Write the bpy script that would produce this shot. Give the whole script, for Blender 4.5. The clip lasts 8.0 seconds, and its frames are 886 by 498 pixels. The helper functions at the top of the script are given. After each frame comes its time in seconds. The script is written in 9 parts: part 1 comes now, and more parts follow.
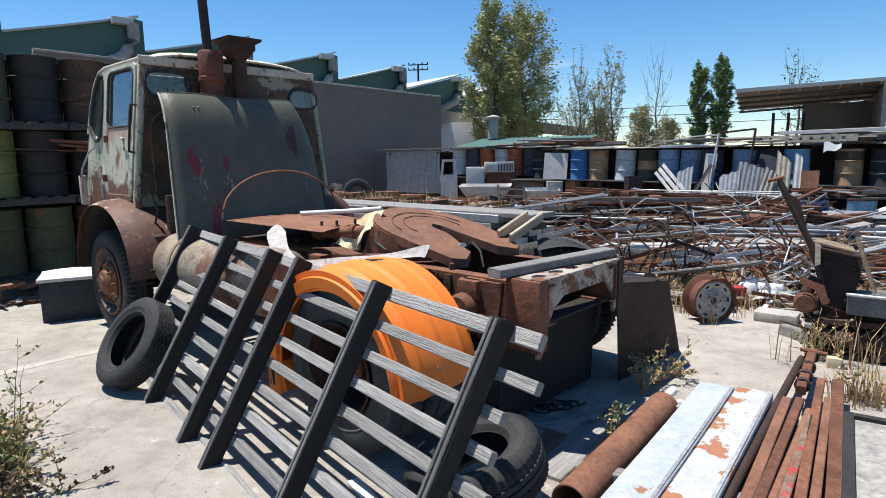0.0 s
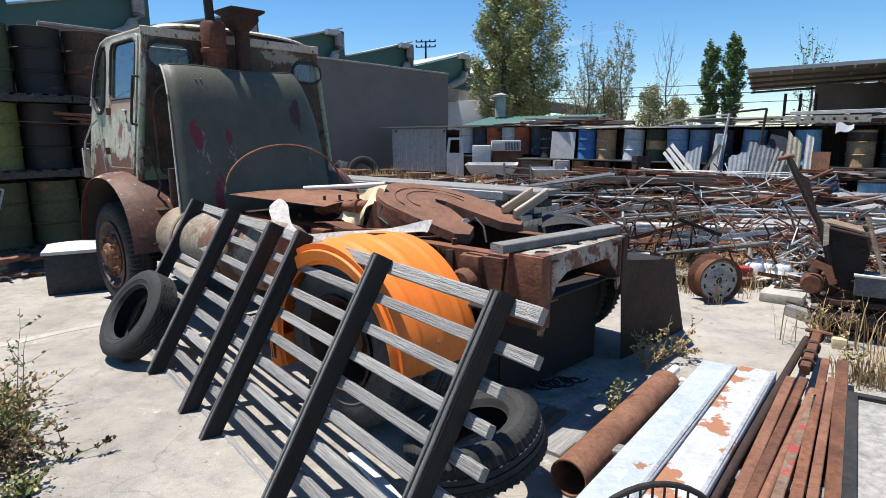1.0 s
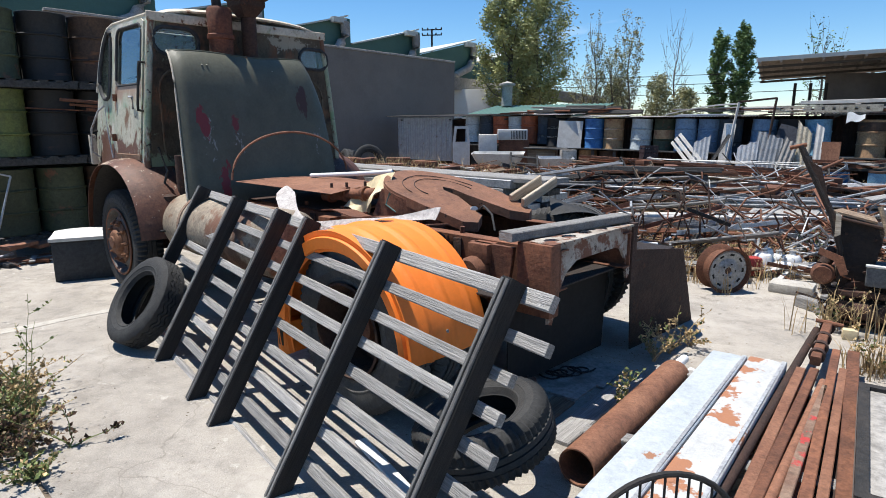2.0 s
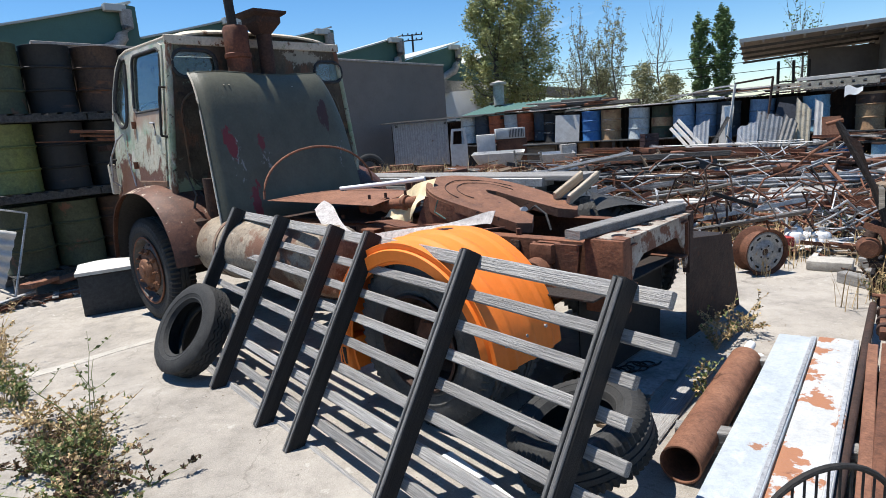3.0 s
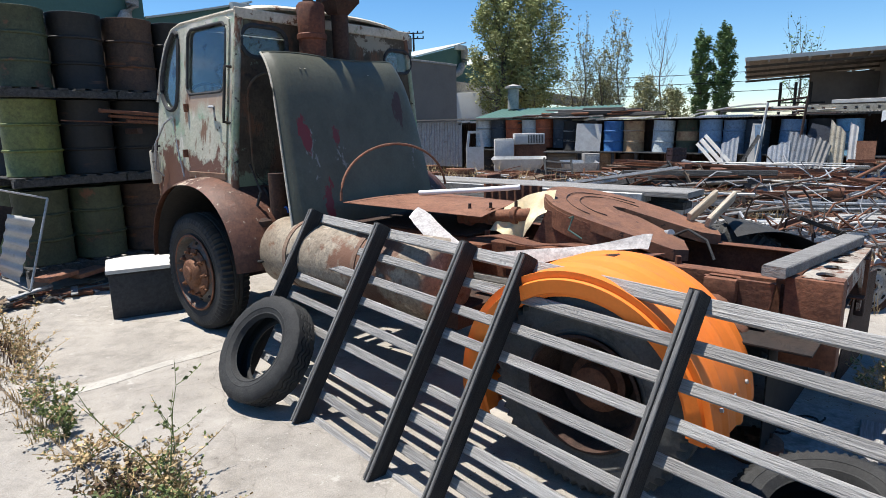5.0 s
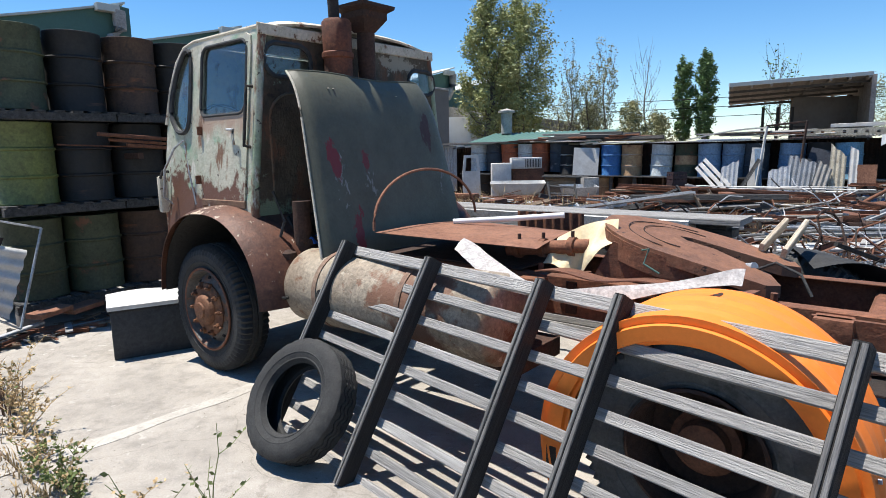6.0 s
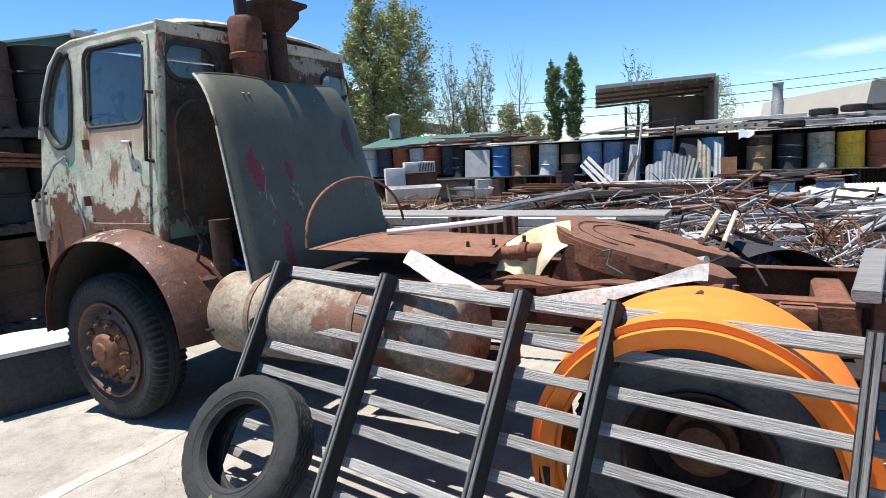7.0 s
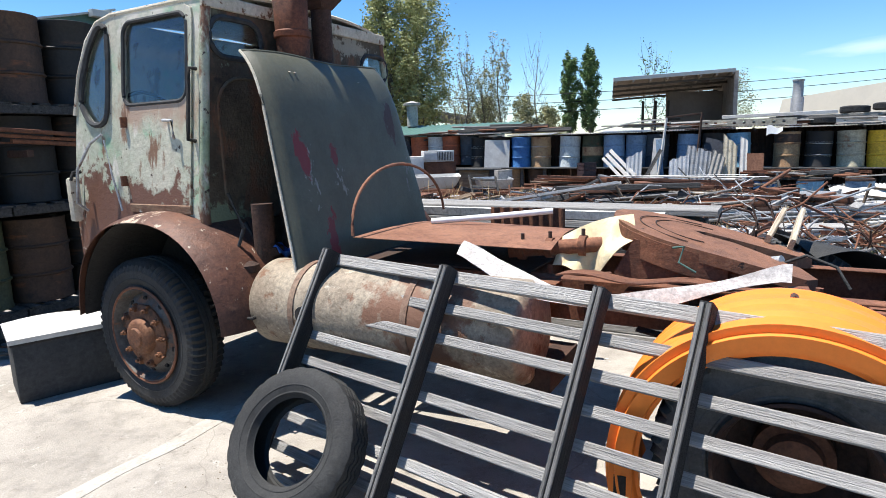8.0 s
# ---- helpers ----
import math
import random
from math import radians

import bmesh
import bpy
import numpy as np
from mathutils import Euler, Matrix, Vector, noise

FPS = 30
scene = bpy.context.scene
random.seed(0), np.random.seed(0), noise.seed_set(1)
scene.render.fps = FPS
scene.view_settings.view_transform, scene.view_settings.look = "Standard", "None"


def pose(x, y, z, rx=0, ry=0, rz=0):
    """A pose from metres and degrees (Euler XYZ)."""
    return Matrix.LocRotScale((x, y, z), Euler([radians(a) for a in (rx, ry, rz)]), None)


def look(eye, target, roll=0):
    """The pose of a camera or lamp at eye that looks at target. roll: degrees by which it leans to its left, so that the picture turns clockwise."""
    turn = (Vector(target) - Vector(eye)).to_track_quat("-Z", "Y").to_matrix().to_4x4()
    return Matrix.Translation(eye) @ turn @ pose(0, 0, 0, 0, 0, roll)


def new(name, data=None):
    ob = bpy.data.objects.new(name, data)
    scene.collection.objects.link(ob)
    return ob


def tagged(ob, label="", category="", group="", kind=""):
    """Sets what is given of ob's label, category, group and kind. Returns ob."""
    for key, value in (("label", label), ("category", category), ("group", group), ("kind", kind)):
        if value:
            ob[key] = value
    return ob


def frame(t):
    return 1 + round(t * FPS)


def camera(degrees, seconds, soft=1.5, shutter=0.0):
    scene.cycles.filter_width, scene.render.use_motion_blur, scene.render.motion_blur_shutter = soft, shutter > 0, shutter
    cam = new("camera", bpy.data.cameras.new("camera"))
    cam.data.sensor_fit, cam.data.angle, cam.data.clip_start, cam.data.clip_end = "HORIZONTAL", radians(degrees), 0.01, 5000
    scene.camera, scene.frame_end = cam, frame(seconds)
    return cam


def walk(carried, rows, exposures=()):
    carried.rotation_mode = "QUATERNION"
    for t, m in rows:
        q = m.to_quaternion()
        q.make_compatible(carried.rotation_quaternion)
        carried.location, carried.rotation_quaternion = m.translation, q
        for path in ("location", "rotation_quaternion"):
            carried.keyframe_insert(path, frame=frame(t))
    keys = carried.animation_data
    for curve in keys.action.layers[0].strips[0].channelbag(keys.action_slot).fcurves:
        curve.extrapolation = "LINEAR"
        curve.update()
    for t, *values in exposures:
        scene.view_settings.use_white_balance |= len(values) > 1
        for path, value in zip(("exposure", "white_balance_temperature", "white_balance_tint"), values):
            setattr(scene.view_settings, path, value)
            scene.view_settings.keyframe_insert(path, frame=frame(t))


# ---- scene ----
cam = camera(73.2, 8.0, 0.9)
PATH = [
    (0, (0.398, 0.383, 1.749), (0.15, 2.343, 1.443), -0.8),
    (0.5, (0.409, 0.392, 1.742), (0.18, 2.357, 1.444), -0.8),
    (1, (0.416, 0.416, 1.712), (0.149, 2.363, 1.339), -0.3),
    (1.2, (0.434, 0.419, 1.695), (0.175, 2.361, 1.293), -0.5),
    (2.5, (0.259, 0.447, 1.702), (-0.049, 2.381, 1.295), -0.3),
    (3, (-0.031, 0.451, 1.715), (-0.292, 2.394, 1.318), -4.4),
    (3.5, (-0.254, 0.535, 1.715), (-0.55, 2.456, 1.243), -1.0),
    (4, (-0.455, 0.721, 1.726), (-0.839, 2.64, 1.313), -1.4),
    (4.2, (-0.541, 0.795, 1.738), (-0.934, 2.714, 1.333), 0.3),
    (5.3, (-1.19, 1.045, 1.757), (-1.358, 2.997, 1.356), -1.6),
    (5.5, (-1.288, 1.118, 1.747), (-1.485, 3.063, 1.327), -0.6),
    (6, (-1.478, 1.313, 1.762), (-1.625, 3.282, 1.442), -1.1),
    (6.5, (-1.662, 1.459, 1.768), (-1.65, 3.437, 1.471), 0.3),
    (7, (-1.863, 1.571, 1.779), (-1.63, 3.532, 1.462), -3.1),
    (7.5, (-1.999, 1.637, 1.774), (-1.701, 3.585, 1.433), -2.0),
    (8, (-2.118, 1.77, 1.77), (-1.913, 3.728, 1.421), -1.7),
]
walk(cam, [(t, look(eye, target, roll)) for t, eye, target, roll in PATH], [(0.0, 0.68, 6350, 9), (4.5, 0.70, 6350, 9), (7.0, 0.96, 6350, 9), (8.0, 1.02, 6350, 9)])

# ---- light ----
SUN_AZ, SUN_EL = radians(-80), radians(74)
world = bpy.data.worlds.new("sky")
scene.world = world
world.use_nodes = True
wn, wl = world.node_tree.nodes, world.node_tree.links
bg = wn["Background"]
sky = wn.new("ShaderNodeTexSky")
sky.sky_type = "NISHITA"
sky.sun_disc = False
sky.sun_elevation, sky.sun_rotation = SUN_EL, SUN_AZ
sky.altitude = 600
sky.air_density, sky.dust_density, sky.ozone_density = 1.0, 0.0, 4.0
wc = wn.new("ShaderNodeTexCoord")
wm = wn.new("ShaderNodeMapping")
wm.inputs["Scale"].default_value = (1.2, 2.2, 7.0)
wm.inputs["Rotation"].default_value = (0.1, 0.2, 0.5)
wz = wn.new("ShaderNodeTexNoise")
wz.inputs["Scale"].default_value, wz.inputs["Detail"].default_value = 1.9, 9
wz.inputs["Distortion"].default_value = 0.7
wr = wn.new("ShaderNodeValToRGB")
wr.color_ramp.elements[0].position, wr.color_ramp.elements[1].position = 0.64, 0.95
wx = wn.new("ShaderNodeMixRGB")
wx.inputs["Color2"].default_value = (7.5, 7.8, 8.2, 1)
wl.new(wc.outputs["Generated"], wm.inputs["Vector"])
wl.new(wm.outputs["Vector"], wz.inputs["Vector"])
wl.new(wz.outputs["Fac"], wr.inputs["Fac"])
wl.new(wr.outputs["Color"], wx.inputs["Fac"])
wh = wn.new("ShaderNodeHueSaturation")
wh.inputs["Saturation"].default_value = 1.24
wl.new(sky.outputs["Color"], wh.inputs["Color"])
wl.new(wh.outputs["Color"], wx.inputs["Color1"])
wl.new(wx.outputs["Color"], bg.inputs["Color"])
bg.inputs["Strength"].default_value = 0.092
sun = new("sun", bpy.data.lights.new("sun", "SUN"))
sun.data.energy, sun.data.angle, sun.data.color = 5.0, radians(0.55), (1.0, 0.94, 0.86)
sun_way = Vector((math.sin(SUN_AZ) * math.cos(SUN_EL), math.cos(SUN_AZ) * math.cos(SUN_EL), math.sin(SUN_EL)))
sun.matrix_world = look(sun_way * 60, (0, 0, 0))


# ---- materials ----
def mat(name, a, b, scale=3.0, rough=0.75, metal=0.0, bump=0.15, fine=45.0, layers=(), stretch=(1, 1, 1), vary=0.0, spec=0.4, grain=0.35):
    """Two colours in large patches, fine grain over them, then sharp-edged layers (colour, scale, level, softness, stretch)."""
    m = bpy.data.materials.new(name)
    m.use_nodes = True
    n, l = m.node_tree.nodes, m.node_tree.links
    bs = n["Principled BSDF"]
    tc = n.new("ShaderNodeTexCoord")
    mp = n.new("ShaderNodeMapping")
    mp.inputs["Scale"].default_value = stretch
    l.new(tc.outputs["Object"], mp.inputs["Vector"])
    info = n.new("ShaderNodeObjectInfo")
    off = n.new("ShaderNodeVectorMath")
    off.operation = "MULTIPLY_ADD"
    off.inputs[1].default_value = (17.0, 31.0, 23.0)
    l.new(info.outputs["Random"], off.inputs[0])
    l.new(mp.outputs["Vector"], off.inputs[2])

    def tex(sc, detail=6, how=0.6, pull=None):
        t = n.new("ShaderNodeTexNoise")
        t.inputs["Scale"].default_value, t.inputs["Detail"].default_value, t.inputs["Roughness"].default_value = sc, detail, how
        src = off.outputs["Vector"]
        if pull:
            pm = n.new("ShaderNodeMapping")
            pm.inputs["Scale"].default_value = pull
            l.new(src, pm.inputs["Vector"])
            src = pm.outputs["Vector"]
        l.new(src, t.inputs["Vector"])
        return t

    def patch(centre, radii):
        """1 in the middle of a worn patch, falling to 0 at its rim."""
        pm = n.new("ShaderNodeMapping")
        pm.vector_type = "TEXTURE"
        pm.inputs["Location"].default_value, pm.inputs["Scale"].default_value = centre, radii
        l.new(tc.outputs["Object"], pm.inputs["Vector"])
        ln = n.new("ShaderNodeVectorMath")
        ln.operation = "LENGTH"
        l.new(pm.outputs["Vector"], ln.inputs[0])
        return ramp(ln.outputs["Value"], 1.0, 0.0)

    def ramp(src, lo, hi):
        r = n.new("ShaderNodeMapRange")
        r.inputs["From Min"].default_value, r.inputs["From Max"].default_value = lo, hi
        l.new(src, r.inputs["Value"])
        return r.outputs["Result"]

    def mix(f, c1, c2, kind="MIX"):
        x = n.new("ShaderNodeMixRGB")
        x.blend_type = kind
        for sock, c in ((x.inputs["Fac"], f), (x.inputs["Color1"], c1), (x.inputs["Color2"], c2)):
            if isinstance(c, bpy.types.NodeSocket):
                l.new(c, sock)
            elif isinstance(c, tuple):
                sock.default_value = (*c[:3], 1)
            else:
                sock.default_value = c
        return x.outputs["Color"]

    big, small = tex(scale), tex(fine, 4, 0.7)
    col = mix(ramp(big.outputs["Fac"], 0.36, 0.64), a, b)
    shade = ramp(small.outputs["Fac"], 0.25, 0.75)
    grey = n.new("ShaderNodeMapRange")
    grey.inputs["To Min"].default_value, grey.inputs["To Max"].default_value = 1 - grain, 1 + grain
    l.new(shade, grey.inputs["Value"])
    cmb = n.new("ShaderNodeCombineColor")
    for k in range(3):
        l.new(grey.outputs["Result"], cmb.inputs[k])
    col = mix(1.0, col, cmb.outputs["Color"], "MULTIPLY")
    mid = tex(scale * 5.5, 8, 0.7)
    col = mix(ramp(mid.outputs["Fac"], 0.46, 0.66), col, mix(1.0, col, (1 - grain,) * 3, "MULTIPLY"))
    hm = n.new("ShaderNodeMath")
    hm.operation = "MULTIPLY_ADD"
    hm.inputs[1].default_value = 1.5
    l.new(mid.outputs["Fac"], hm.inputs[0])
    l.new(small.outputs["Fac"], hm.inputs[2])
    height = hm.outputs[0]
    for c, sc, level, soft, *more in layers:
        t = tex(sc, 8, 0.68, more[2] if len(more) > 2 else None)
        src = t.outputs["Fac"]
        if more and more[0]:
            za = n.new("ShaderNodeMath")
            za.operation = "MULTIPLY_ADD"
            za.inputs[1].default_value = 0.45
            l.new(patch(more[0], more[1]), za.inputs[0])
            l.new(src, za.inputs[2])
            src = za.outputs[0]
        f = ramp(src, level, level + soft)
        col = mix(f, col, c)
        ad = n.new("ShaderNodeMath")
        ad.operation = "MULTIPLY_ADD"
        ad.inputs[1].default_value = -0.5
        l.new(f, ad.inputs[0])
        l.new(height, ad.inputs[2])
        height = ad.outputs[0]
    if vary:
        hs = n.new("ShaderNodeHueSaturation")
        vr = n.new("ShaderNodeMapRange")
        vr.inputs["To Min"].default_value, vr.inputs["To Max"].default_value = 1 - vary, 1 + vary
        l.new(info.outputs["Random"], vr.inputs["Value"])
        l.new(vr.outputs["Result"], hs.inputs["Value"])
        l.new(col, hs.inputs["Color"])
        col = hs.outputs["Color"]
    l.new(col, bs.inputs["Base Color"])
    rr = n.new("ShaderNodeMapRange")
    rr.inputs["To Min"].default_value, rr.inputs["To Max"].default_value = max(0.03, rough - 0.14), min(1, rough + 0.14)
    l.new(big.outputs["Fac"], rr.inputs["Value"])
    l.new(rr.outputs["Result"], bs.inputs["Roughness"])
    bs.inputs["Metallic"].default_value = metal
    bs.inputs["Specular IOR Level"].default_value = spec
    if bump:
        bp = n.new("ShaderNodeBump")
        bp.inputs["Strength"].default_value, bp.inputs["Distance"].default_value = min(1.0, bump * 1.6), 0.012
        l.new(height, bp.inputs["Height"])
        l.new(bp.outputs["Normal"], bs.inputs["Normal"])
    return m


RUST2 = (0.085, 0.036, 0.022)
M = {}
def concrete_floor():
    """Sun-bleached concrete: pale and dark patches, grit, blotches of stain and fine wandering cracks."""
    m = mat("concrete", (0.385, 0.352, 0.308), (0.305, 0.278, 0.243), 1.3, 0.92, 0, 0.45, 120,
            [((0.45, 0.415, 0.365), 0.7, 0.55, 0.14), ((0.27, 0.243, 0.21), 1.6, 0.59, 0.12), ((0.215, 0.19, 0.163), 4.5, 0.62, 0.08), ((0.46, 0.43, 0.385), 7.0, 0.61, 0.07), ((0.17, 0.148, 0.125), 22.0, 0.655, 0.05), ((0.52, 0.49, 0.44), 34.0, 0.66, 0.05), ((0.13, 0.11, 0.092), 70.0, 0.70, 0.04)], grain=0.24)
    n, l = m.node_tree.nodes, m.node_tree.links
    bs = n["Principled BSDF"]
    tc = n.new("ShaderNodeTexCoord")
    wob = n.new("ShaderNodeTexNoise")
    wob.inputs["Scale"].default_value, wob.inputs["Detail"].default_value = 2.2, 6
    l.new(tc.outputs["Object"], wob.inputs["Vector"])
    mixv = n.new("ShaderNodeVectorMath")
    mixv.operation = "MULTIPLY_ADD"
    mixv.inputs[1].default_value = (0.5, 0.5, 0.5)
    l.new(wob.outputs["Color"], mixv.inputs[0])
    l.new(tc.outputs["Object"], mixv.inputs[2])
    vo = n.new("ShaderNodeTexVoronoi")
    vo.feature = "DISTANCE_TO_EDGE"
    vo.inputs["Scale"].default_value = 0.55
    l.new(mixv.outputs["Vector"], vo.inputs["Vector"])
    thin = n.new("ShaderNodeMapRange")
    thin.inputs["From Min"].default_value, thin.inputs["From Max"].default_value = 0.001, 0.004
    thin.inputs["To Min"].default_value, thin.inputs["To Max"].default_value = 0.32, 0.0
    l.new(vo.outputs["Distance"], thin.inputs["Value"])
    old = bs.inputs["Base Color"].links[0].from_socket
    mx = n.new("ShaderNodeMixRGB")
    mx.inputs["Color2"].default_value = (0.13, 0.11, 0.09, 1)
    l.new(thin.outputs["Result"], mx.inputs["Fac"])
    l.new(old, mx.inputs["Color1"])
    l.new(mx.outputs["Color"], bs.inputs["Base Color"])
    return m


M["concrete"] = concrete_floor()
M["mortar"] = mat("pale_concrete", (0.425, 0.40, 0.355), (0.36, 0.335, 0.295), 3, 0.9, 0, 0.3, 50, [((0.34, 0.31, 0.27), 5, 0.56, 0.1), ((0.24, 0.215, 0.185), 14, 0.62, 0.08)], grain=0.2)
M["dirt"] = mat("dry_dirt", (0.20, 0.155, 0.11), (0.115, 0.085, 0.062), 1.5, 0.95, 0, 0.5, 30, [((0.34, 0.29, 0.22), 3, 0.6, 0.15), ((0.09, 0.065, 0.05), 6, 0.62, 0.1)])
M["timber"] = mat("weathered_grey_timber", (0.33, 0.32, 0.305), (0.25, 0.24, 0.23), 22, 0.9, 0, 0.5, 160, [((0.09, 0.085, 0.08), 60, 0.64, 0.05), ((0.40, 0.39, 0.375), 40, 0.62, 0.12)], stretch=(0.035, 1, 1), vary=0.2)
# Post timber as two copies: shaded sides near-black, sunlit front edge paler.
M["timber_black"] = mat("shaded_timber", (0.030, 0.028, 0.027), (0.018, 0.017, 0.016), 20, 0.85, 0, 0.5, 160, [((0.06, 0.057, 0.054), 40, 0.66, 0.08)], stretch=(0.035, 1, 1), vary=0.1)
M["timber_edge"] = mat("sunlit_timber_edge", (0.20, 0.195, 0.19), (0.12, 0.117, 0.113), 26, 0.85, 0, 0.5, 160, [((0.03, 0.028, 0.026), 40, 0.62, 0.06)], stretch=(0.035, 1, 1), vary=0.15)
M["timber_dark"] = mat("dark_weathered_timber", (0.10, 0.097, 0.093), (0.052, 0.05, 0.048), 26, 0.9, 0, 0.6, 160, [((0.018, 0.017, 0.016), 50, 0.60, 0.04), ((0.19, 0.185, 0.18), 40, 0.64, 0.1)], stretch=(0.035, 1, 1), vary=0.15)
M["timber_brown"] = mat("brown_timber", (0.27, 0.20, 0.135), (0.15, 0.10, 0.065), 22, 0.85, 0, 0.5, 140, [((0.06, 0.042, 0.03), 40, 0.62, 0.06)], stretch=(0.05, 1, 1), vary=0.35)
M["rubber"] = mat("worn_rubber", (0.026, 0.026, 0.026), (0.042, 0.042, 0.041), 4, 0.78, 0, 0.25, 90, [((0.11, 0.108, 0.103), 7, 0.62, 0.2)], grain=0.25, spec=0.3)
M["rust"] = mat("rusted_steel", (0.20, 0.083, 0.044), (0.115, 0.05, 0.03), 4, 0.82, 0.1, 0.2, 55, [(RUST2, 7, 0.6, 0.12), ((0.26, 0.11, 0.05), 12, 0.64, 0.1)], vary=0.15)
M["rust_light"] = mat("bright_rusted_steel", (0.25, 0.118, 0.068), (0.19, 0.085, 0.05), 3, 0.8, 0.05, 0.2, 60, [((0.14, 0.055, 0.03), 8, 0.62, 0.12)], vary=0.12)
M["rust_dark"] = mat("dark_rusted_steel", (0.066, 0.034, 0.024), (0.042, 0.027, 0.021), 4, 0.85, 0.1, 0.35, 50, [((0.13, 0.052, 0.028), 8, 0.6, 0.12)], vary=0.2)
M["dark"] = mat("grimy_dark_steel", (0.022, 0.021, 0.02), (0.035, 0.031, 0.028), 5, 0.8, 0.1, 0.3, 50, [((0.07, 0.035, 0.02), 6, 0.62, 0.12)])
M["cab"] = mat("faded_green_cab_paint", (0.38, 0.40, 0.30), (0.48, 0.45, 0.36), 3.2, 0.6, 0, 0.18, 45,
               [((0.26, 0.40, 0.27), 3.0, 0.58, 0.08), ((0.58, 0.55, 0.48), 5, 0.59, 0.06, None, None, (1, 1, 0.4)), ((0.56, 0.52, 0.45), 4, 0.80, 0.15, (3.8, 0, 2.75), (1.6, 9, 0.85)), ((0.36, 0.26, 0.19), 4.0, 0.70, 0.16, (3.8, 0, 2.06), (0.9, 9, 0.26), (1, 1, 0.5)), ((0.19, 0.105, 0.062), 5.0, 0.575, 0.06, None, None, (1.5, 1.5, 0.4)), ((0.13, 0.06, 0.038), 4.0, 0.67, 0.06, (4.0, 0, 1.25), (1.4, 9, 0.50)), ((0.13, 0.06, 0.038), 5.0, 0.70, 0.05, (4.42, 0, 1.38), (0.42, 9, 0.55)), ((0.05, 0.034, 0.026), 11, 0.635, 0.03)], grain=0.2)
# Cab paint again, its base darkened for the rear wall's shade; rust patches on top.
M["cab_rear"] = mat("shaded_green_cab_paint", (0.12, 0.098, 0.066), (0.055, 0.038, 0.025), 1.8, 0.8, 0, 0.35, 45,
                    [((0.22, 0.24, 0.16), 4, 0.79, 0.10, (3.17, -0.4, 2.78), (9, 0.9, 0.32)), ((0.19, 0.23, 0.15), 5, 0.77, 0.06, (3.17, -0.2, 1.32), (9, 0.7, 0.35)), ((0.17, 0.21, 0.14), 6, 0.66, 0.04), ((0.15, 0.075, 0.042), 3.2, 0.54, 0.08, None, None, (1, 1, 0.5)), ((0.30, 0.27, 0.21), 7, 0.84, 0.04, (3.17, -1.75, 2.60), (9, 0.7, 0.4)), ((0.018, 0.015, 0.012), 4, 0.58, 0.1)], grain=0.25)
M["cab_low"] = mat("rust_through_cab_paint", (0.15, 0.07, 0.04), (0.24, 0.16, 0.10), 4.5, 0.75, 0, 0.35, 45, [((0.42, 0.42, 0.37), 7, 0.62, 0.05), ((0.10, 0.045, 0.028), 5, 0.57, 0.06)], grain=0.2)
M["roof"] = mat("chalky_white_roof_paint", (0.58, 0.53, 0.43), (0.46, 0.41, 0.32), 4, 0.75, 0, 0.3, 45, [((0.32, 0.32, 0.23), 5, 0.60, 0.05), ((0.16, 0.085, 0.05), 9, 0.60, 0.04), ((0.07, 0.045, 0.03), 16, 0.66, 0.03)], grain=0.18)
M["hood"] = mat("dark_olive_bonnet_paint", (0.098, 0.098, 0.070), (0.072, 0.074, 0.054), 2.0, 0.52, 0, 0.14, 45,
                [((0.085, 0.095, 0.078), 5, 0.60, 0.12, None, None, (1, 1, 0.3)), ((0.20, 0.20, 0.19), 22, 0.91, 0.05, (2.8, -0.80, 1.55), (9, 0.20, 0.55), (1, 1, 0.5)), ((0.20, 0.20, 0.19), 26, 0.92, 0.05, (2.8, -0.5, 1.6), (9, 0.22, 0.8), (1, 1, 0.5)), ((0.15, 0.024, 0.028), 9, 0.73, 0.03, (2.7, -0.47, 1.72), (9, 0.13, 0.36), (1, 1, 0.5)), ((0.15, 0.024, 0.028), 10, 0.74, 0.03, (2.6, -0.58, 1.18), (9, 0.11, 0.34), (1, 1, 0.5)),
                 ((0.13, 0.025, 0.028), 12, 0.77, 0.03, (2.7, -0.77, 1.72), (9, 0.09, 0.26), (1, 1, 0.5)), ((0.17, 0.16, 0.16), 14, 0.88, 0.04, (2.9, -1.72, 1.55), (9, 0.16, 0.55), (1, 1, 0.4)), ((0.05, 0.022, 0.02), 12, 0.78, 0.04, (2.9, -1.58, 1.95), (9, 0.14, 0.42), (1, 1, 0.3)), ((0.24, 0.23, 0.21), 60, 0.70, 0.03)], grain=0.12, spec=0.35)
M["fender"] = mat("rust_stripped_fender", (0.125, 0.05, 0.028), (0.075, 0.031, 0.02), 3.5, 0.6, 0.05, 0.2, 55,
                  [((0.16, 0.07, 0.04), 6, 0.58, 0.1), ((0.46, 0.39, 0.31), 10, 0.80, 0.06, (4.15, 0, 1.50), (0.55, 9, 0.22)), ((0.42, 0.33, 0.25), 16, 0.80, 0.05, (3.72, 0, 1.25), (0.35, 9, 0.35), (1, 1, 0.5)), ((0.40, 0.33, 0.26), 18, 0.635, 0.03, None, None, (1, 1, 0.5)), ((0.055, 0.026, 0.019), 5, 0.60, 0.12)])
M["orange"] = mat("orange_mudguard_plastic", (0.84, 0.215, 0.026), (0.80, 0.185, 0.02), 1.6, 0.55, 0, 0.05, 30, [((0.80, 0.30, 0.09), 3, 0.60, 0.25), ((0.45, 0.15, 0.04), 12, 0.68, 0.06)], grain=0.06, spec=0.4)
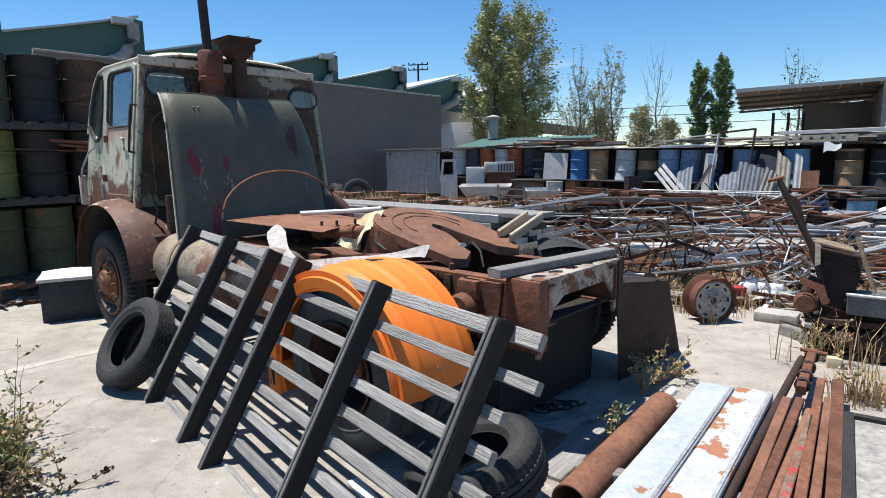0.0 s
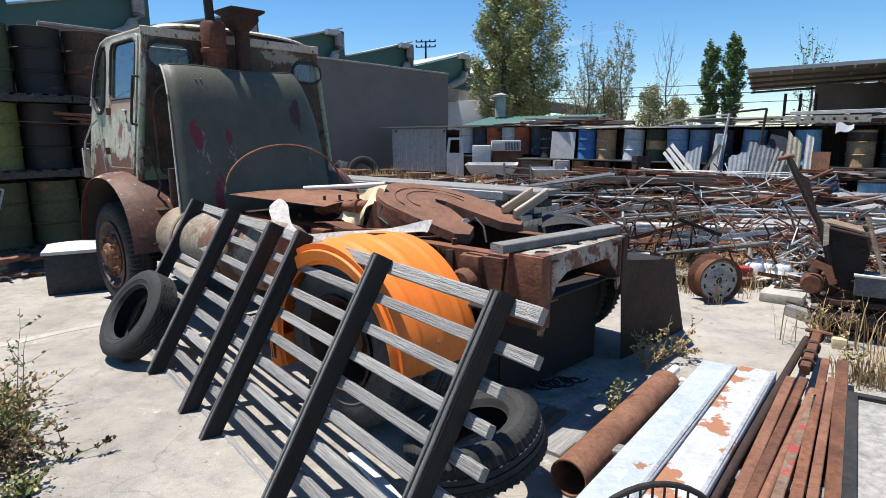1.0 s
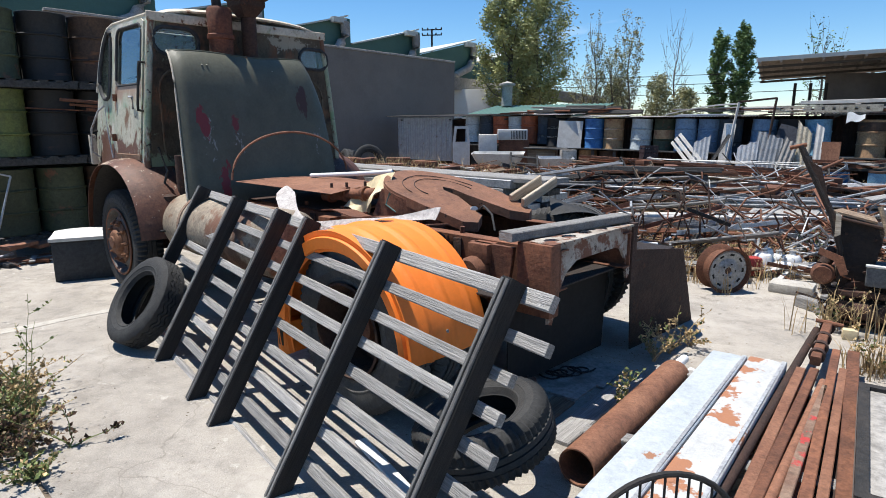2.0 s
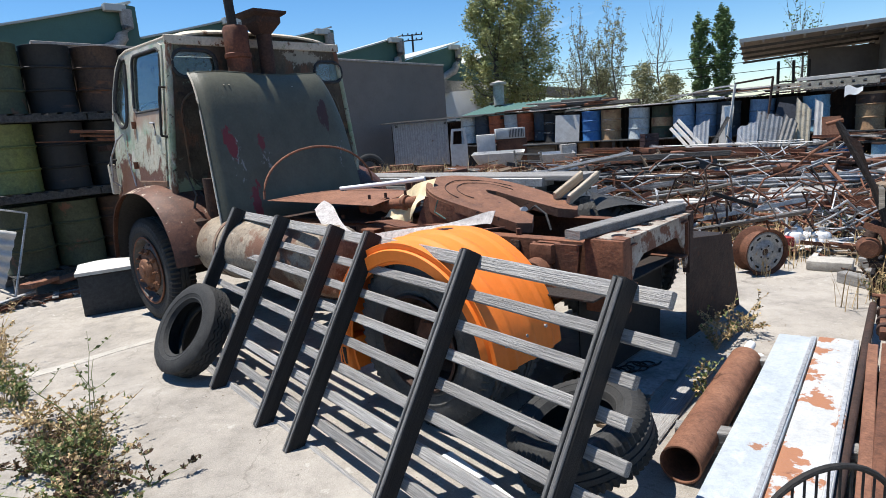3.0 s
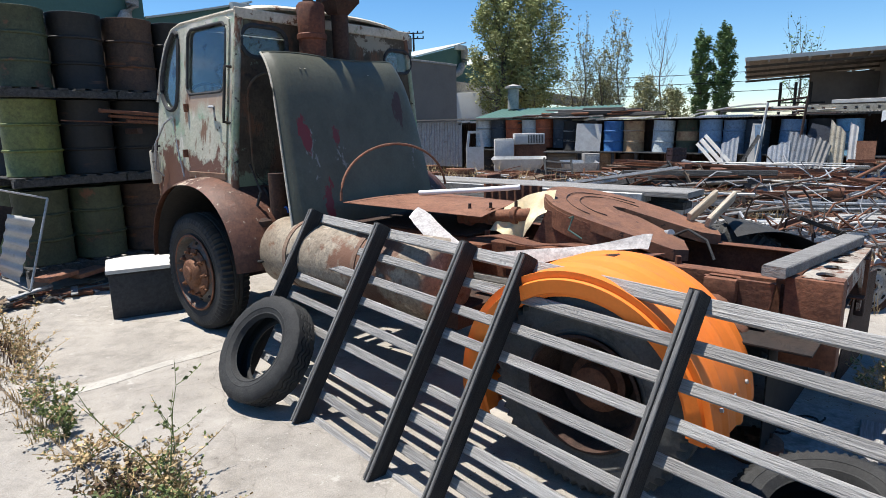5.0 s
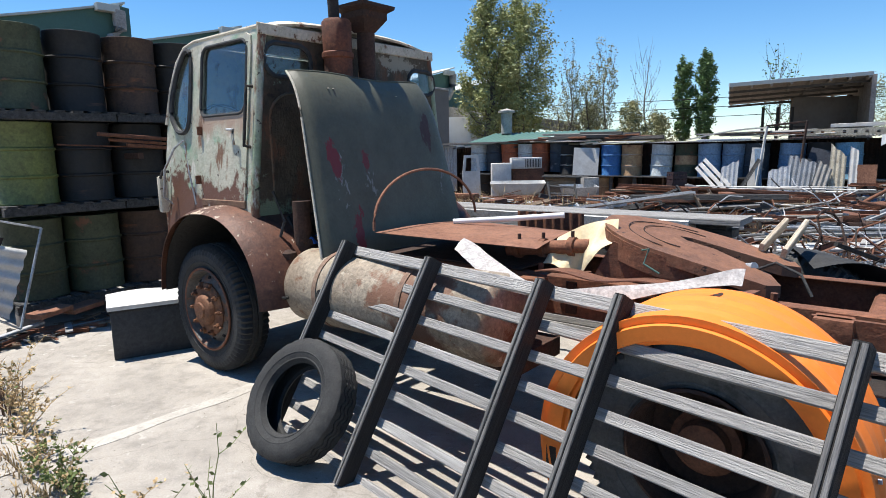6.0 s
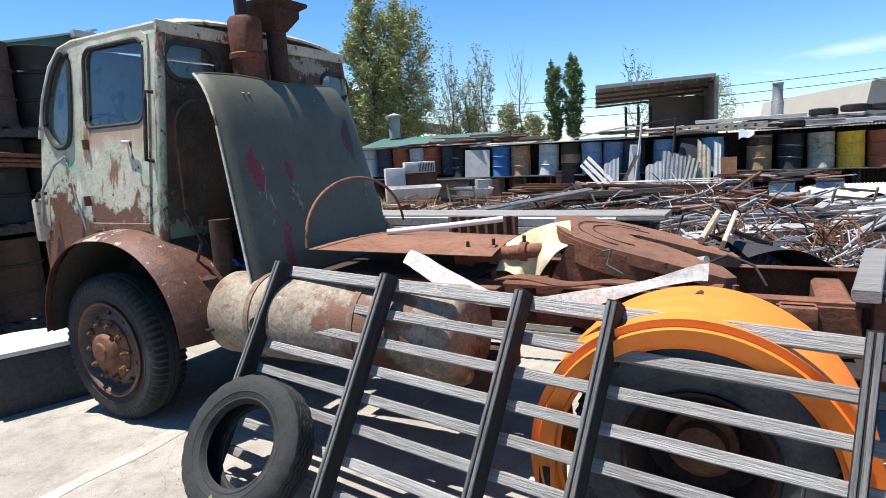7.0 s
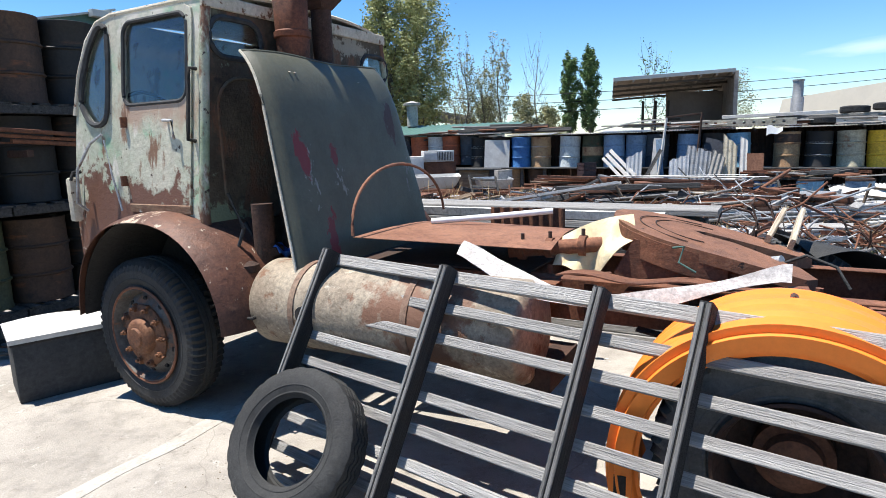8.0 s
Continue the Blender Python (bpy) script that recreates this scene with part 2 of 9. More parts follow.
M["tank"] = mat("flaking_white_tank_paint", (0.31, 0.26, 0.195), (0.21, 0.165, 0.12), 3.5, 0.65, 0, 0.18, 45,
                [((0.46, 0.41, 0.33), 6, 0.60, 0.06), ((0.16, 0.085, 0.05), 5, 0.56, 0.06), ((0.16, 0.08, 0.048), 5, 0.76, 0.10, (1.75, 0, 0), (0.75, 9, 9)), ((0.10, 0.05, 0.032), 4, 0.80, 0.10, (1.55, 0, 0), (0.30, 9, 9)), ((0.07, 0.038, 0.026), 12, 0.64, 0.04, None, None, (1, 0.5, 0.5))])
M["red"] = mat("faded_red_paint", (0.36, 0.04, 0.035), (0.28, 0.03, 0.028), 5, 0.6, 0, 0.15, 40, [((0.5, 0.42, 0.38), 12, 0.64, 0.05)])
M["white"] = mat("white_paint", (0.76, 0.76, 0.74), (0.66, 0.66, 0.64), 4, 0.6, 0, 0.1, 40, [((0.50, 0.45, 0.39), 8, 0.66, 0.12)], grain=0.06, vary=0.08)
M["panel"] = mat("white_steel_panel_paint", (0.43, 0.46, 0.48), (0.35, 0.385, 0.41), 4, 0.5, 0, 0.2, 60, [((0.24, 0.30, 0.34), 9, 0.62, 0.10), ((0.50, 0.52, 0.53), 3, 0.60, 0.1), ((0.28, 0.14, 0.08), 4.4, 0.67, 0.02)], grain=0.14)
M["panel_rusty"] = mat("rust_pitted_white_panel", (0.48, 0.485, 0.48), (0.40, 0.405, 0.40), 4, 0.55, 0, 0.25, 60, [((0.32, 0.145, 0.075), 3.6, 0.545, 0.02), ((0.20, 0.085, 0.045), 8, 0.66, 0.05)], grain=0.14)
M["galv"] = mat("galvanised_steel", (0.44, 0.445, 0.45), (0.34, 0.345, 0.35), 6, 0.5, 0.35, 0.1, 40, [((0.55, 0.56, 0.57), 9, 0.62, 0.15), ((0.20, 0.12, 0.08), 5, 0.62, 0.08)], vary=0.3)
M["alu"] = mat("dull_aluminium", (0.43, 0.435, 0.44), (0.33, 0.335, 0.34), 5, 0.45, 0.4, 0.08, 40, [((0.3, 0.3, 0.3), 8, 0.66, 0.1)], vary=0.2)
M["paint_blue"] = mat("blue_drum_paint", (0.035, 0.13, 0.34), (0.05, 0.17, 0.38), 3, 0.6, 0, 0.1, 40, [((0.14, 0.06, 0.035), 3.5, 0.66, 0.05)], vary=0.2)
M["paint_sky"] = mat("faded_blue_drum_paint", (0.15, 0.24, 0.36), (0.19, 0.27, 0.36), 3, 0.7, 0, 0.1, 40, [((0.17, 0.08, 0.05), 3, 0.63, 0.06), ((0.4, 0.42, 0.43), 6, 0.66, 0.1)], vary=0.2)
M["paint_pale"] = mat("pale_drum_paint", (0.46, 0.50, 0.50), (0.36, 0.40, 0.41), 3, 0.65, 0, 0.1, 40, [((0.20, 0.10, 0.06), 3, 0.64, 0.06)], vary=0.2)
M["paint_tan"] = mat("rusting_tan_drum_paint", (0.38, 0.25, 0.13), (0.28, 0.155, 0.08), 3, 0.7, 0, 0.15, 40, [((0.16, 0.07, 0.035), 3, 0.58, 0.08)], vary=0.2)
M["paint_red"] = mat("rusty_red_drum_paint", (0.34, 0.09, 0.035), (0.25, 0.075, 0.035), 3, 0.7, 0, 0.15, 40, [((0.13, 0.05, 0.03), 4, 0.6, 0.08)], vary=0.2)
M["paint_yellow"] = mat("yellow_drum_paint", (0.68, 0.43, 0.03), (0.58, 0.34, 0.03), 3, 0.6, 0, 0.1, 40, [((0.25, 0.11, 0.04), 3, 0.66, 0.06)])
M["paint_olive"] = mat("olive_drum_paint", (0.065, 0.075, 0.038), (0.045, 0.052, 0.028), 3, 0.65, 0, 0.1, 40, [((0.13, 0.06, 0.035), 3, 0.6, 0.06)], vary=0.25)
M["paint_lime"] = mat("green_drum_paint", (0.13, 0.15, 0.04), (0.10, 0.115, 0.035), 3, 0.5, 0, 0.1, 40, [((0.22, 0.14, 0.06), 3, 0.66, 0.06)], vary=0.12)
M["paint_black"] = mat("black_drum_paint", (0.012, 0.012, 0.012), (0.02, 0.019, 0.018), 3, 0.65, 0, 0.1, 40, [((0.085, 0.042, 0.026), 2.5, 0.60, 0.10, None, None, (0.6, 0.6, 3))])
M["paint_brown"] = mat("rust_blistered_brown_drum_paint", (0.075, 0.042, 0.026), (0.045, 0.03, 0.022), 3, 0.75, 0, 0.2, 40, [((0.16, 0.065, 0.03), 3, 0.58, 0.08, None, None, (0.5, 0.5, 2)), ((0.02, 0.017, 0.015), 4, 0.6, 0.08)])
M["paint_skylight"] = mat("light_blue_drum_paint", (0.17, 0.36, 0.52), (0.21, 0.40, 0.54), 3, 0.6, 0, 0.1, 40, [((0.17, 0.08, 0.05), 3, 0.64, 0.06)], vary=0.15)
M["paint_beige"] = mat("beige_drum_paint", (0.42, 0.38, 0.27), (0.30, 0.27, 0.19), 3, 0.7, 0, 0.1, 40, [((0.20, 0.10, 0.05), 3, 0.60, 0.08), ((0.16, 0.2, 0.2), 2.5, 0.62, 0.1)], vary=0.15)
M["slate_sheet"] = mat("dark_slate_sheet", (0.035, 0.04, 0.055), (0.055, 0.06, 0.07), 3, 0.8, 0, 0.15, 40, [((0.12, 0.11, 0.11), 5, 0.63, 0.08)])
M["old_plastic"] = mat("yellowed_plastic_sheet", (0.50, 0.45, 0.35), (0.40, 0.35, 0.26), 3, 0.7, 0, 0.1, 40, [((0.22, 0.19, 0.15), 4, 0.60, 0.1)])
M["steel_grey"] = mat("bare_grey_wheel_steel", (0.40, 0.40, 0.39), (0.30, 0.295, 0.29), 6, 0.6, 0.3, 0.1, 40, [((0.16, 0.085, 0.05), 6, 0.60, 0.08)])
M["machine_grey"] = mat("dull_grey_sheet_steel", (0.15, 0.155, 0.155), (0.105, 0.105, 0.105), 4, 0.7, 0.2, 0.2, 40, [((0.12, 0.06, 0.035), 6, 0.60, 0.08)])
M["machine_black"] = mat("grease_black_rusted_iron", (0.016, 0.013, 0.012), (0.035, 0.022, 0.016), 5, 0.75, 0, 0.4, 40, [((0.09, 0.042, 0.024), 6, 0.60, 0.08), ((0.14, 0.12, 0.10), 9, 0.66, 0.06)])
M["orange_board"] = mat("faded_orange_board", (0.42, 0.13, 0.05), (0.34, 0.11, 0.05), 4, 0.8, 0, 0.2, 40, [((0.20, 0.10, 0.06), 5, 0.58, 0.1)])
M["paint_slate"] = mat("slate_blue_drum_paint", (0.045, 0.06, 0.075), (0.032, 0.04, 0.05), 3, 0.7, 0, 0.1, 40, [((0.20, 0.21, 0.20), 4, 0.62, 0.06), ((0.09, 0.045, 0.03), 3, 0.64, 0.06)], vary=0.2)
M["wall"] = mat("grey_blockwork", (0.20, 0.172, 0.148), (0.165, 0.143, 0.124), 0.25, 0.9, 0, 0.15, 20, [((0.11, 0.10, 0.095), 0.5, 0.62, 0.25)], grain=0.1)
M["clad_green"] = mat("green_sheet_cladding", (0.055, 0.125, 0.105), (0.07, 0.145, 0.12), 0.4, 0.6, 0, 0.05, 15, grain=0.08)
M["clad_beige"] = mat("beige_sheet_cladding", (0.46, 0.43, 0.36), (0.41, 0.385, 0.33), 0.3, 0.75, 0, 0.05, 15, grain=0.05)
M["clad_white"] = mat("off_white_cladding", (0.66, 0.65, 0.60), (0.60, 0.59, 0.55), 0.3, 0.7, 0, 0.05, 15, grain=0.05)
M["roof_pale"] = mat("pale_sheet_roofing", (0.50, 0.53, 0.50), (0.44, 0.47, 0.45), 0.5, 0.6, 0, 0.05, 15, grain=0.06)
M["asbestos"] = mat("weathered_cement_sheet", (0.36, 0.34, 0.31), (0.27, 0.255, 0.235), 1.5, 0.9, 0, 0.15, 30, [((0.16, 0.145, 0.13), 3, 0.62, 0.12)], vary=0.1)
M["cloth"] = mat("yellowed_plastic_sheet", (0.66, 0.56, 0.36), (0.58, 0.47, 0.28), 5, 0.6, 0, 0.2, 30, grain=0.1)
M["leaf_brown"] = mat("withered_leaf", (0.15, 0.088, 0.052), (0.09, 0.055, 0.034), 3, 0.85, 0, 0, 30, vary=0.25)
M["weathered_sheet"] = mat("weathered_plastic", (0.50, 0.47, 0.45), (0.40, 0.37, 0.35), 4, 0.7, 0, 0.2, 60, [((0.28, 0.23, 0.19), 7, 0.64, 0.12)], vary=0.1)
M["straw"] = mat("dry_grass", (0.50, 0.37, 0.19), (0.36, 0.25, 0.13), 3, 0.85, 0, 0, 30, vary=0.2)
M["leaf"] = mat("weed_leaf", (0.115, 0.155, 0.045), (0.165, 0.19, 0.06), 6, 0.7, 0, 0, 30, vary=0.2)
M["leaf_tree"] = mat("grey_green_tree_leaf", (0.27, 0.30, 0.10), (0.42, 0.42, 0.18), 0.9, 0.6, 0, 0, 9)
M["leaf_dark"] = mat("dark_green_tree_leaf", (0.085, 0.15, 0.045), (0.14, 0.22, 0.07), 0.9, 0.6, 0, 0, 9)
M["leaf_pale"] = mat("pale_tree_leaf", (0.26, 0.27, 0.13), (0.33, 0.31, 0.16), 0.9, 0.6, 0, 0, 9)
M["bark"] = mat("grey_bark", (0.18, 0.155, 0.125), (0.12, 0.10, 0.08), 4, 0.9, 0, 0.3, 25)
M["plastic_white"] = mat("white_plastic", (0.74, 0.75, 0.75), (0.66, 0.67, 0.68), 3, 0.5, 0, 0.03, 30, grain=0.05)
M["crate"] = mat("dark_crate_plastic", (0.05, 0.028, 0.03), (0.035, 0.022, 0.024), 3, 0.6, 0, 0.05, 30)
M["bluebag"] = mat("blue_plastic", (0.02, 0.10, 0.42), (0.03, 0.13, 0.5), 4, 0.5, 0, 0.1, 30)
M["strap"] = mat("rusty_strap", (0.16, 0.085, 0.055), (0.24, 0.17, 0.12), 5, 0.7, 0, 0.2, 45, [((0.36, 0.04, 0.035), 3, 0.57, 0.03)])
M["cab_post"] = mat("flaking_green_post_paint", (0.36, 0.36, 0.28), (0.25, 0.31, 0.20), 5, 0.65, 0, 0.18, 45, [((0.19, 0.29, 0.17), 4, 0.57, 0.05), ((0.50, 0.47, 0.40), 6, 0.58, 0.04, None, None, (1, 1, 0.5)), ((0.13, 0.062, 0.036), 5, 0.52, 0.06, None, None, (1, 1, 0.4)), ((0.04, 0.03, 0.024), 12, 0.61, 0.03)], grain=0.2)
M["pale_wood"] = mat("sun_bleached_board", (0.52, 0.45, 0.35), (0.42, 0.34, 0.25), 14, 0.85, 0, 0.3, 120, [((0.62, 0.58, 0.52), 10, 0.58, 0.1)], stretch=(0.06, 1, 1))
M["weathered_white"] = mat("weathered_white_sheet", (0.58, 0.57, 0.54), (0.48, 0.46, 0.43), 5, 0.7, 0, 0.2, 40, [((0.36, 0.33, 0.28), 9, 0.62, 0.08)], grain=0.12)
M["canister"] = mat("scorched_rusty_canister", (0.16, 0.055, 0.028), (0.085, 0.034, 0.02), 5, 0.75, 0.1, 0.18, 50, [((0.035, 0.022, 0.017), 5, 0.58, 0.1), ((0.26, 0.10, 0.045), 9, 0.62, 0.08)])
# Shed wall colour with the open shed's inner shade in it.
M["shed_dark"] = mat("shaded_shed_wall", (0.17, 0.15, 0.13), (0.13, 0.115, 0.10), 0.5, 0.9, 0, 0.1, 15, grain=0.12)
# Near-black standing for shade, in wheel holes and under the tail.
M["hole"] = mat("shade_black", (0.008, 0.008, 0.008), (0.012, 0.011, 0.01), 5, 0.9, 0, 0, 30)
M["coupling"] = mat("scoured_rusty_plate", (0.225, 0.105, 0.058), (0.155, 0.074, 0.044), 2.5, 0.72, 0.15, 0.22, 50, [((0.07, 0.037, 0.026), 3, 0.60, 0.12), ((0.29, 0.145, 0.085), 6, 0.60, 0.10), ((0.035, 0.022, 0.018), 14, 0.63, 0.04)], grain=0.25)
M["rubber_dusty"] = mat("dusty_perished_rubber", (0.072, 0.071, 0.069), (0.105, 0.103, 0.098), 4, 0.85, 0, 0.25, 90, [((0.17, 0.165, 0.155), 6, 0.60, 0.2), ((0.04, 0.04, 0.04), 5, 0.60, 0.12)], grain=0.22, spec=0.25)
M["flaked_white"] = mat("white_paint_flaking_to_rust", (0.40, 0.37, 0.32), (0.28, 0.24, 0.20), 5, 0.8, 0, 0.3, 50, [((0.15, 0.065, 0.038), 6, 0.49, 0.06), ((0.06, 0.032, 0.022), 11, 0.60, 0.05), ((0.24, 0.12, 0.07), 3.5, 0.60, 0.05)], grain=0.22)
M["studs"] = mat("orange_rusted_hub", (0.20, 0.088, 0.042), (0.13, 0.057, 0.032), 8, 0.7, 0.15, 0.3, 50, [((0.07, 0.038, 0.025), 9, 0.56, 0.1), ((0.36, 0.22, 0.13), 16, 0.64, 0.06)])
M["wheel"] = mat("grey_wheel_paint", (0.105, 0.097, 0.09), (0.065, 0.055, 0.048), 6, 0.55, 0.1, 0.25, 50, [((0.17, 0.075, 0.04), 6, 0.56, 0.08), ((0.30, 0.28, 0.25), 20, 0.66, 0.05)])
M["grime"] = mat("dark_interior_trim", (0.03, 0.032, 0.034), (0.045, 0.046, 0.047), 3, 0.8, 0, 0.1, 30)
M["leather"] = mat("cracked_brown_vinyl", (0.10, 0.06, 0.045), (0.07, 0.045, 0.035), 6, 0.6, 0, 0.2, 30)


def glass(name, tint):
    m = bpy.data.materials.new(name)
    m.use_nodes = True
    b = m.node_tree.nodes["Principled BSDF"]
    b.inputs["Base Color"].default_value = (*tint, 1)
    b.inputs["Roughness"].default_value = 0.03
    b.inputs["Transmission Weight"].default_value = 1.0
    b.inputs["IOR"].default_value = 1.5
    return m


M["glass"] = glass("dusty_window_glass", (0.72, 0.80, 0.86))


# ---- mesh tools ----
def mesh_of(name, bm, material, smooth=40):
    bmesh.ops.recalc_face_normals(bm, faces=bm.faces)
    me = bpy.data.meshes.new(name)
    bm.to_mesh(me)
    bm.free()
    me.materials.append(M[material])
    if smooth:
        me.polygons.foreach_set("use_smooth", [True] * len(me.polygons))
        me.set_sharp_from_angle(angle=radians(smooth))
    return me


def part(name, bm, material, parent, label="", smooth=40, at=None):
    ob = new(name, mesh_of(name, bm, material, smooth))
    ob.parent = parent
    if at is not None:
        ob.matrix_basis = at
    if label:
        ob["label"] = label
    return ob


def thing(name, label, category, m=None, group="", kind=""):
    """An Empty at a thing's base, to parent its parts."""
    ob = new(name)
    ob.empty_display_size = 0.1
    if m is not None:
        ob.matrix_basis = m
    return tagged(ob, label, category, group, kind)


def solo(name, bm, material, label, category, m=None, group="", kind="", smooth=40):
    """A thing of one mesh."""
    ob = new(name, mesh_of(name, bm, material, smooth))
    if m is not None:
        ob.matrix_basis = m
    return tagged(ob, label, category, group, kind)


def add(bm, verts, faces):
    vs = [bm.verts.new(v) for v in verts]
    for f in faces:
        try:
            bm.faces.new([vs[i] for i in f])
        except ValueError:
            pass
    return vs


def axes(a, b, up=(0, 0, 1)):
    d = (Vector(b) - Vector(a)).normalized()
    u = Vector(up)
    if abs(d.dot(u)) > 0.98:
        u = Vector((1, 0, 0))
    s = d.cross(u).normalized()
    return d, s, s.cross(d)


def beam(a, b, w, h, up=(0, 0, 1), bev=0.006, bm=None):
    """A squared bar from a to b, w wide and h deep, with worn edges."""
    bm = bm or bmesh.new()
    d, s, u = axes(a, b, up)
    pts = []
    c = min(bev, w / 3, h / 3)
    ring = [(-w / 2 + c, -h / 2), (w / 2 - c, -h / 2), (w / 2, -h / 2 + c), (w / 2, h / 2 - c), (w / 2 - c, h / 2), (-w / 2 + c, h / 2), (-w / 2, h / 2 - c), (-w / 2, -h / 2 + c)]
    for e in (a, b):
        pts += [Vector(e) + s * x + u * y for x, y in ring]
    add(bm, pts, [(i, (i + 1) % 8, 8 + (i + 1) % 8, 8 + i) for i in range(8)] + [tuple(range(7, -1, -1)), tuple(range(8, 16))])
    return bm


def box(x0, x1, y0, y1, z0, z1, bev=0.01, bm=None):
    return _box(x0, x1, y0, y1, z0, z1, bev, bm)


def _box(x0, x1, y0, y1, z0, z1, bev, bm):
    own = bmesh.new()
    bmesh.ops.create_cube(own, size=1, matrix=Matrix.Translation(((x0 + x1) / 2, (y0 + y1) / 2, (z0 + z1) / 2)) @ Matrix.Diagonal((x1 - x0, y1 - y0, z1 - z0, 1)))
    if bev:
        bmesh.ops.bevel(own, geom=own.edges[:], offset=bev, segments=2, affect="EDGES", profile=0.6)
    if bm is None:
        return own
    return join(bm, own)


def join(bm, other):
    vs = {v: bm.verts.new(v.co) for v in other.verts}
    for f in other.faces:
        try:
            bm.faces.new([vs[v] for v in f.verts])
        except ValueError:
            pass
    other.free()
    return bm


def rod(a, b, r, seg=12, bm=None, r2=None, cap=True):
    bm = bm or bmesh.new()
    d, s, u = axes(a, b)
    r2 = r if r2 is None else r2
    pts = [Vector(e) + (s * math.cos(2 * math.pi * i / seg) + u * math.sin(2 * math.pi * i / seg)) * q for e, q in ((a, r), (b, r2)) for i in range(seg)]
    add(bm, pts, [(i, (i + 1) % seg, seg + (i + 1) % seg, seg + i) for i in range(seg)] + ([tuple(range(seg - 1, -1, -1)), tuple(range(seg, 2 * seg))] if cap else []))
    return bm


def pipe_open(a, b, r, wall, seg=20, bm=None):
    """A hollow tube with wall thickness."""
    bm = bm or bmesh.new()
    d, s, u = axes(a, b)
    pts = [Vector(e) + (s * math.cos(2 * math.pi * i / seg) + u * math.sin(2 * math.pi * i / seg)) * q for e, q in ((a, r), (b, r), (b, r - wall), (a, r - wall)) for i in range(seg)]
    add(bm, pts, [(k * seg + i, k * seg + (i + 1) % seg, (k + 1) % 4 * seg + (i + 1) % seg, (k + 1) % 4 * seg + i) for k in range(4) for i in range(seg)])
    return bm


def tube(points, r, seg=8, bm=None, radii=None):
    """A round bar bent along points."""
    bm = bm or bmesh.new()
    pts = [Vector(p) for p in points]
    rings = []
    for k, p in enumerate(pts):
        d = (pts[min(k + 1, len(pts) - 1)] - pts[max(k - 1, 0)]).normalized()
        ref = Vector((0, 0, 1)) if abs(d.z) < 0.95 else Vector((1, 0, 0))
        s = d.cross(ref).normalized()
        u = s.cross(d)
        q = radii[k] if radii else r
        rings.append([bm.verts.new(p + (s * math.cos(2 * math.pi * i / seg) + u * math.sin(2 * math.pi * i / seg)) * q) for i in range(seg)])
    for r0, r1 in zip(rings, rings[1:]):
        for i in range(seg):
            bm.faces.new((r0[i], r0[(i + 1) % seg], r1[(i + 1) % seg], r1[i]))
    bm.faces.new(rings[0][::-1])
    bm.faces.new(rings[-1])
    return bm


def lathe(profile, seg=40, axis="z", closed=False, bm=None, start=0.0, sweep=2 * math.pi):
    """Profile of (radius, height) turned round an axis through the origin."""
    bm = bm or bmesh.new()
    full = sweep > 6.28
    count = seg if full else seg + 1
    rings = []
    for i in range(count):
        a = start + sweep * i / seg
        c, s = math.cos(a), math.sin(a)
        rings.append([bm.verts.new({"z": (q * c, q * s, h), "y": (q * c, h, q * s), "x": (h, q * c, q * s)}[axis]) for q, h in profile])
    n = len(profile)
    for i in range(seg):
        r0, r1 = rings[i], rings[(i + 1) % count]
        for k in range(n if closed else n - 1):
            try:
                bm.faces.new((r0[k], r1[k], r1[(k + 1) % n], r0[(k + 1) % n]))
            except ValueError:
                pass
    bmesh.ops.remove_doubles(bm, verts=bm.verts, dist=1e-5)
    return bm


def sheet(f, ns, nt, thick=0.004):
    """A bent sheet with thickness; f(s, t) gives the place for s and t from 0 to 1."""
    bm = bmesh.new()
    g = [[bm.verts.new(f(i / ns, j / nt)) for j in range(nt + 1)] for i in range(ns + 1)]
    for i in range(ns):
        for j in range(nt):
            bm.faces.new((g[i][j], g[i + 1][j], g[i + 1][j + 1], g[i][j + 1]))
    bmesh.ops.recalc_face_normals(bm, faces=bm.faces)
    bmesh.ops.solidify(bm, geom=bm.faces[:], thickness=thick)
    return bm


def plate(outer, holes, thick, place):
    """A flat plate with holes. Outlines are (x, y) loops; place(x, y, d) puts a point d deep into the plate."""
    bm = bmesh.new()
    loops = [outer, *holes]
    edges = []
    for lp in loops:
        vs = [bm.verts.new((x, y, 0)) for x, y in lp]
        edges += [bm.edges.new((vs[i], vs[(i + 1) % len(vs)])) for i in range(len(vs))]
    bmesh.ops.triangle_fill(bm, use_beauty=True, use_dissolve=True, edges=edges)
    got = bmesh.ops.extrude_face_region(bm, geom=bm.faces[:])
    top = {v for v in got["geom"] if isinstance(v, bmesh.types.BMVert)}
    for v in bm.verts:
        v.co = place(v.co.x, v.co.y, thick if v in top else 0.0)
    return bm


def rounded(x0, x1, y0, y1, r, n=5):
    """The outline of a rounded rectangle."""
    out = []
    for cx, cy, a0 in ((x1 - r, y1 - r, 0), (x0 + r, y1 - r, 90), (x0 + r, y0 + r, 180), (x1 - r, y0 + r, 270)):
        for i in range(n + 1):
            a = radians(a0 + 90 * i / n)
            out.append((cx + r * math.cos(a), cy + r * math.sin(a)))
    return out


def softened(loop, rounds=2):
    """An outline with its corners rounded."""
    for _ in range(rounds):
        out = []
        for (a, b), (c, d) in zip(loop, loop[1:] + loop[:1]):
            out += [(a * 0.75 + c * 0.25, b * 0.75 + d * 0.25), (a * 0.25 + c * 0.75, b * 0.25 + d * 0.75)]
        loop = out
    return loop


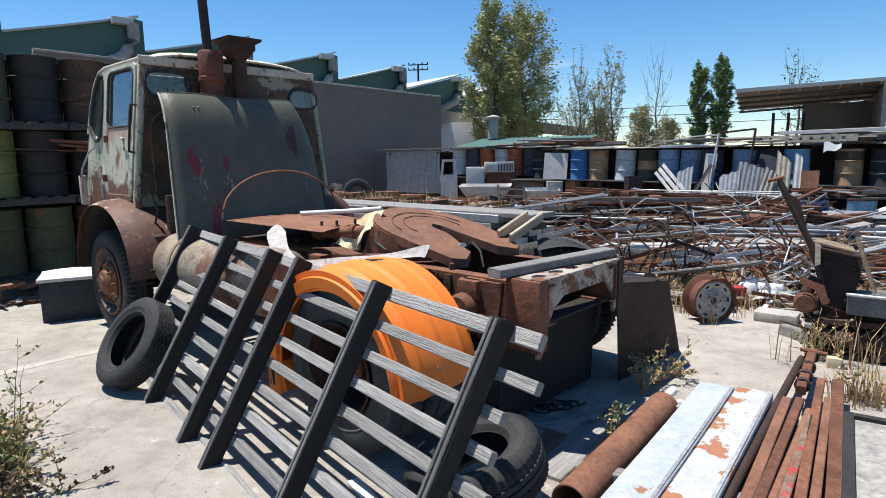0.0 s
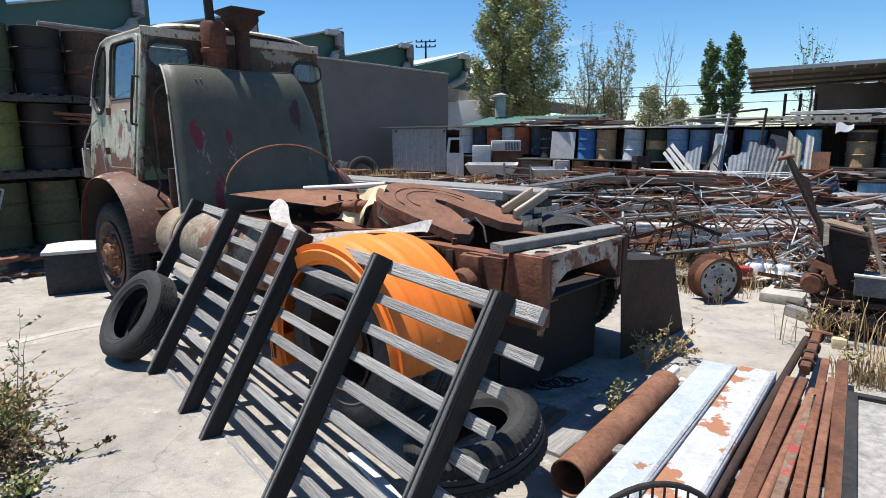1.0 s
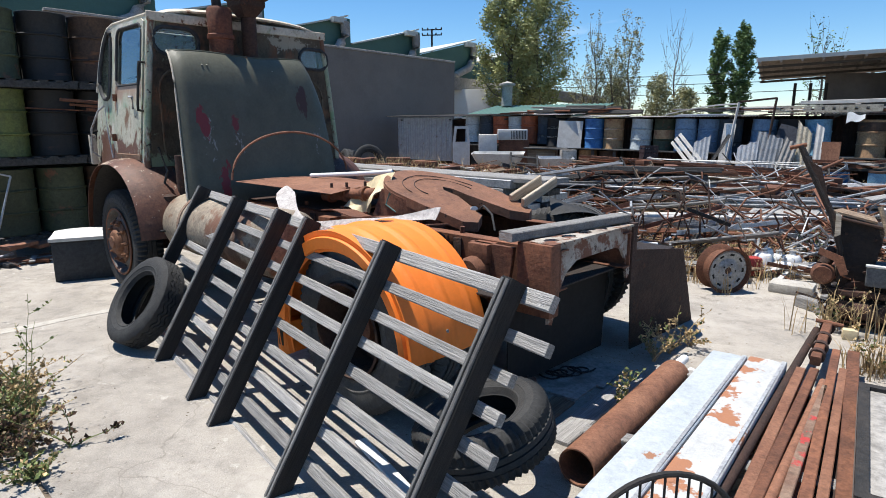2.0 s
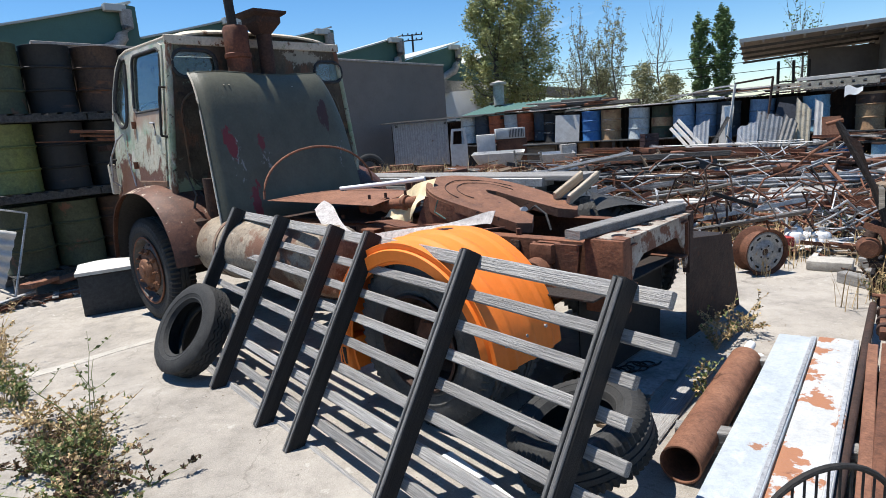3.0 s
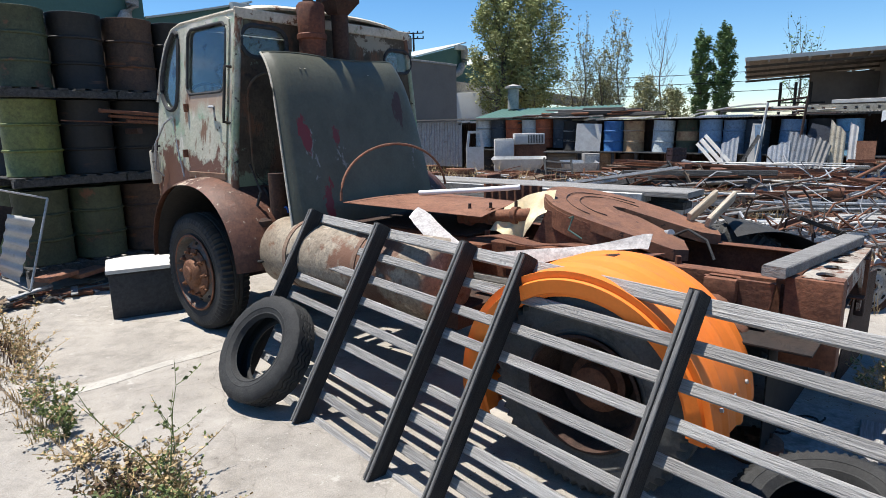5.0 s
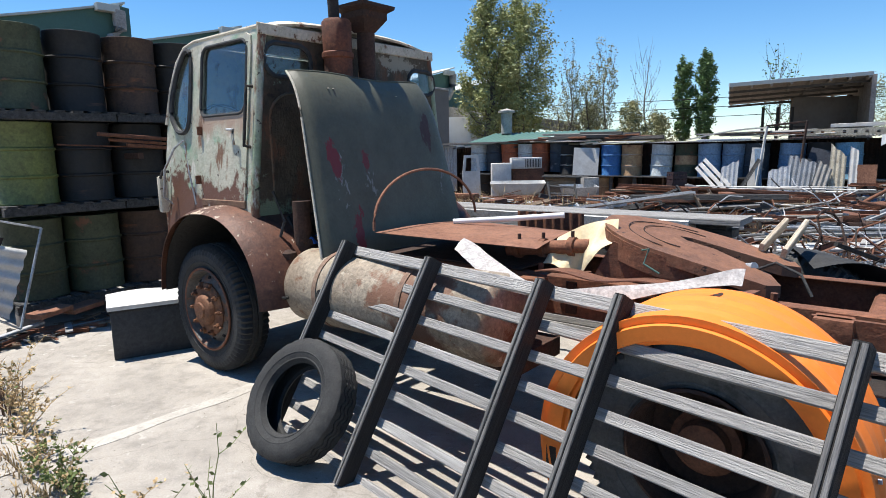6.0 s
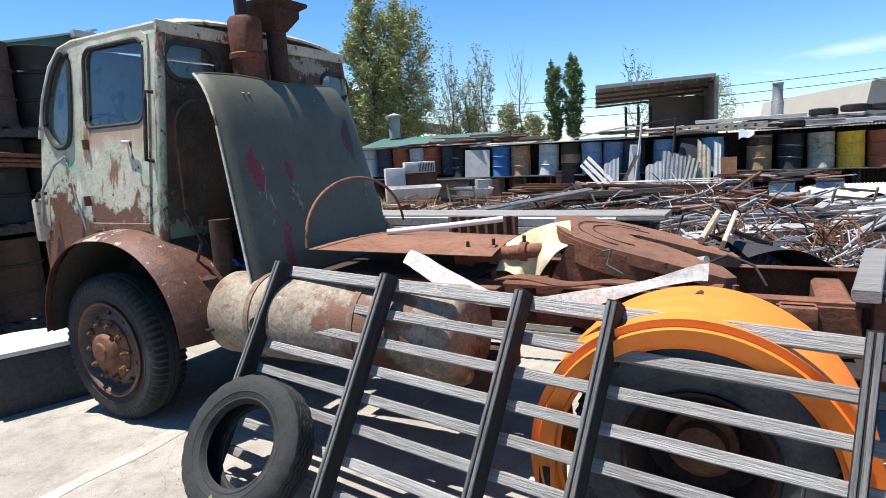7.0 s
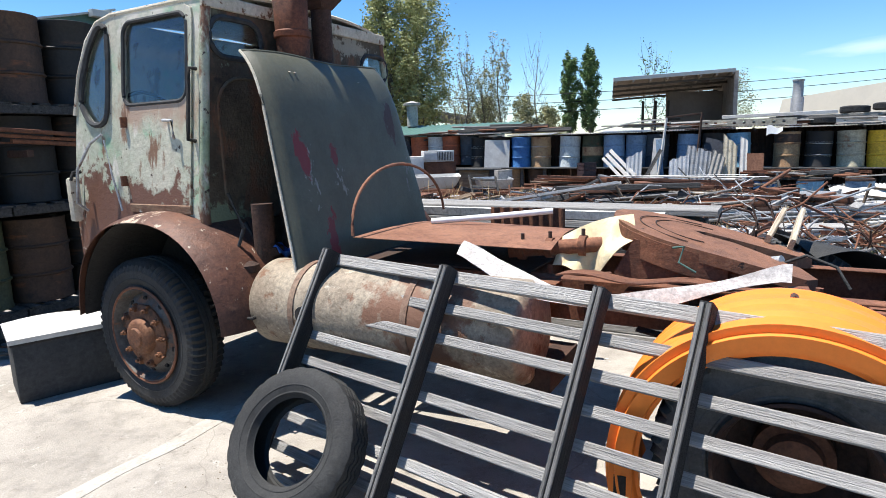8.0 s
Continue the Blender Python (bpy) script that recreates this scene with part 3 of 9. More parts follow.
def band(loop, r, place, seg=6):
    """A rubber strip run round an outline."""
    pts = [place(x, y) for x, y in loop]
    return tube(pts + [pts[0]], r, seg)


def corrugated(w, h, pitch=0.076, deep=0.018, bm=None, thick=0.0015):
    """A corrugated sheet, waves across x, standing in the xz plane from z = 0."""
    n = max(8, int(w / pitch * 6))
    return sheet(lambda s, t: Vector((s * w - w / 2, deep / 2 * math.sin(s * w / pitch * 2 * math.pi), t * h)), n, 2, thick)


rnd = random.Random(7)

# ---- ground ----
UAX, VAX = Vector((-0.8168, 0.5769, 0)), Vector((0.5769, 0.8168, 0))
ORIGIN = Vector((-0.616, 3.699, 0))


def yard(u, v, z=0.0):
    """A place in the yard: u along the truck towards its cab, v across it."""
    return ORIGIN + UAX * u + VAX * v + Vector((0, 0, z))


TRUCK = Matrix(((UAX.x, -VAX.x, 0, ORIGIN.x), (UAX.y, -VAX.y, 0, ORIGIN.y), (0, 0, 1, 0), (0, 0, 0, 1)))


def L(u, v, z):
    return Vector((u, -v, z))


def F(u, v, z):
    """A place on the chassis frame, whose centre line lies nearer than its drawing's."""
    return L(u, v - 0.12, z)


def heap(x, y):
    """Height of the scrap-covered ground."""
    s = max(0.0, min(1.0, (y - 8.4) / 6.5))
    e = max(0.0, min(1.0, (x + 6.0) / 2.0))
    return 0.85 * s * s * (3 - 2 * s) * e


def mound(x, y):
    """Height of the littered ground behind the truck."""
    s = max(0.0, min(1.0, (y - 10.0) / 4.0)) * max(0.0, min(1.0, (24.0 - y) / 6.0))
    return 0.34 * s * s * (3 - 2 * s) * max(0.0, min(1.0, (x + 6.0) / 2.0)) * (1 - 0.75 * max(0.0, min(1.0, (x - 4.6) / 2.2)))


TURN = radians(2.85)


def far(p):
    """Map a point laid out under an earlier camera fit into the yard, scaled about the eye."""
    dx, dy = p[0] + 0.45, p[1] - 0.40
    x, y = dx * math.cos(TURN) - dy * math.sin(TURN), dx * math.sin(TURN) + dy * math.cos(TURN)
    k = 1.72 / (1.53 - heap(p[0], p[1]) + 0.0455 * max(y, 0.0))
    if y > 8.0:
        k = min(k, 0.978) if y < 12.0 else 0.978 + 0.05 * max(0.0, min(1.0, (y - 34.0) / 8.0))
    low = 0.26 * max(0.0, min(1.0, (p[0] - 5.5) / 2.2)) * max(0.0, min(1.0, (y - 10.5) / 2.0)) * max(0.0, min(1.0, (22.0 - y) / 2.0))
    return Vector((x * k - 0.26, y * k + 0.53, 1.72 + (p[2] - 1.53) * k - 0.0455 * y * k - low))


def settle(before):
    """Move what was built since then from the earlier camera fit's coordinates into the yard."""
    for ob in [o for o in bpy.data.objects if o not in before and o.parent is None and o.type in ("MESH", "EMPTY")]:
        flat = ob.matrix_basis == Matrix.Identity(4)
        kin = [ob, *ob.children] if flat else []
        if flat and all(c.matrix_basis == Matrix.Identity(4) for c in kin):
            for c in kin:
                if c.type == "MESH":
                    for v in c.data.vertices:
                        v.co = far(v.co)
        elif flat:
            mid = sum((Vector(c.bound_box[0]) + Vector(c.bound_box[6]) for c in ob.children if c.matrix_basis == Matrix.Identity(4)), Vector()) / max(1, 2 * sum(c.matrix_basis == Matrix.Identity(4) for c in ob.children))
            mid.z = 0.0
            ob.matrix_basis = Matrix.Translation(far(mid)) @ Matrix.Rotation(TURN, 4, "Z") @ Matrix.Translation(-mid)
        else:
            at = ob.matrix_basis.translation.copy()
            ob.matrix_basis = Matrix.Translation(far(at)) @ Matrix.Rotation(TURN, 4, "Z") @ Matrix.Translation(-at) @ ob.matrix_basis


def build_ground():
    bm = bmesh.new()
    step = [-900, -300, -120, -60, -40] + [-30 + 0.5 * i for i in range(141)] + [60, 120, 300, 900]
    ys = [-900, -300, -100, -40, -20, -10] + [-5 + 0.5 * i for i in range(111)] + [70, 120, 300, 900]
    g = []
    for x in step:
        row = []
        for y in ys:
            z = -0.008
            if 8 < y < 26 and -6 < x < 30:
                f = max(0, min(1, (y - 8.2) / 1.5))
                z += mound(x, y) + f * 0.08 * noise.noise(Vector((x * 0.9, y * 0.9, 0)))
            row.append(bm.verts.new((x, y, z)))
        g.append(row)
    for i in range(len(step) - 1):
        for j in range(len(ys) - 1):
            bm.faces.new((g[i][j], g[i + 1][j], g[i + 1][j + 1], g[i][j + 1]))
    return solo("ground", bm, "dirt", "dry brown dirt ground littered with scrap", "ground", kind="structure")


build_ground()
pavement = thing("pavement", "sun-bleached concrete yard slabs with weedy joints", "pavement", kind="structure")


def slab(u0, u1, v0, v1, seed):
    """A concrete slab with chipped edges, laid in the yard's grid."""
    r = random.Random(seed)
    gap = 0.007
    u0, u1, v0, v1 = u0 + gap, u1 - gap, v0 + gap, v1 - gap
    loop = []
    for (a, b), (c, d) in (((u0, v0), (u1, v0)), ((u1, v0), (u1, v1)), ((u1, v1), (u0, v1)), ((u0, v1), (u0, v0))):
        n = 14
        for i in range(n):
            t = i / n
            j = 0 if i == 0 else r.uniform(0, 0.012)
            ins = (c - a, d - b)
            ln = math.hypot(*ins)
            nx, ny = -ins[1] / ln, ins[0] / ln
            loop.append((a + ins[0] * t + nx * j, b + ins[1] * t + ny * j))
    bm = plate(loop, [], 0.16, lambda x, y, d: yard(x, y, -d))
    return part("concrete_slab", bm, "concrete", pavement, smooth=0)


for k, (u0, u1, v0, v1) in enumerate(((-6.5, 3.26, -1.55, 5.4), (3.26, 8.2, -1.55, 3.0), (-6.5, 3.26, -6.4, -1.55), (3.26, 8.2, -6.4, -1.55))):
    slab(u0, u1, v0, v1, k)
bm = sheet(lambda s, t: yard(3.20 + (0.12 + 0.02 * math.sin(t * 23)) * s + 0.014 * math.sin(t * 40), -1.53 + 4.5 * t, 0.003 + 0.004 * math.sin(s * math.pi)), 4, 40, 0.01)
part("mortar_strip", bm, "mortar", pavement, "pale mortar strip along a slab joint", smooth=0)


# ---- timber rack leaning on the truck ----
def build_rack():
    run = Vector((2.751, -2.626, -0.051)).normalized()
    rise = Vector((0.485, 0.436, 1.164)).normalized()
    foot = Vector((-2.406, 5.283, 1.166)) - rise * 1.335
    out = run.cross(rise).normalized()
    if out.y > 0:
        out = -out
    rack = thing("timber_rack", "weathered grey slatted timber rack leaning against the truck", "rack", Matrix.Translation(foot))
    for s, w in ((0.0, 0.048), (0.862, 0.048), (1.669, 0.048), (2.092, 0.048), (2.953, 0.052), (3.805, 0.055)):
        a, b = run * s + rise * 0.0, run * s + rise * 1.335
        # The shade on the post's sides is in its near-black colour.
        part("post", beam((0, 0, 0), (1.335, 0, 0), w, 0.10, (0, 0, 1), 0.006), "timber_black", rack, at=basis(a, rise, run, out))
        # Paler strips added for the sunlit front face of the post.
        for off, wide in ((-0.013, 0.016), (0.012, 0.018)):
            part("edging", beam((0.004, 0, 0), (1.327, 0, 0), wide, 0.012, (0, 0, 1), 0.003), "timber_edge", rack, "grey strip for the post's sunlit front", at=basis(a + run * off + out * 0.053, rise, run, out))
    for k, w in enumerate((1.30, 1.14, 0.985, 0.835, 0.69, 0.54, 0.38, 0.21, 0.05)):
        a = run * (-0.07 + 0.03 * math.sin(k * 2.3)) + rise * (w + 0.004 * math.sin(k * 5)) - out * 0.069
        n = 4.04 + 0.04 * math.sin(k * 1.7)
        wd = 0.066 if k == 0 else 0.052
        part("slat", beam((0, 0, 0), (n, 0, 0), wd, 0.038, (0, 0, 1), 0.004), "timber", rack, at=basis(a, run, rise, out))
    return rack


def basis(at, x, y, z):
    """A pose with its x along one way and its z towards another."""
    x = Vector(x).normalized()
    z = (Vector(z) - x * x.dot(Vector(z))).normalized()
    y = z.cross(x)
    return Matrix(((x.x, y.x, z.x, at[0]), (x.y, y.y, z.y, at[1]), (x.z, y.z, z.z, at[2]), (0, 0, 0, 1)))


build_rack()


# ---- tyres ----
def tyre_mesh(R, W, bore, blocks=54, deep=0.010, zig=True, lugs=False):
    """A tyre round the y axis with a grooved tread."""
    bm = bmesh.new()
    h = W / 2
    g = R - bore
    wall = [(0.10, 0.84), (0.115, 0.875), (0.15, 0.88), (0.165, 0.86), (0.35, 0.975), (0.36, 1.0), (0.385, 1.0), (0.395, 0.985), (0.62, 1.0)]
    prof = [(bore, -h * 0.62), (bore + 0.012, -h * 0.80)] + [(bore + g * a, -h * b) for a, b in wall] + [ (R - 0.035, -h * 0.93), (R - 0.012, -h * 0.82),
            (R, -h * 0.70), (R, -h * 0.36), (R - deep, -h * 0.34), (R - deep, -h * 0.28), (R, -h * 0.26), (R, h * 0.0 - h * 0.04), (R - deep, -h * 0.03), (R - deep, h * 0.03), (R, h * 0.04),
            (R, h * 0.26), (R - deep, h * 0.28), (R - deep, h * 0.34), (R, h * 0.36), (R, h * 0.70), (R - 0.012, h * 0.82), (R - 0.035, h * 0.93)] + [(bore + g * a, h * b) for a, b in wall[::-1]] + [
            (bore + 0.012, h * 0.80), (bore, h * 0.62), (bore + 0.02, h * 0.55), (R - 0.035, h * 0.78), (R - 0.03, 0), (R - 0.035, -h * 0.78), (bore + 0.02, -h * 0.55)]
    seg = blocks * 2
    rings = []
    for i in range(seg):
        a = 2 * math.pi * i / seg
        c, s = math.cos(a), math.sin(a)
        ring = []
        for k, (q, y) in enumerate(prof):
            k -= 7
            if zig and 7 <= k <= 18:
                y += 0.010 * (1 if i % 4 < 2 else -1)
            if not lugs and k in (5, 6, 19, 20) and i % 4 == 0:
                q -= deep * 0.45
            if lugs and (k in (4, 5, 6, 7) or k in (18, 19, 20, 21)) and i % 2 == 0:
                q -= deep * (1.8 if k in (5, 6, 19, 20) else 1.0)
                y *= 0.95
            ring.append(bm.verts.new((q * c, y, q * s)))
        rings.append(ring)
    n = len(prof)
    for i in range(seg):
        r0, r1 = rings[i], rings[(i + 1) % seg]
        for k in range(n):
            bm.faces.new((r0[k], r1[k], r1[(k + 1) % n], r0[(k + 1) % n]))
    return bm


def lying(at, normal, spin=0.0):
    """A pose whose y axis points along normal."""
    y = Vector(normal).normalized()
    x = y.cross(Vector((0, 0, 1)))
    x = x.normalized() if x.length > 0.01 else Vector((1, 0, 0))
    z = x.cross(y)
    return Matrix(((x.x, y.x, z.x, at[0]), (x.y, y.y, z.y, at[1]), (x.z, y.z, z.z, at[2]), (0, 0, 0, 1))) @ pose(0, 0, 0, 0, spin, 0)


def car_tyre(R, W, bore, place, label, *tread):
    o = thing("car_tyre", label, "tyre", place)
    part("casing", tyre_mesh(R, W, bore, *tread), "rubber", o, smooth=24)
    for y in (-1, 1):
        part("bead", lathe([(bore - 0.004, y * W * 0.29), (bore + 0.006, y * W * 0.335), (bore + 0.014, y * W * 0.40), (bore + 0.018, y * W * 0.35), (bore + 0.006, y * W * 0.28)], 44, "y", True), "rubber", o)
    return o


car_tyre(0.36, 0.205, 0.212, lying((-2.58, 4.57, 0.335), (-0.44, -0.69, 0.57)), "worn black car tyre leaning on the timber rack", 50, 0.011)
car_tyre(0.345, 0.24, 0.19, lying((0.20, 3.11, 0.245), (-0.30, -0.08, 0.95)), "worn black car tyre lying under the rack", 60, 0.010, False, True)


# grit and dry litter on the slabs
def litter(name, label, area, count, seed, size, material):
    r = random.Random(seed)
    V, F = [], []
    for i in range(count):
        x, y = area(r)
        q = size * r.uniform(0.4, 1.3)
        a = r.uniform(0, 6.283)
        c, s_ = math.cos(a) * q, math.sin(a) * q
        h = q * r.uniform(0.3, 0.9)
        k = len(V)
        V += [(x - c, y - s_, 0.001), (x + s_ * 0.7, y - c * 0.7, 0.001), (x + c, y + s_, 0.001), (x - s_ * 0.7, y + c * 0.7, 0.001), (x + r.uniform(-0.3, 0.3) * q, y + r.uniform(-0.3, 0.3) * q, h)]
        F += [(k, k + 1, k + 4), (k + 1, k + 2, k + 4), (k + 2, k + 3, k + 4), (k + 3, k, k + 4)]
    me = bpy.data.meshes.new(name)
    me.from_pydata(V, [], F)
    me.materials.append(M[material])
    return tagged(new(name, me), label, "litter", kind="stuff")


litter("gravel", "loose grit along the slab joints", lambda r: tuple(yard(r.uniform(-2, 7), -1.55 + r.gauss(0, 0.10))[:2]), 900, 61, 0.008, "dirt")
litter("gravel", "loose grit scattered over the concrete", lambda r: tuple(yard(r.uniform(-2, 6), r.uniform(-2.8, 0.2))[:2]), 700, 62, 0.006, "concrete")
litter("dry_litter", "dry leaf litter under the rack", lambda r: tuple(yard(r.uniform(-0.8, 3.2), r.gauss(-0.35, 0.25))[:2]), 160, 63, 0.006, "timber_brown")
litter("dry_litter", "dry litter by the truck's tail", lambda r: (r.gauss(1.3, 0.35), r.gauss(4.85, 0.35)), 300, 64, 0.008, "timber_brown")

# ---- the truck ----
truck = thing("truck", "derelict cab-over tractor truck with rusting faded green cab", "truck", TRUCK)


def wheel_front(parent, at, flip=1):
    w = part("wheel", tyre_mesh(0.53, 0.27, 0.318, 66, 0.014, False, True), "rubber", parent, "bald dusty truck tyre on a grey rusted wheel", smooth=24, at=at)
    prof = [(0.322, -0.10), (0.334, -0.128), (0.322, -0.136), (0.31, -0.118), (0.298, -0.075), (0.288, -0.062), (0.275, -0.072), (0.235, -0.098), (0.19, -0.112), (0.17, -0.112), (0.17, -0.095), (0.23, -0.06), (0.29, 0.02), (0.32, 0.08)]
    part("rim", lathe(prof, 48, "y"), "wheel", w, "grey disc wheel with rust")
    part("lock_ring", lathe([(0.336, -0.118), (0.345, -0.128), (0.345, -0.136), (0.334, -0.14), (0.326, -0.134)], 48, "y", True), "rust", w, "rusty lock ring")
    for i in range(10):
        a = 2 * math.pi * (i + 0.5) / 10
        hole = lathe([(0.0, -0.092), (0.018, -0.091), (0.021, -0.078)], 12, "y")
        part("vent_hole", hole, "hole", w, at=pose(0.250 * math.cos(a), 0.0, 0.250 * math.sin(a)))
    part("hub_flange", lathe([(0.216, -0.106), (0.216, -0.118), (0.20, -0.128), (0.125, -0.130)], 32, "y"), "studs", w, "orange-rusted hub flange")
    part("hub", lathe([(0.13, -0.125), (0.122, -0.165), (0.105, -0.182), (0.07, -0.186), (0.062, -0.20), (0.0, -0.203)], 32, "y"), "studs", w, "orange-rusted wheel hub")
    for i in range(10):
        a = 2 * math.pi * i / 10
        c, s = math.cos(a), math.sin(a)
        bm = rod((0.192 * c, -0.115, 0.192 * s), (0.192 * c, -0.152, 0.192 * s), 0.021, 6)
        rod((0.192 * c, -0.15, 0.192 * s), (0.192 * c, -0.172, 0.192 * s), 0.011, 8, bm)
        beam((0.192 * c, -0.126, 0.192 * s), (0.228 * c, -0.122, 0.228 * s), 0.034, 0.016, bm=bm)
        part("wheel_nut", bm, "studs", w, smooth=30)
    return w


def wheel_rear(parent, at):
    w = part("wheel", tyre_mesh(0.515, 0.25, 0.275, 66, 0.014, False, True), "rubber_dusty", parent, "perished truck tyre on a rusted wheel", smooth=24, at=at)
    prof = [(0.28, -0.10), (0.292, -0.125), (0.278, -0.13), (0.268, -0.10), (0.25, -0.05), (0.245, 0.10), (0.20, 0.125), (0.15, 0.12), (0.14, 0.07), (0.10, 0.06), (0.08, 0.02), (0.0, 0.015)]
    part("rim", lathe(prof, 48, "y"), "rust_dark", w, "dished rusty wheel rim")
    part("hub", lathe([(0.145, 0.10), (0.145, 0.04), (0.11, 0.03), (0.10, -0.02), (0.06, -0.03), (0, -0.03)], 28, "y"), "rust", w)
    return w


# the outer face of each wheel lies at v = 0
wheel_front(truck, Matrix.Translation(L(3.85, 0.115, 0.53)) @ pose(0, 0, 0, 0, 0, 180))
wheel_front(truck, Matrix.Translation(L(3.85, 2.36, 0.53)))
for v, turn in ((0.05, 180), (0.34, 180), (2.14, 0), (2.42, 0)):
    wheel_rear(truck, Matrix.Translation(L(-0.01, v, 0.515)) @ pose(0, 0, 0, 0, 0, turn))

# cab shell
def LC(u, v, z):
    """A place on the cab, which is short and wide for its frame."""
    u = u if u < 4.3 else 4.3 + (u - 4.3) * 0.70
    u = 3.41 + (u - 3.38) * (0.93 if u > 3.38 else 0.55)
    return L(u, 0.135 + (v - 0.05) * 1.09, z - 0.08 * max(0.0, min(1.0, (z - 1.0) / 0.4)))


CAB0, CAB1, CV0, CV1 = 3.17, 4.95, 0.05, 2.10
side = [(CAB0, 1.36), (3.42, 1.43), (3.62, 1.44), (3.85, 1.43), (4.05, 1.38), (4.24, 1.28), (4.38, 1.15), (4.48, 1.02), (4.70, 0.98), (4.97, 1.02), (4.98, 1.45), (4.97, 1.85), (4.95, 2.12), (4.87, 2.42), (4.72, 2.64), (4.54, 2.76), (4.3, 2.80), (CAB0, 2.80)]
door_hole = [(3.38, 1.50), (4.02, 1.50), (4.12, 1.72), (4.20, 2.02), (4.20, 2.16), (4.19, 2.68), (4.16, 2.74), (4.10, 2.77), (3.44, 2.77), (3.37, 2.74), (3.35, 2.68)]
quarter = softened([(4.33, 2.69), (4.33, 2.16), (4.41, 2.05), (4.64, 2.05), (4.83, 2.18), (4.84, 2.32), (4.74, 2.54), (4.56, 2.71), (4.44, 2.75)])
for v, d, nm in ((CV0, 1, "near"), (CV1, -1, "far")):
    part("side_panel", plate(side, [door_hole, quarter], 0.03, lambda x, y, e, v=v, d=d: LC(x, v + d * e + d * 0.105 * max(0, y - 1.45), y)), "cab", truck, "faded green side panel with rust patches", smooth=30)
for v, d in ((CV0, 1), (CV1, -1)):
    tuck = lambda y, d=d: d * 0.105 * max(0, y - 1.45)
    win = rounded(3.42, 4.13, 2.17, 2.725, 0.09)
    door = part("door", plate(door_hole, [win], 0.035, lambda x, y, e, v=v, d=d: LC(x + (3.84 - x) * 0.012, v + d * (e - 0.012) + tuck(y), y)), "cab", truck, "dented pale green cab door with peeling paint", smooth=30)
    part("window_seal", band(win, 0.014, lambda x, y, v=v, d=d: LC(x, v + d * -0.008 + tuck(y), y)), "grime", door, "black rubber seal")
    part("pane", plate(rounded(3.415, 4.135, 2.165, 2.73, 0.09), [], 0.005, lambda x, y, e, v=v, d=d: LC(x, v + d * (0.008 + e) + tuck(y), y)), "glass", door, "dusty side window", smooth=0).visible_shadow = False
    part("door_handle", tube([LC(3.62, v + d * 0.048, 2.05), LC(3.62, v + d * 0.018, 2.05), LC(3.52, v + d * 0.013, 2.045), LC(3.505, v + d * 0.006, 1.93)], 0.011), "galv", door, "chrome lever handle")
    for z in (1.62, 2.02):
        part("hinge", beam(LC(4.10, v + tuck(z) - d * 0.012, z), LC(4.10, v + tuck(z) - d * 0.012, z + 0.07), 0.07, 0.022), "rust", door)
    part("quarter_seal", band(quarter, 0.022, lambda x, y, v=v, d=d: LC(x, v - d * 0.004 + tuck(y), y)), "grime", truck, "black rubber quarter-light seal")
    part("quarter_pane", plate(quarter, [], 0.005, lambda x, y, e, v=v, d=d: LC(x, v + d * (0.012 + e) + tuck(y), y)), "glass", truck, smooth=0).visible_shadow = False
    part("grab_handle", tube([LC(3.30, v + d * 0.09, 2.36), LC(3.30, v + d * 0.04, 2.36), LC(3.30, v + d * 0.03, 2.28), LC(3.31, v, 1.98), LC(3.325, v, 1.92), LC(3.325, v + d * 0.05, 1.91)], 0.013), "dark", truck, "black grab handle")
    part("gutter", tube([LC(CAB0 + 0.03, v + d * 0.15, 2.80), LC(4.3, v + d * 0.15, 2.80), LC(4.55, v + d * 0.145, 2.765), LC(4.73, v + d * 0.13, 2.65), LC(4.88, v + d * 0.105, 2.43), LC(4.96, v + d * 0.07, 2.13)], 0.018), "roof", truck, "pale roof gutter")

back = [(CV0, 1.0), (CV1, 1.0), (CV1, 1.45), (CV1 - 0.07, 2.1), (CV1 - 0.105, 2.45), (CV1 - 0.14, 2.72), (CV1 - 0.20, 2.80), (1.08, 2.83), (CV0 + 0.20, 2.80), (CV0 + 0.14, 2.72), (CV0 + 0.105, 2.45), (CV0 + 0.07, 2.1), (CV0, 1.45)]
wl_, wr_ = rounded(0.20, 0.60, 2.44, 2.69, 0.11), rounded(1.66, 2.00, 2.40, 2.62, 0.10)
part("rear_panel", plate(back, [wl_, wr_], 0.03, lambda x, y, e: LC(CAB0 + e, x, y)), "cab_rear", truck, "grimy rust-stained rear cab wall, paint darkened for its shade", smooth=30)
for w in (wl_, wr_):
    part("rear_window_seal", band(w, 0.02, lambda x, y: LC(CAB0 - 0.004, x, y)), "grime", truck, "black rubber window seal")
    cx, cy = sum(p[0] for p in w) / len(w), sum(p[1] for p in w) / len(w)
    part("rear_pane", plate(w, [], 0.005, lambda x, y, e: LC(CAB0 + 0.012 + e, x, y)), "glass", truck, smooth=0).visible_shadow = False
for v in (CV0 + 0.012, CV1 - 0.012):
    part("corner_post", tube([LC(CAB0 + 0.022, v, 1.13), LC(CAB0 + 0.022, v, 1.5), LC(CAB0 + 0.022, v + (0.07 if v < 1 else -0.07), 2.15), LC(CAB0 + 0.026, v + (0.11 if v < 1 else -0.11), 2.5), LC(CAB0 + 0.03, v + (0.15 if v < 1 else -0.15), 2.77)], 0.033, 10), "cab_post", truck, "rounded green corner post, paint flaking")


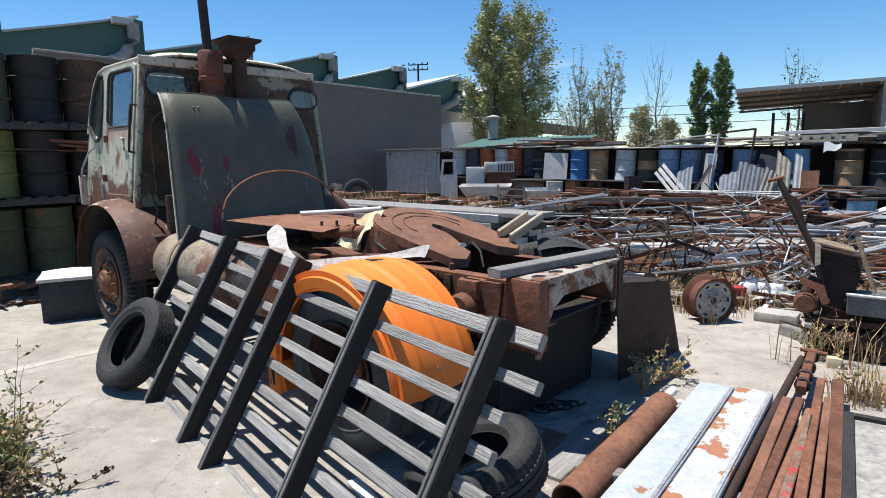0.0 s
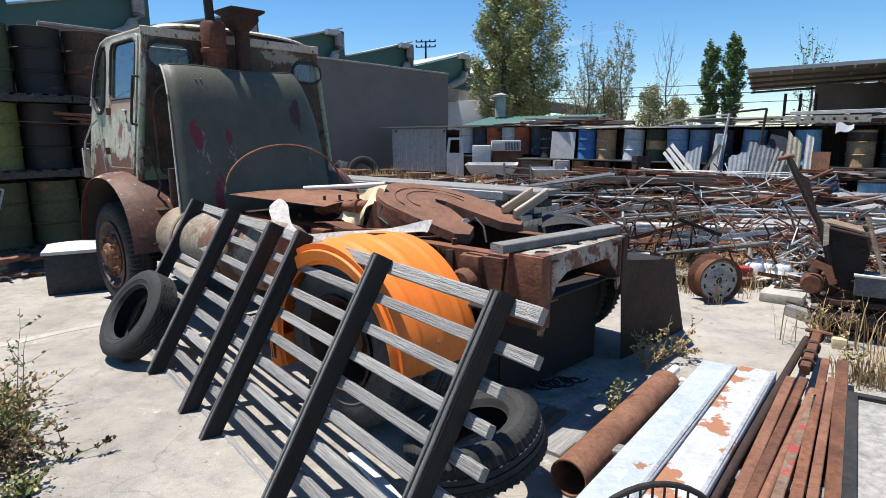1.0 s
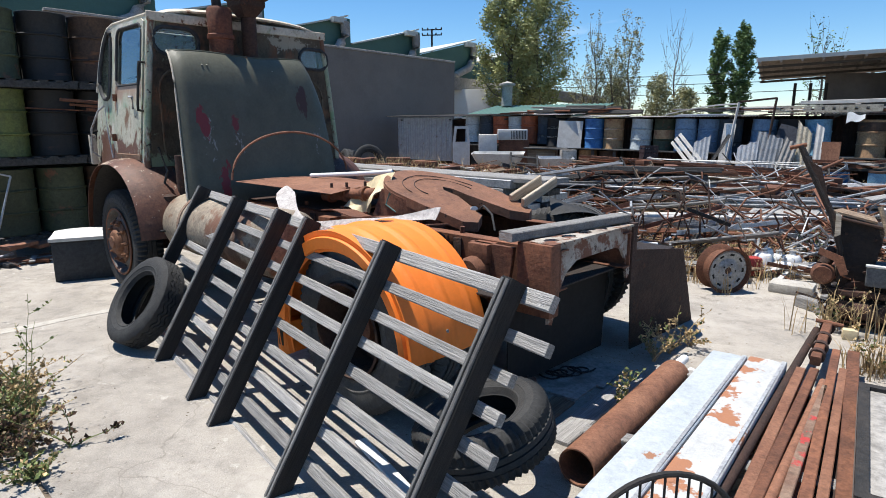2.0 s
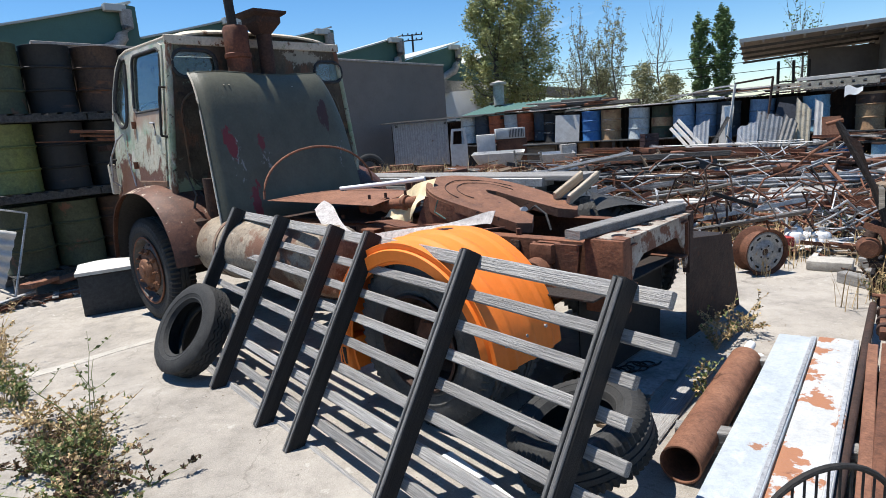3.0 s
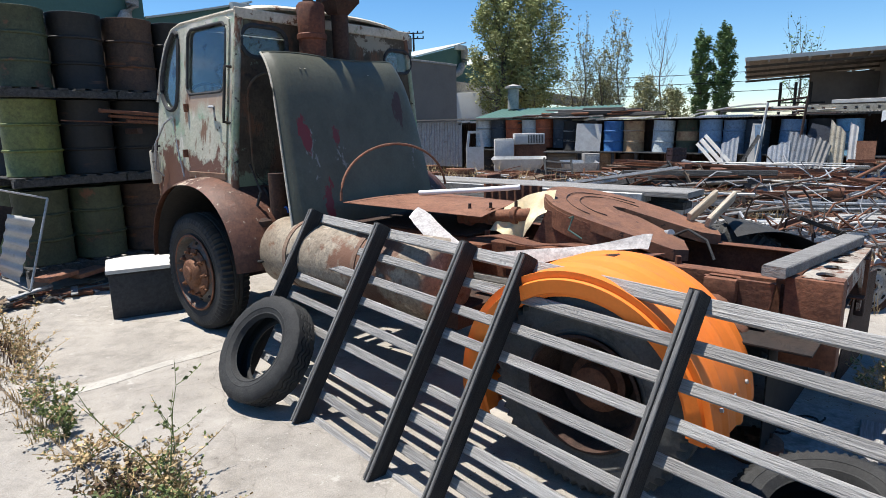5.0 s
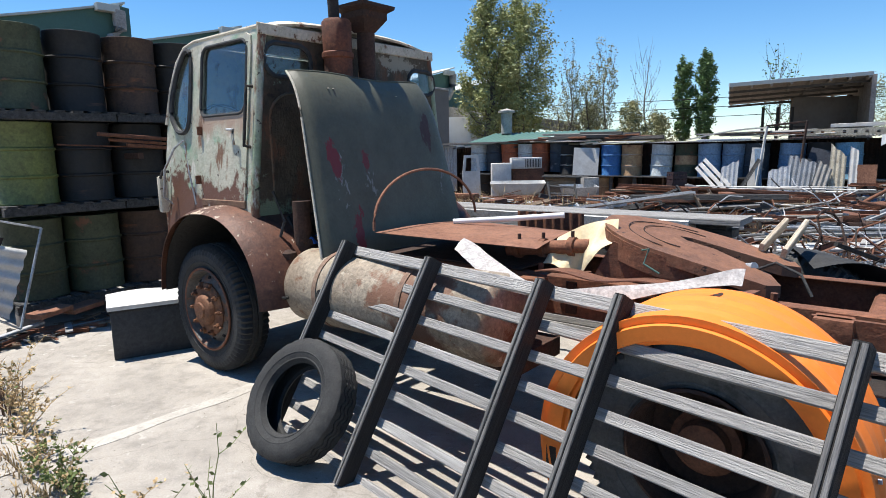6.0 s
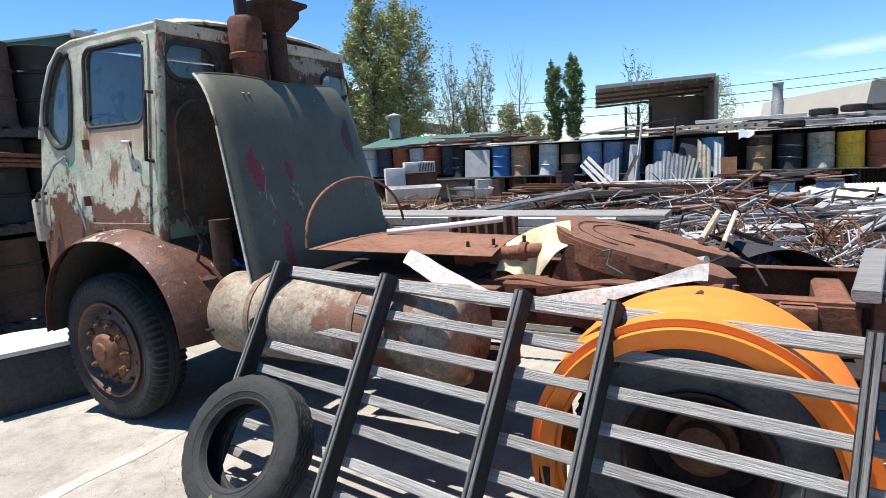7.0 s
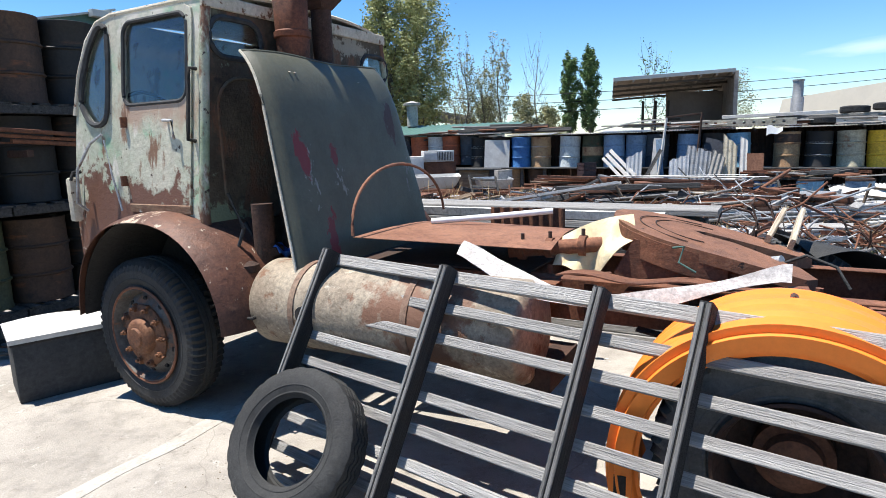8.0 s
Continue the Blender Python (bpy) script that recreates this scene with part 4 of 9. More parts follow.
def roof_at(s, t):
    u = CAB0 - 0.02 + (4.60 - CAB0) * s
    v = CV0 + 0.15 + (CV1 - CV0 - 0.30) * t
    e = min(t, 1 - t)
    z = 2.79 + 0.085 * (1 - (abs(2 * t - 1)) ** 3.2) + 0.05 * math.sin(min(1, s * 1.4) * math.pi) ** 0.6 * min(1, e * 8)
    z -= 0.07 * max(0, s - 0.75) * 4 * 0.6
    return LC(u, v, z)


part("roof", sheet(roof_at, 20, 24, 0.02), "roof", truck, "chalky white cab roof with rust spots")


def front_at(s, t):
    prof = [(4.58, 2.80), (4.74, 2.66), (4.89, 2.44), (4.97, 2.12), (4.995, 1.85), (5.01, 1.45), (5.01, 1.12), (4.99, 1.00)]
    k = min(len(prof) - 2, int(t * (len(prof) - 1)))
    f = t * (len(prof) - 1) - k
    u = prof[k][0] + (prof[k + 1][0] - prof[k][0]) * f
    z = prof[k][1] + (prof[k + 1][1] - prof[k][1]) * f
    e = abs(2 * s - 1)
    inset = 0.012 + 0.105 * max(0.0, z - 1.45)
    return LC(u - 0.10 * e ** 6, CV0 + inset + (CV1 - CV0 - 2 * inset) * s, z)


part("front_panel", sheet(front_at, 20, 21, 0.02), "cab", truck, "faded green front panel")
part("cab_floor", box(3.40, 4.85, -2.30, -0.24, 1.36, 1.40, 0.005), "grime", truck)
part("engine_cover", box(3.45, 4.6, -1.62, -0.90, 1.40, 1.90, 0.06), "grime", truck, "dark engine cover between the seats")
for v in (0.32, 1.72):
    part("seat", box(3.47, 3.95, -v - 0.46, -v, 1.40, 1.78, 0.05), "leather", truck, "cracked brown vinyl seat")
    part("seat_back", box(3.37, 3.49, -v - 0.46, -v, 1.76, 2.20, 0.05), "leather", truck, "cracked brown vinyl seat back")
part("steering_wheel", tube([LC(4.42 + 0.07 * math.sin(a), 0.45 + 0.22 * math.cos(a), 2.1 + 0.2 * math.sin(a)) for a in [i * math.pi / 12 for i in range(25)]], 0.014), "dark", truck, "thin black steering wheel")
# side trim below the door
part("sill", beam(LC(3.38, CV0 - 0.004, 1.47), LC(4.05, CV0 - 0.004, 1.47), 0.02, 0.06), "cab_low", truck, "rusted sill under the door")
part("mirror_arm", tube([LC(4.30, CV0 - 0.01, 1.98), LC(4.42, CV0 - 0.05, 1.92), LC(4.60, CV0 - 0.09, 1.74), LC(4.68, CV0 - 0.09, 1.5), LC(4.70, CV0 - 0.02, 1.44)], 0.010), "galv", truck, "bent grey mirror arm")
part("mirror_stay", tube([LC(4.28, CV0 - 0.012, 1.94), LC(4.2, CV0 - 0.03, 1.72), LC(4.12, CV0 - 0.03, 1.45)], 0.007), "galv", truck)
part("side_lamp", box(4.60, 4.66, -0.12, -0.05, 1.28, 1.60, 0.018), "roof", truck, "dull metal marker lamp")
part("lamp_bracket", tube([LC(4.80, CV0, 1.72), LC(4.81, CV0 - 0.05, 1.72), LC(4.82, CV0 - 0.07, 1.66)], 0.012), "dark", truck)


# front mudguards
def fender(v0, v1, lab):
    def f(s, t):
        a = radians(2 + 174 * s)
        w = v0 + (v1 - v0) * t
        drop = 0.05 * (1 - t) ** 8
        swept = 0.03 * min(1.0, t / 0.4) * max(0.0, -math.cos(a)) ** 1.5
        c, h = math.cos(a), math.sin(a)
        return L(3.68 + (0.78 - drop) * math.copysign(abs(c) ** 0.9, c) - swept, w, 0.60 + (0.78 - drop) * h ** 0.9)
    part("mudguard", sheet(f, 44, 10, 0.006), "fender", truck, lab)


fender(-0.11, 0.50, "rust-brown front mudguard with traces of paint")
fender(2.60, 1.99, "rust-brown front mudguard with traces of paint")


def liner(s, t):
    a = radians(2 + 170 * s)
    return L(3.68 + 0.75 * math.cos(a), -0.06 + 0.60 * t, 0.60 + 0.745 * math.sin(a))


# Dark sheets added to close the arch behind the wheel.
part("wheel_arch_liner", sheet(liner, 30, 6, 0.006), "dark", truck, "black wheel arch liner")
part("wheel_arch_wall", plate([(2.94, 0.60)] + [(3.68 + 0.75 * math.cos(radians(176 - 172 * i / 20)), 0.60 + 0.745 * math.sin(radians(176 - 172 * i / 20))) for i in range(21)] + [(4.42, 0.60)], [], 0.01, lambda x, y, e: L(x, 0.52 + e, y)), "dark", truck, "black inner wheel arch", smooth=20)
part("bracket_step", tube([L(3.02, 0.10, 0.98), L(2.98, 0.05, 0.82), L(2.98, 0.05, 0.74), L(2.86, 0.05, 0.75), L(2.84, 0.2, 0.76)], 0.011), "dark", truck, "bent step bracket")
part("cab_mount", box(3.0, 3.4, -1.95, -0.66, 0.86, 1.05, 0.02), "dark", truck, "grimy cab mount")
part("engine", box(3.02, 4.6, -1.66, -0.86, 0.55, 1.34, 0.06), "dark", truck, "grimy engine under the cab")
for v in (0.36, 0.62):
    bm = rod(L(3.02, v, 1.0), L(3.02, v, 1.42), 0.07, 14)
    part("brake_cylinder", bm, "rust_dark", truck)

# bonnet panel propped on the back of the cab
def bonnet(s, t):
    v = 0.20 + 1.70 * s
    k = max(0.0, t - 0.66) / 0.34
    u = 2.56 + 0.11 * s + (0.36 - 0.08 * s) * t + 0.09 * k ** 2.4
    z = 0.99 + 1.48 * t - 0.10 * k ** 2.4
    e = max(0.0, s - 0.86) / 0.14
    z -= (0.34 * e * e) * max(0, t - 0.25) / 0.75
    u += 0.04 * e * e * t
    f = max(0.0, 0.05 - s) / 0.05
    u += 0.05 * f * f
    v += 0.12 * t * (1 - s)
    u -= 0.03 * math.sin(s * math.pi) * (0.4 + 0.6 * t)
    return L(u, v, z + 0.012 * math.sin(s * 9) * t)


hood = thing("bonnet", "dark olive bonnet panel with red oxide flakes behind the cab", "bonnet", TRUCK)
part("panel", sheet(bonnet, 44, 40, 0.005), "hood", hood)
part("edge_lip", tube([bonnet(0, i / 20) + Vector((-0.004, 0.004, 0)) for i in range(21)], 0.009, 6), "roof", hood, "pale chipped edge lip")
part("top_lip", tube([bonnet(i / 24, 1.0) for i in range(25)], 0.008, 6), "hood", hood)
for q in (0.16, 0.19, 0.62):
    part("rivet", lathe([(0, 0.006), (0.007, 0.004), (0.009, 0.0)], 8), "roof", hood, at=Matrix.Translation(bonnet(q, 0.86) + Vector((-0.004, 0, 0.003))))

# air cleaner and exhaust behind the cab
part("air_cleaner", lathe([(0.0, 2.30), (0.115, 2.30), (0.115, 2.62), (0.128, 2.63), (0.128, 2.665), (0.115, 2.675), (0.12, 2.90), (0.10, 2.925), (0.0, 2.925)], 24), "canister", truck, "rusty air cleaner canister", at=Matrix.Translation(L(3.15, 0.90, -0.10)))
part("exhaust_pipe", rod((0, 0, 2.90), (-0.02, 0.05, 3.75), 0.045, 14), "dark", truck, "black exhaust stack", at=Matrix.Translation(L(3.15, 0.88, -0.10)))
part("intake_pipe", rod((0, 0, 2.2), (0, 0, 2.88), 0.075, 16), "rust_dark", truck, "dark intake pipe", at=Matrix.Translation(L(3.13, 1.20, -0.09)))
part("intake_cap", lathe([(0.0, 2.84), (0.09, 2.84), (0.15, 2.90), (0.19, 2.94), (0.19, 2.99), (0.255, 3.02), (0.26, 3.045), (0.0, 3.08)], 4), "rust_dark", truck, "rusty square rain cap", at=Matrix.Translation(L(3.12, 1.18, -0.08)) @ pose(0, 0, 0, 0, 0, 45), smooth=20)

# frame rails
for v, d in ((0.92, 1), (1.78, -1)):
    bm = beam(F(-0.9, v, 0.87), F(4.9, v, 0.87), 0.012, 0.24)
    for z in (0.754, 0.986):
        beam(F(-0.9, v + d * 0.04, z), F(4.9, v + d * 0.04, z), 0.085, 0.010, bm=bm)
    rail = part("frame_rail", bm, "rust", truck, "rusty channel-section frame rail")
    for k in range(9):
        u = -0.7 + 0.55 * k
        part("rivet_plate", box(u, u + 0.07, -(v - 0.108) if d < 0 else -(v - 0.126), -(v - 0.114) if d < 0 else -(v - 0.142), 0.77, 0.97, 0.003), "rust_dark", rail)
for u in (-0.55, 0.55, 1.5, 2.4):
    part("cross_member", beam(F(u, 0.93, 0.86), F(u, 1.77, 0.86), 0.16, 0.16, bev=0.02), "rust", truck, "rusty cross member")
endloop = [(0.86, 1.02), (1.98, 1.02), (1.98, 0.70), (1.93, 0.66), (1.89, 0.80), (1.82, 0.88), (1.72, 0.905), (1.18, 0.90), (1.05, 0.84), (0.98, 0.74), (0.93, 0.62), (0.90, 0.55), (0.86, 0.56)]
part("end_beam", plate(endloop, [], 0.02, lambda x, y, e: F(-0.86 - e, 0.844 + (x - 0.86) * 0.887, y)), "flaked_white", truck, "arched end beam, white paint flaking to rust", smooth=30)
holes_ = [[(-0.805 + 0.042 * math.cos(a), 0.99 + 0.215 * i + 0.06 * math.sin(a)) for a in [k * math.pi / 7 for k in range(14)]] for i in range(5)]
part("end_plate", plate([(-0.895, 0.86), (-0.72, 0.86), (-0.72, 1.98), (-0.895, 1.98)], holes_, 0.012, lambda x, y, e: F(x, 0.844 + (y - 0.86) * 0.887, 1.034 - e)), "flaked_white", truck, "chipped white top plate with a row of holes", smooth=30)
part("end_post", beam(F(-0.87, 1.86, 0.62), F(-0.87, 1.86, 1.04), 0.07, 0.05), "rust_dark", truck, "dark rusted end post")
# Added tray and black sheet: they make the shade under the tail.
part("tail_tray", box(-0.84, 0.50, -2.55, -0.46, 0.735, 0.747, 0.003), "machine_black", truck, "black tray added to shade the ground under the tail")
part("mud_flap", plate([(0.80, 0.10), (1.96, 0.06), (2.0, 0.74), (0.80, 0.74)], [], 0.008, lambda x, y, e: F(-0.62 - e, x, y)), "hole", truck, "black sheet added for the shade under the tail")
part("rail_end", box(-0.90, -0.66, -0.80, -0.70, 0.60, 1.03, 0.012), "rust", truck, "rust-red plated rail end")
part("timber_bearer", beam(F(-0.62, 0.76, 1.06), F(-0.80, 1.86, 1.07), 0.11, 0.055, bev=0.006), "timber", truck, "weathered grey timber bearer")
part("axle", rod(F(0.06, 0.3, 0.515), F(0.06, 1.95, 0.515), 0.085, 16), "rust_dark", truck)
part("differential", lathe([(0.0, -0.2), (0.12, -0.19), (0.2, -0.1), (0.21, 0.0), (0.2, 0.1), (0.12, 0.19), (0.0, 0.2)], 20, "y"), "rust_dark", truck, at=Matrix.Translation(F(0.06, 1.25, 0.5)))
for v in (0.78, 1.9):
    for k in range(5):
        n = 0.65 - 0.1 * k
        part("spring_leaf", sheet(lambda s, t, n=n, k=k, v=v: F(0.06 - n + 2 * n * s, v + 0.07 * t, 0.72 + 0.06 * (2 * s - 1) ** 2 - 0.014 * k), 8, 1, 0.011), "rust_dark", truck)
part("front_axle", beam(L(3.85, 0.2, 0.45), L(3.85, 2.3, 0.45), 0.1, 0.1), "rust_dark", truck)

# fuel tank with straps
def tank_body(u0, u1, mat_, lab):
    c = [(0.0, u0), (0.22, u0 + 0.005), (0.262, u0 + 0.03), (0.272, u0 + 0.05), (0.272, u1 - 0.05), (0.262, u1 - 0.03), (0.22, u1 - 0.005), (0.0, u1)]
    return part("fuel_tank", lathe(c, 40, "x"), mat_, truck, lab, at=Matrix.Translation(L(0, 0.34, 0.80)))


tank_a = tank_body(1.13, 2.94, "tank", "long cylindrical fuel tank, white paint flaking to rust")
for u in (2.56, 1.78):
    part("strap", lathe([(0.273, u - 0.02), (0.279, u - 0.02), (0.279, u + 0.02), (0.273, u + 0.02)], 40, "x", True), "strap", tank_a, "rusty strap with traces of red")
part("filler_neck", rod((2.45, 0.25, 0.02), (2.45, 0.30, 0.02), 0.05, 16), "dark", tank_a, "black filler cap")
for u in (1.45, 2.65):
    part("tank_bracket", beam(L(u, 0.34, 0.60), L(u, 0.93, 0.78), 0.06, 0.08), "rust_dark", truck)

# rear mudguards, moulded with raised ribs
def guard(v0, v1, far):
    def f(s, t):
        a = radians(-22 + 200 * s) if not far else radians(10 + 160 * s)
        rib = 0.012 if abs(t - 0.22) < 0.03 or abs(t - 0.5) < 0.03 or abs(t - 0.80) < 0.03 else 0.0
        q = 0.64 + rib + 0.015 * math.sin(math.pi * t)
        return L(0.02 + q * math.cos(a), v0 + (v1 - v0) * t, 0.455 + q * math.sin(a) * 1.02)
    g = part("mudguard", sheet(f, 48, 34, 0.006), "orange", truck, "bright orange moulded mudguard over the rear wheel", smooth=60)

    def lip(s, t):
        a = radians(-22 + 200 * s) if not far else radians(10 + 160 * s)
        q = 0.648 - 0.125 * t
        step = 0.035 if 0.30 < t < 0.85 else 0.0
        return L(0.02 + q * math.cos(a), v0 + (0.0 - step * 0.6 + 0.03 * t) * (1 if v1 > v0 else -1), 0.455 + q * math.sin(a) * 1.02)
    part("rim_flange", sheet(lip, 48, 20, 0.005), "orange", g, smooth=60)
    for a0 in (-24, 172):
        a = radians(a0)
        for k in range(3):
            q = 0.65
            b = a + (0.10 if a0 < 0 else -0.10)
            part("bolt", rod(L(0.02 + q * math.cos(b), v0 + (v1 - v0) * (0.15 + 0.3 * k), 0.455 + q * math.sin(b)), L(0.02 + (q + 0.012) * math.cos(b), v0 + (v1 - v0) * (0.15 + 0.3 * k), 0.455 + (q + 0.012) * math.sin(b)), 0.010, 8), "galv", g)
    return g


g_ = guard(-0.12, 0.48, False)
part("end_block", box(0.555, 0.655, -0.05, 0.13, 0.24, 0.45, 0.012), "orange", g_, "orange moulded end block")
part("end_slot", box(0.58, 0.63, 0.128, 0.134, 0.29, 0.40, 0.002), "dark", g_)
part("guard_bracket", tube([L(0.02, 0.2, 1.12), L(0.02, 0.5, 1.08), L(0.02, 0.80, 0.95)], 0.02), "rust_dark", truck)

# fifth wheel coupling: a horseshoe plate with two horns to the rear
def horseshoe():
    out = []
    for i in range(25):
        a = radians(-90 + 180 * i / 24)
        out.append((0.50 + 0.47 * math.cos(a), 0.47 * math.sin(a)))
    out += [(0.30, 0.47), (-0.05, 0.40), (-0.10, 0.30), (-0.02, 0.16), (0.30, 0.055), (0.46, 0.05), (0.52, 0.0), (0.46, -0.05), (0.30, -0.055), (-0.02, -0.16), (-0.10, -0.30), (-0.05, -0.40), (0.30, -0.47)]
    return out


def fifth_at(x, y, d):
    z = 1.10 + 0.235 * x - d - 0.10 * max(0, 0.25 - x) ** 1.3 - 0.03 * abs(y)
    return F(x, 1.43 + y, z)


fw = part("fifth_wheel", plate(horseshoe(), [], 0.065, fifth_at), "coupling", truck, "thick rusty fifth-wheel coupling plate", smooth=30)
for q, r0, r1 in ((0.25, 80, 280), (0.34, 95, 265)):
    part("grease_groove", tube([fifth_at(0.48 + q * math.cos(radians(180 + r0 + (r1 - r0) * k / 30)), q * math.sin(radians(180 + r0 + (r1 - r0) * k / 30)), 0.001) for k in range(31)], 0.0035, 6), "rust_dark", fw, "dark grease groove")
part("skirt", sheet(lambda s, t: fifth_at(0.50 + 0.475 * math.cos(radians(-115 + 230 * s)), 0.475 * math.sin(radians(-115 + 230 * s)), 0.02 + 0.13 * t), 30, 2, 0.02), "rust", fw, "rolled rusty skirt of the coupling")
for v in (1.05, 1.79):
    part("coupling_stand", plate([(0.10, 0.99), (0.90, 0.99), (0.78, 1.22), (0.30, 1.11)], [], 0.05, lambda x, y, e, v=v: F(x, v + e - 0.025, y)), "rust", truck, "rusty coupling stand")

# trim on the back of the cab
part("rear_gutter", beam(LC(CAB0 - 0.012, 0.16, 2.775), LC(CAB0 - 0.012, 1.98, 2.775), 0.02, 0.085, bev=0.008), "roof", truck, "chalky white rear roof flange")
for k in range(15):
    v = 0.22 + k * 0.122
    part("rivet", lathe([(0.0, -0.006), (0.004, -0.005), (0.007, -0.002), (0.007, 0.0)], 8, "x"), "roof", truck, at=Matrix.Translation(LC(CAB0 - 0.024, v, 2.775)))
press = rounded(0.22, 0.78, 1.35, 2.32, 0.2)
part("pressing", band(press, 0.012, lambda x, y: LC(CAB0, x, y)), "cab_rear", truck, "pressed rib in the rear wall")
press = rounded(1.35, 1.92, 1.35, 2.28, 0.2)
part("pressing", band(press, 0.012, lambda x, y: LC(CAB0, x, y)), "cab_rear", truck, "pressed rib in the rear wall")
for v, z0, z1, r in ((0.18, 1.05, 1.5, 0.012), (0.30, 0.95, 1.3, 0.016), (0.5, 0.9, 1.25, 0.010), (0.72, 1.0, 1.6, 0.014)):
    part("hose", tube([L(3.12, v, z0), L(3.05, v + 0.04, (z0 + z1) / 2), L(3.13, v + 0.01, z1)], r), "grime", truck, "perished black hose")
for v, z, s in ((0.20, 1.02, 0.09), (0.40, 1.10, 0.11), (0.62, 1.05, 0.10), (0.33, 0.92, 0.10)):
    part("valve_body", lathe([(0, -s), (s * 0.6, -s * 0.9), (s * 0.6, -s * 0.3), (s * 0.8, -s * 0.2), (s * 0.8, s * 0.3), (s * 0.4, s * 0.5), (0, s * 0.6)], 14), "rust_dark", truck, at=Matrix.Translation(L(3.02, v, z)))

# ---- things lying on the truck's frame ----
def bent_sheet(f, ns, nt, thick, material, name, label, cat, group=""):
    ob = solo(name, sheet(f, ns, nt, thick), material, label, cat, TRUCK, group)
    return ob


def red_sheet(s, t):
    u = 2.48 - 1.28 * s
    v0 = 0.60 + 0.14 * s
    v1 = 1.55 + 0.30 * (1 - s)
    return L(u + 0.10 * t * s, v0 + (v1 - v0) * t, 1.19 + 0.03 * math.sin(3 * t) - 0.03 * s - 0.05 * t * (1 - s))


bent_sheet(red_sheet, 14, 10, 0.004, "rust_light", "steel_sheet", "flat rust-red steel sheet lying on the frame", "sheet")


def torn(s, t):
    """A long white sheet sagging over the frame rail and kicking up at its end."""
    u = 1.70 - 1.68 * s
    mid = 0.60 - 0.36 * math.sin(math.pi * min(1, s * 1.02)) ** 1.3 + 0.14 * s
    w = 0.07 + 0.13 * max(0.0, 1 - s / 0.5) * min(1.0, 0.3 + s * 9) + 0.01 * math.sin(s * 11)
    z = 1.17 - 0.14 * math.sin(math.pi * min(1, s * 1.02)) ** 1.1 - 0.05 * s
    return L(u, mid + (t - 0.5) * w * 0.95, z + (t - 0.5) * 0.06 + 0.01 * math.sin(s * 17 + t * 3))


bent_sheet(torn, 40, 8, 0.004, "weathered_sheet", "plastic_sheet", "torn white plastic sheet sagging over the frame rail", "sheet")


def crumple(s, t):
    """A stiff plastic sheet hanging from the coupling in a few broad folds."""
    u = 0.82 + 0.42 * s - 0.05 * t * (1 - s)
    top = 1.335 - 0.15 * s + 0.03 * math.sin(s * 3.1)
    low = 1.20 - 0.17 * min(1.0, s * 2.4) + 0.02 * math.sin(s * 9)
    fold = 0.045 * math.sin(s * 10 + t * 2.2) + 0.02 * math.sin(s * 21 - t * 4)
    return L(u, 1.08 - 0.16 * t + fold * (0.3 + 0.7 * t), top + (low - top) * t + 0.018 * math.sin(t * 7 + s * 6) * t)


bent_sheet(crumple, 44, 34, 0.003, "cloth", "crumpled_sheet", "crumpled yellowed plastic sheet by the coupling", "sheet")
# prop shaft lying on the rail
sh_ = thing("drive_shaft", "rusty drive shaft with clamps lying on the frame", "drive shaft", TRUCK)
part("shaft", rod(L(1.52, 0.90, 1.11), L(0.98, 1.02, 1.16), 0.045, 16), "rust", sh_)
for q in (0.15, 0.45, 0.8):
    p = L(1.52, 0.90, 1.11).lerp(L(0.98, 1.02, 1.16), q)
    part("clamp", rod(p - Vector((0.02, 0, 0)), p + Vector((0.02, 0, 0)), 0.062, 14), "rust", sh_)
    part("clamp_bolt", rod(p + Vector((0, 0, 0.05)), p + Vector((0, 0, 0.10)), 0.012, 8), "rust_dark", sh_)
# hoop of thin rusted strip
arc = []
for i in range(25):
    a = math.pi * (0.02 + 0.95 * i / 24)
    arc.append(L(2.44 + 0.04 * math.sin(a) + 0.10 * (i / 24), 1.24 - 0.69 * math.cos(a), 1.17 + 0.46 * math.sin(a) ** 0.9))
solo("steel_hoop", tube(arc, 0.011, 8), "rust_light", "thin rusty hoop standing on the frame", "hoop", TRUCK)
solo("plastic_pipe", tube([L(2.30, 1.30, 1.21), L(1.85, 1.50, 1.24), L(1.50, 1.66, 1.27)], 0.022, 10), "plastic_white", "short white plastic pipe on the frame", "pipe", TRUCK)
# spring brackets and air fittings at the rear
for u, v, z, r in ((-0.35, 0.80, 0.80, 0.10), (-0.20, 0.85, 0.74, 0.07), (-0.48, 0.78, 0.72, 0.06)):
    part("spring_hanger", lathe([(0, -0.07), (r * 0.8, -0.065), (r, -0.03), (r, 0.03), (r * 0.8, 0.065), (0, 0.07)], 14, "y"), "rust", truck, at=Matrix.Translation(F(u, v, z)))
part("hanger_plate", plate([(-0.62, 0.98), (-0.28, 0.98), (-0.30, 0.72), (-0.44, 0.60), (-0.58, 0.70)], [], 0.03, lambda x, y, e: F(x, 0.84 + e, y)), "rust", truck, "rusty spring hanger plate")
for u in (-0.45, 0.25, 0.62, 1.15):
    part("frame_bracket", box(u, u + 0.16, -0.80, -0.68, 0.86, 0.98, 0.012), "rust", truck, "rusty frame bracket")
for u, v, h in ((0.9, 0.96, 0.05), (1.25, 1.0, 0.06), (0.3, 0.97, 0.05), (1.75, 0.99, 0.06), (-0.1, 0.97, 0.05), (0.75, 1.2, 0.08), (1.4, 1.4, 0.08)):
    part("bolt", rod(F(u, v, 0.985), F(u, v, 0.985 + h), 0.018, 6), "rust", truck)
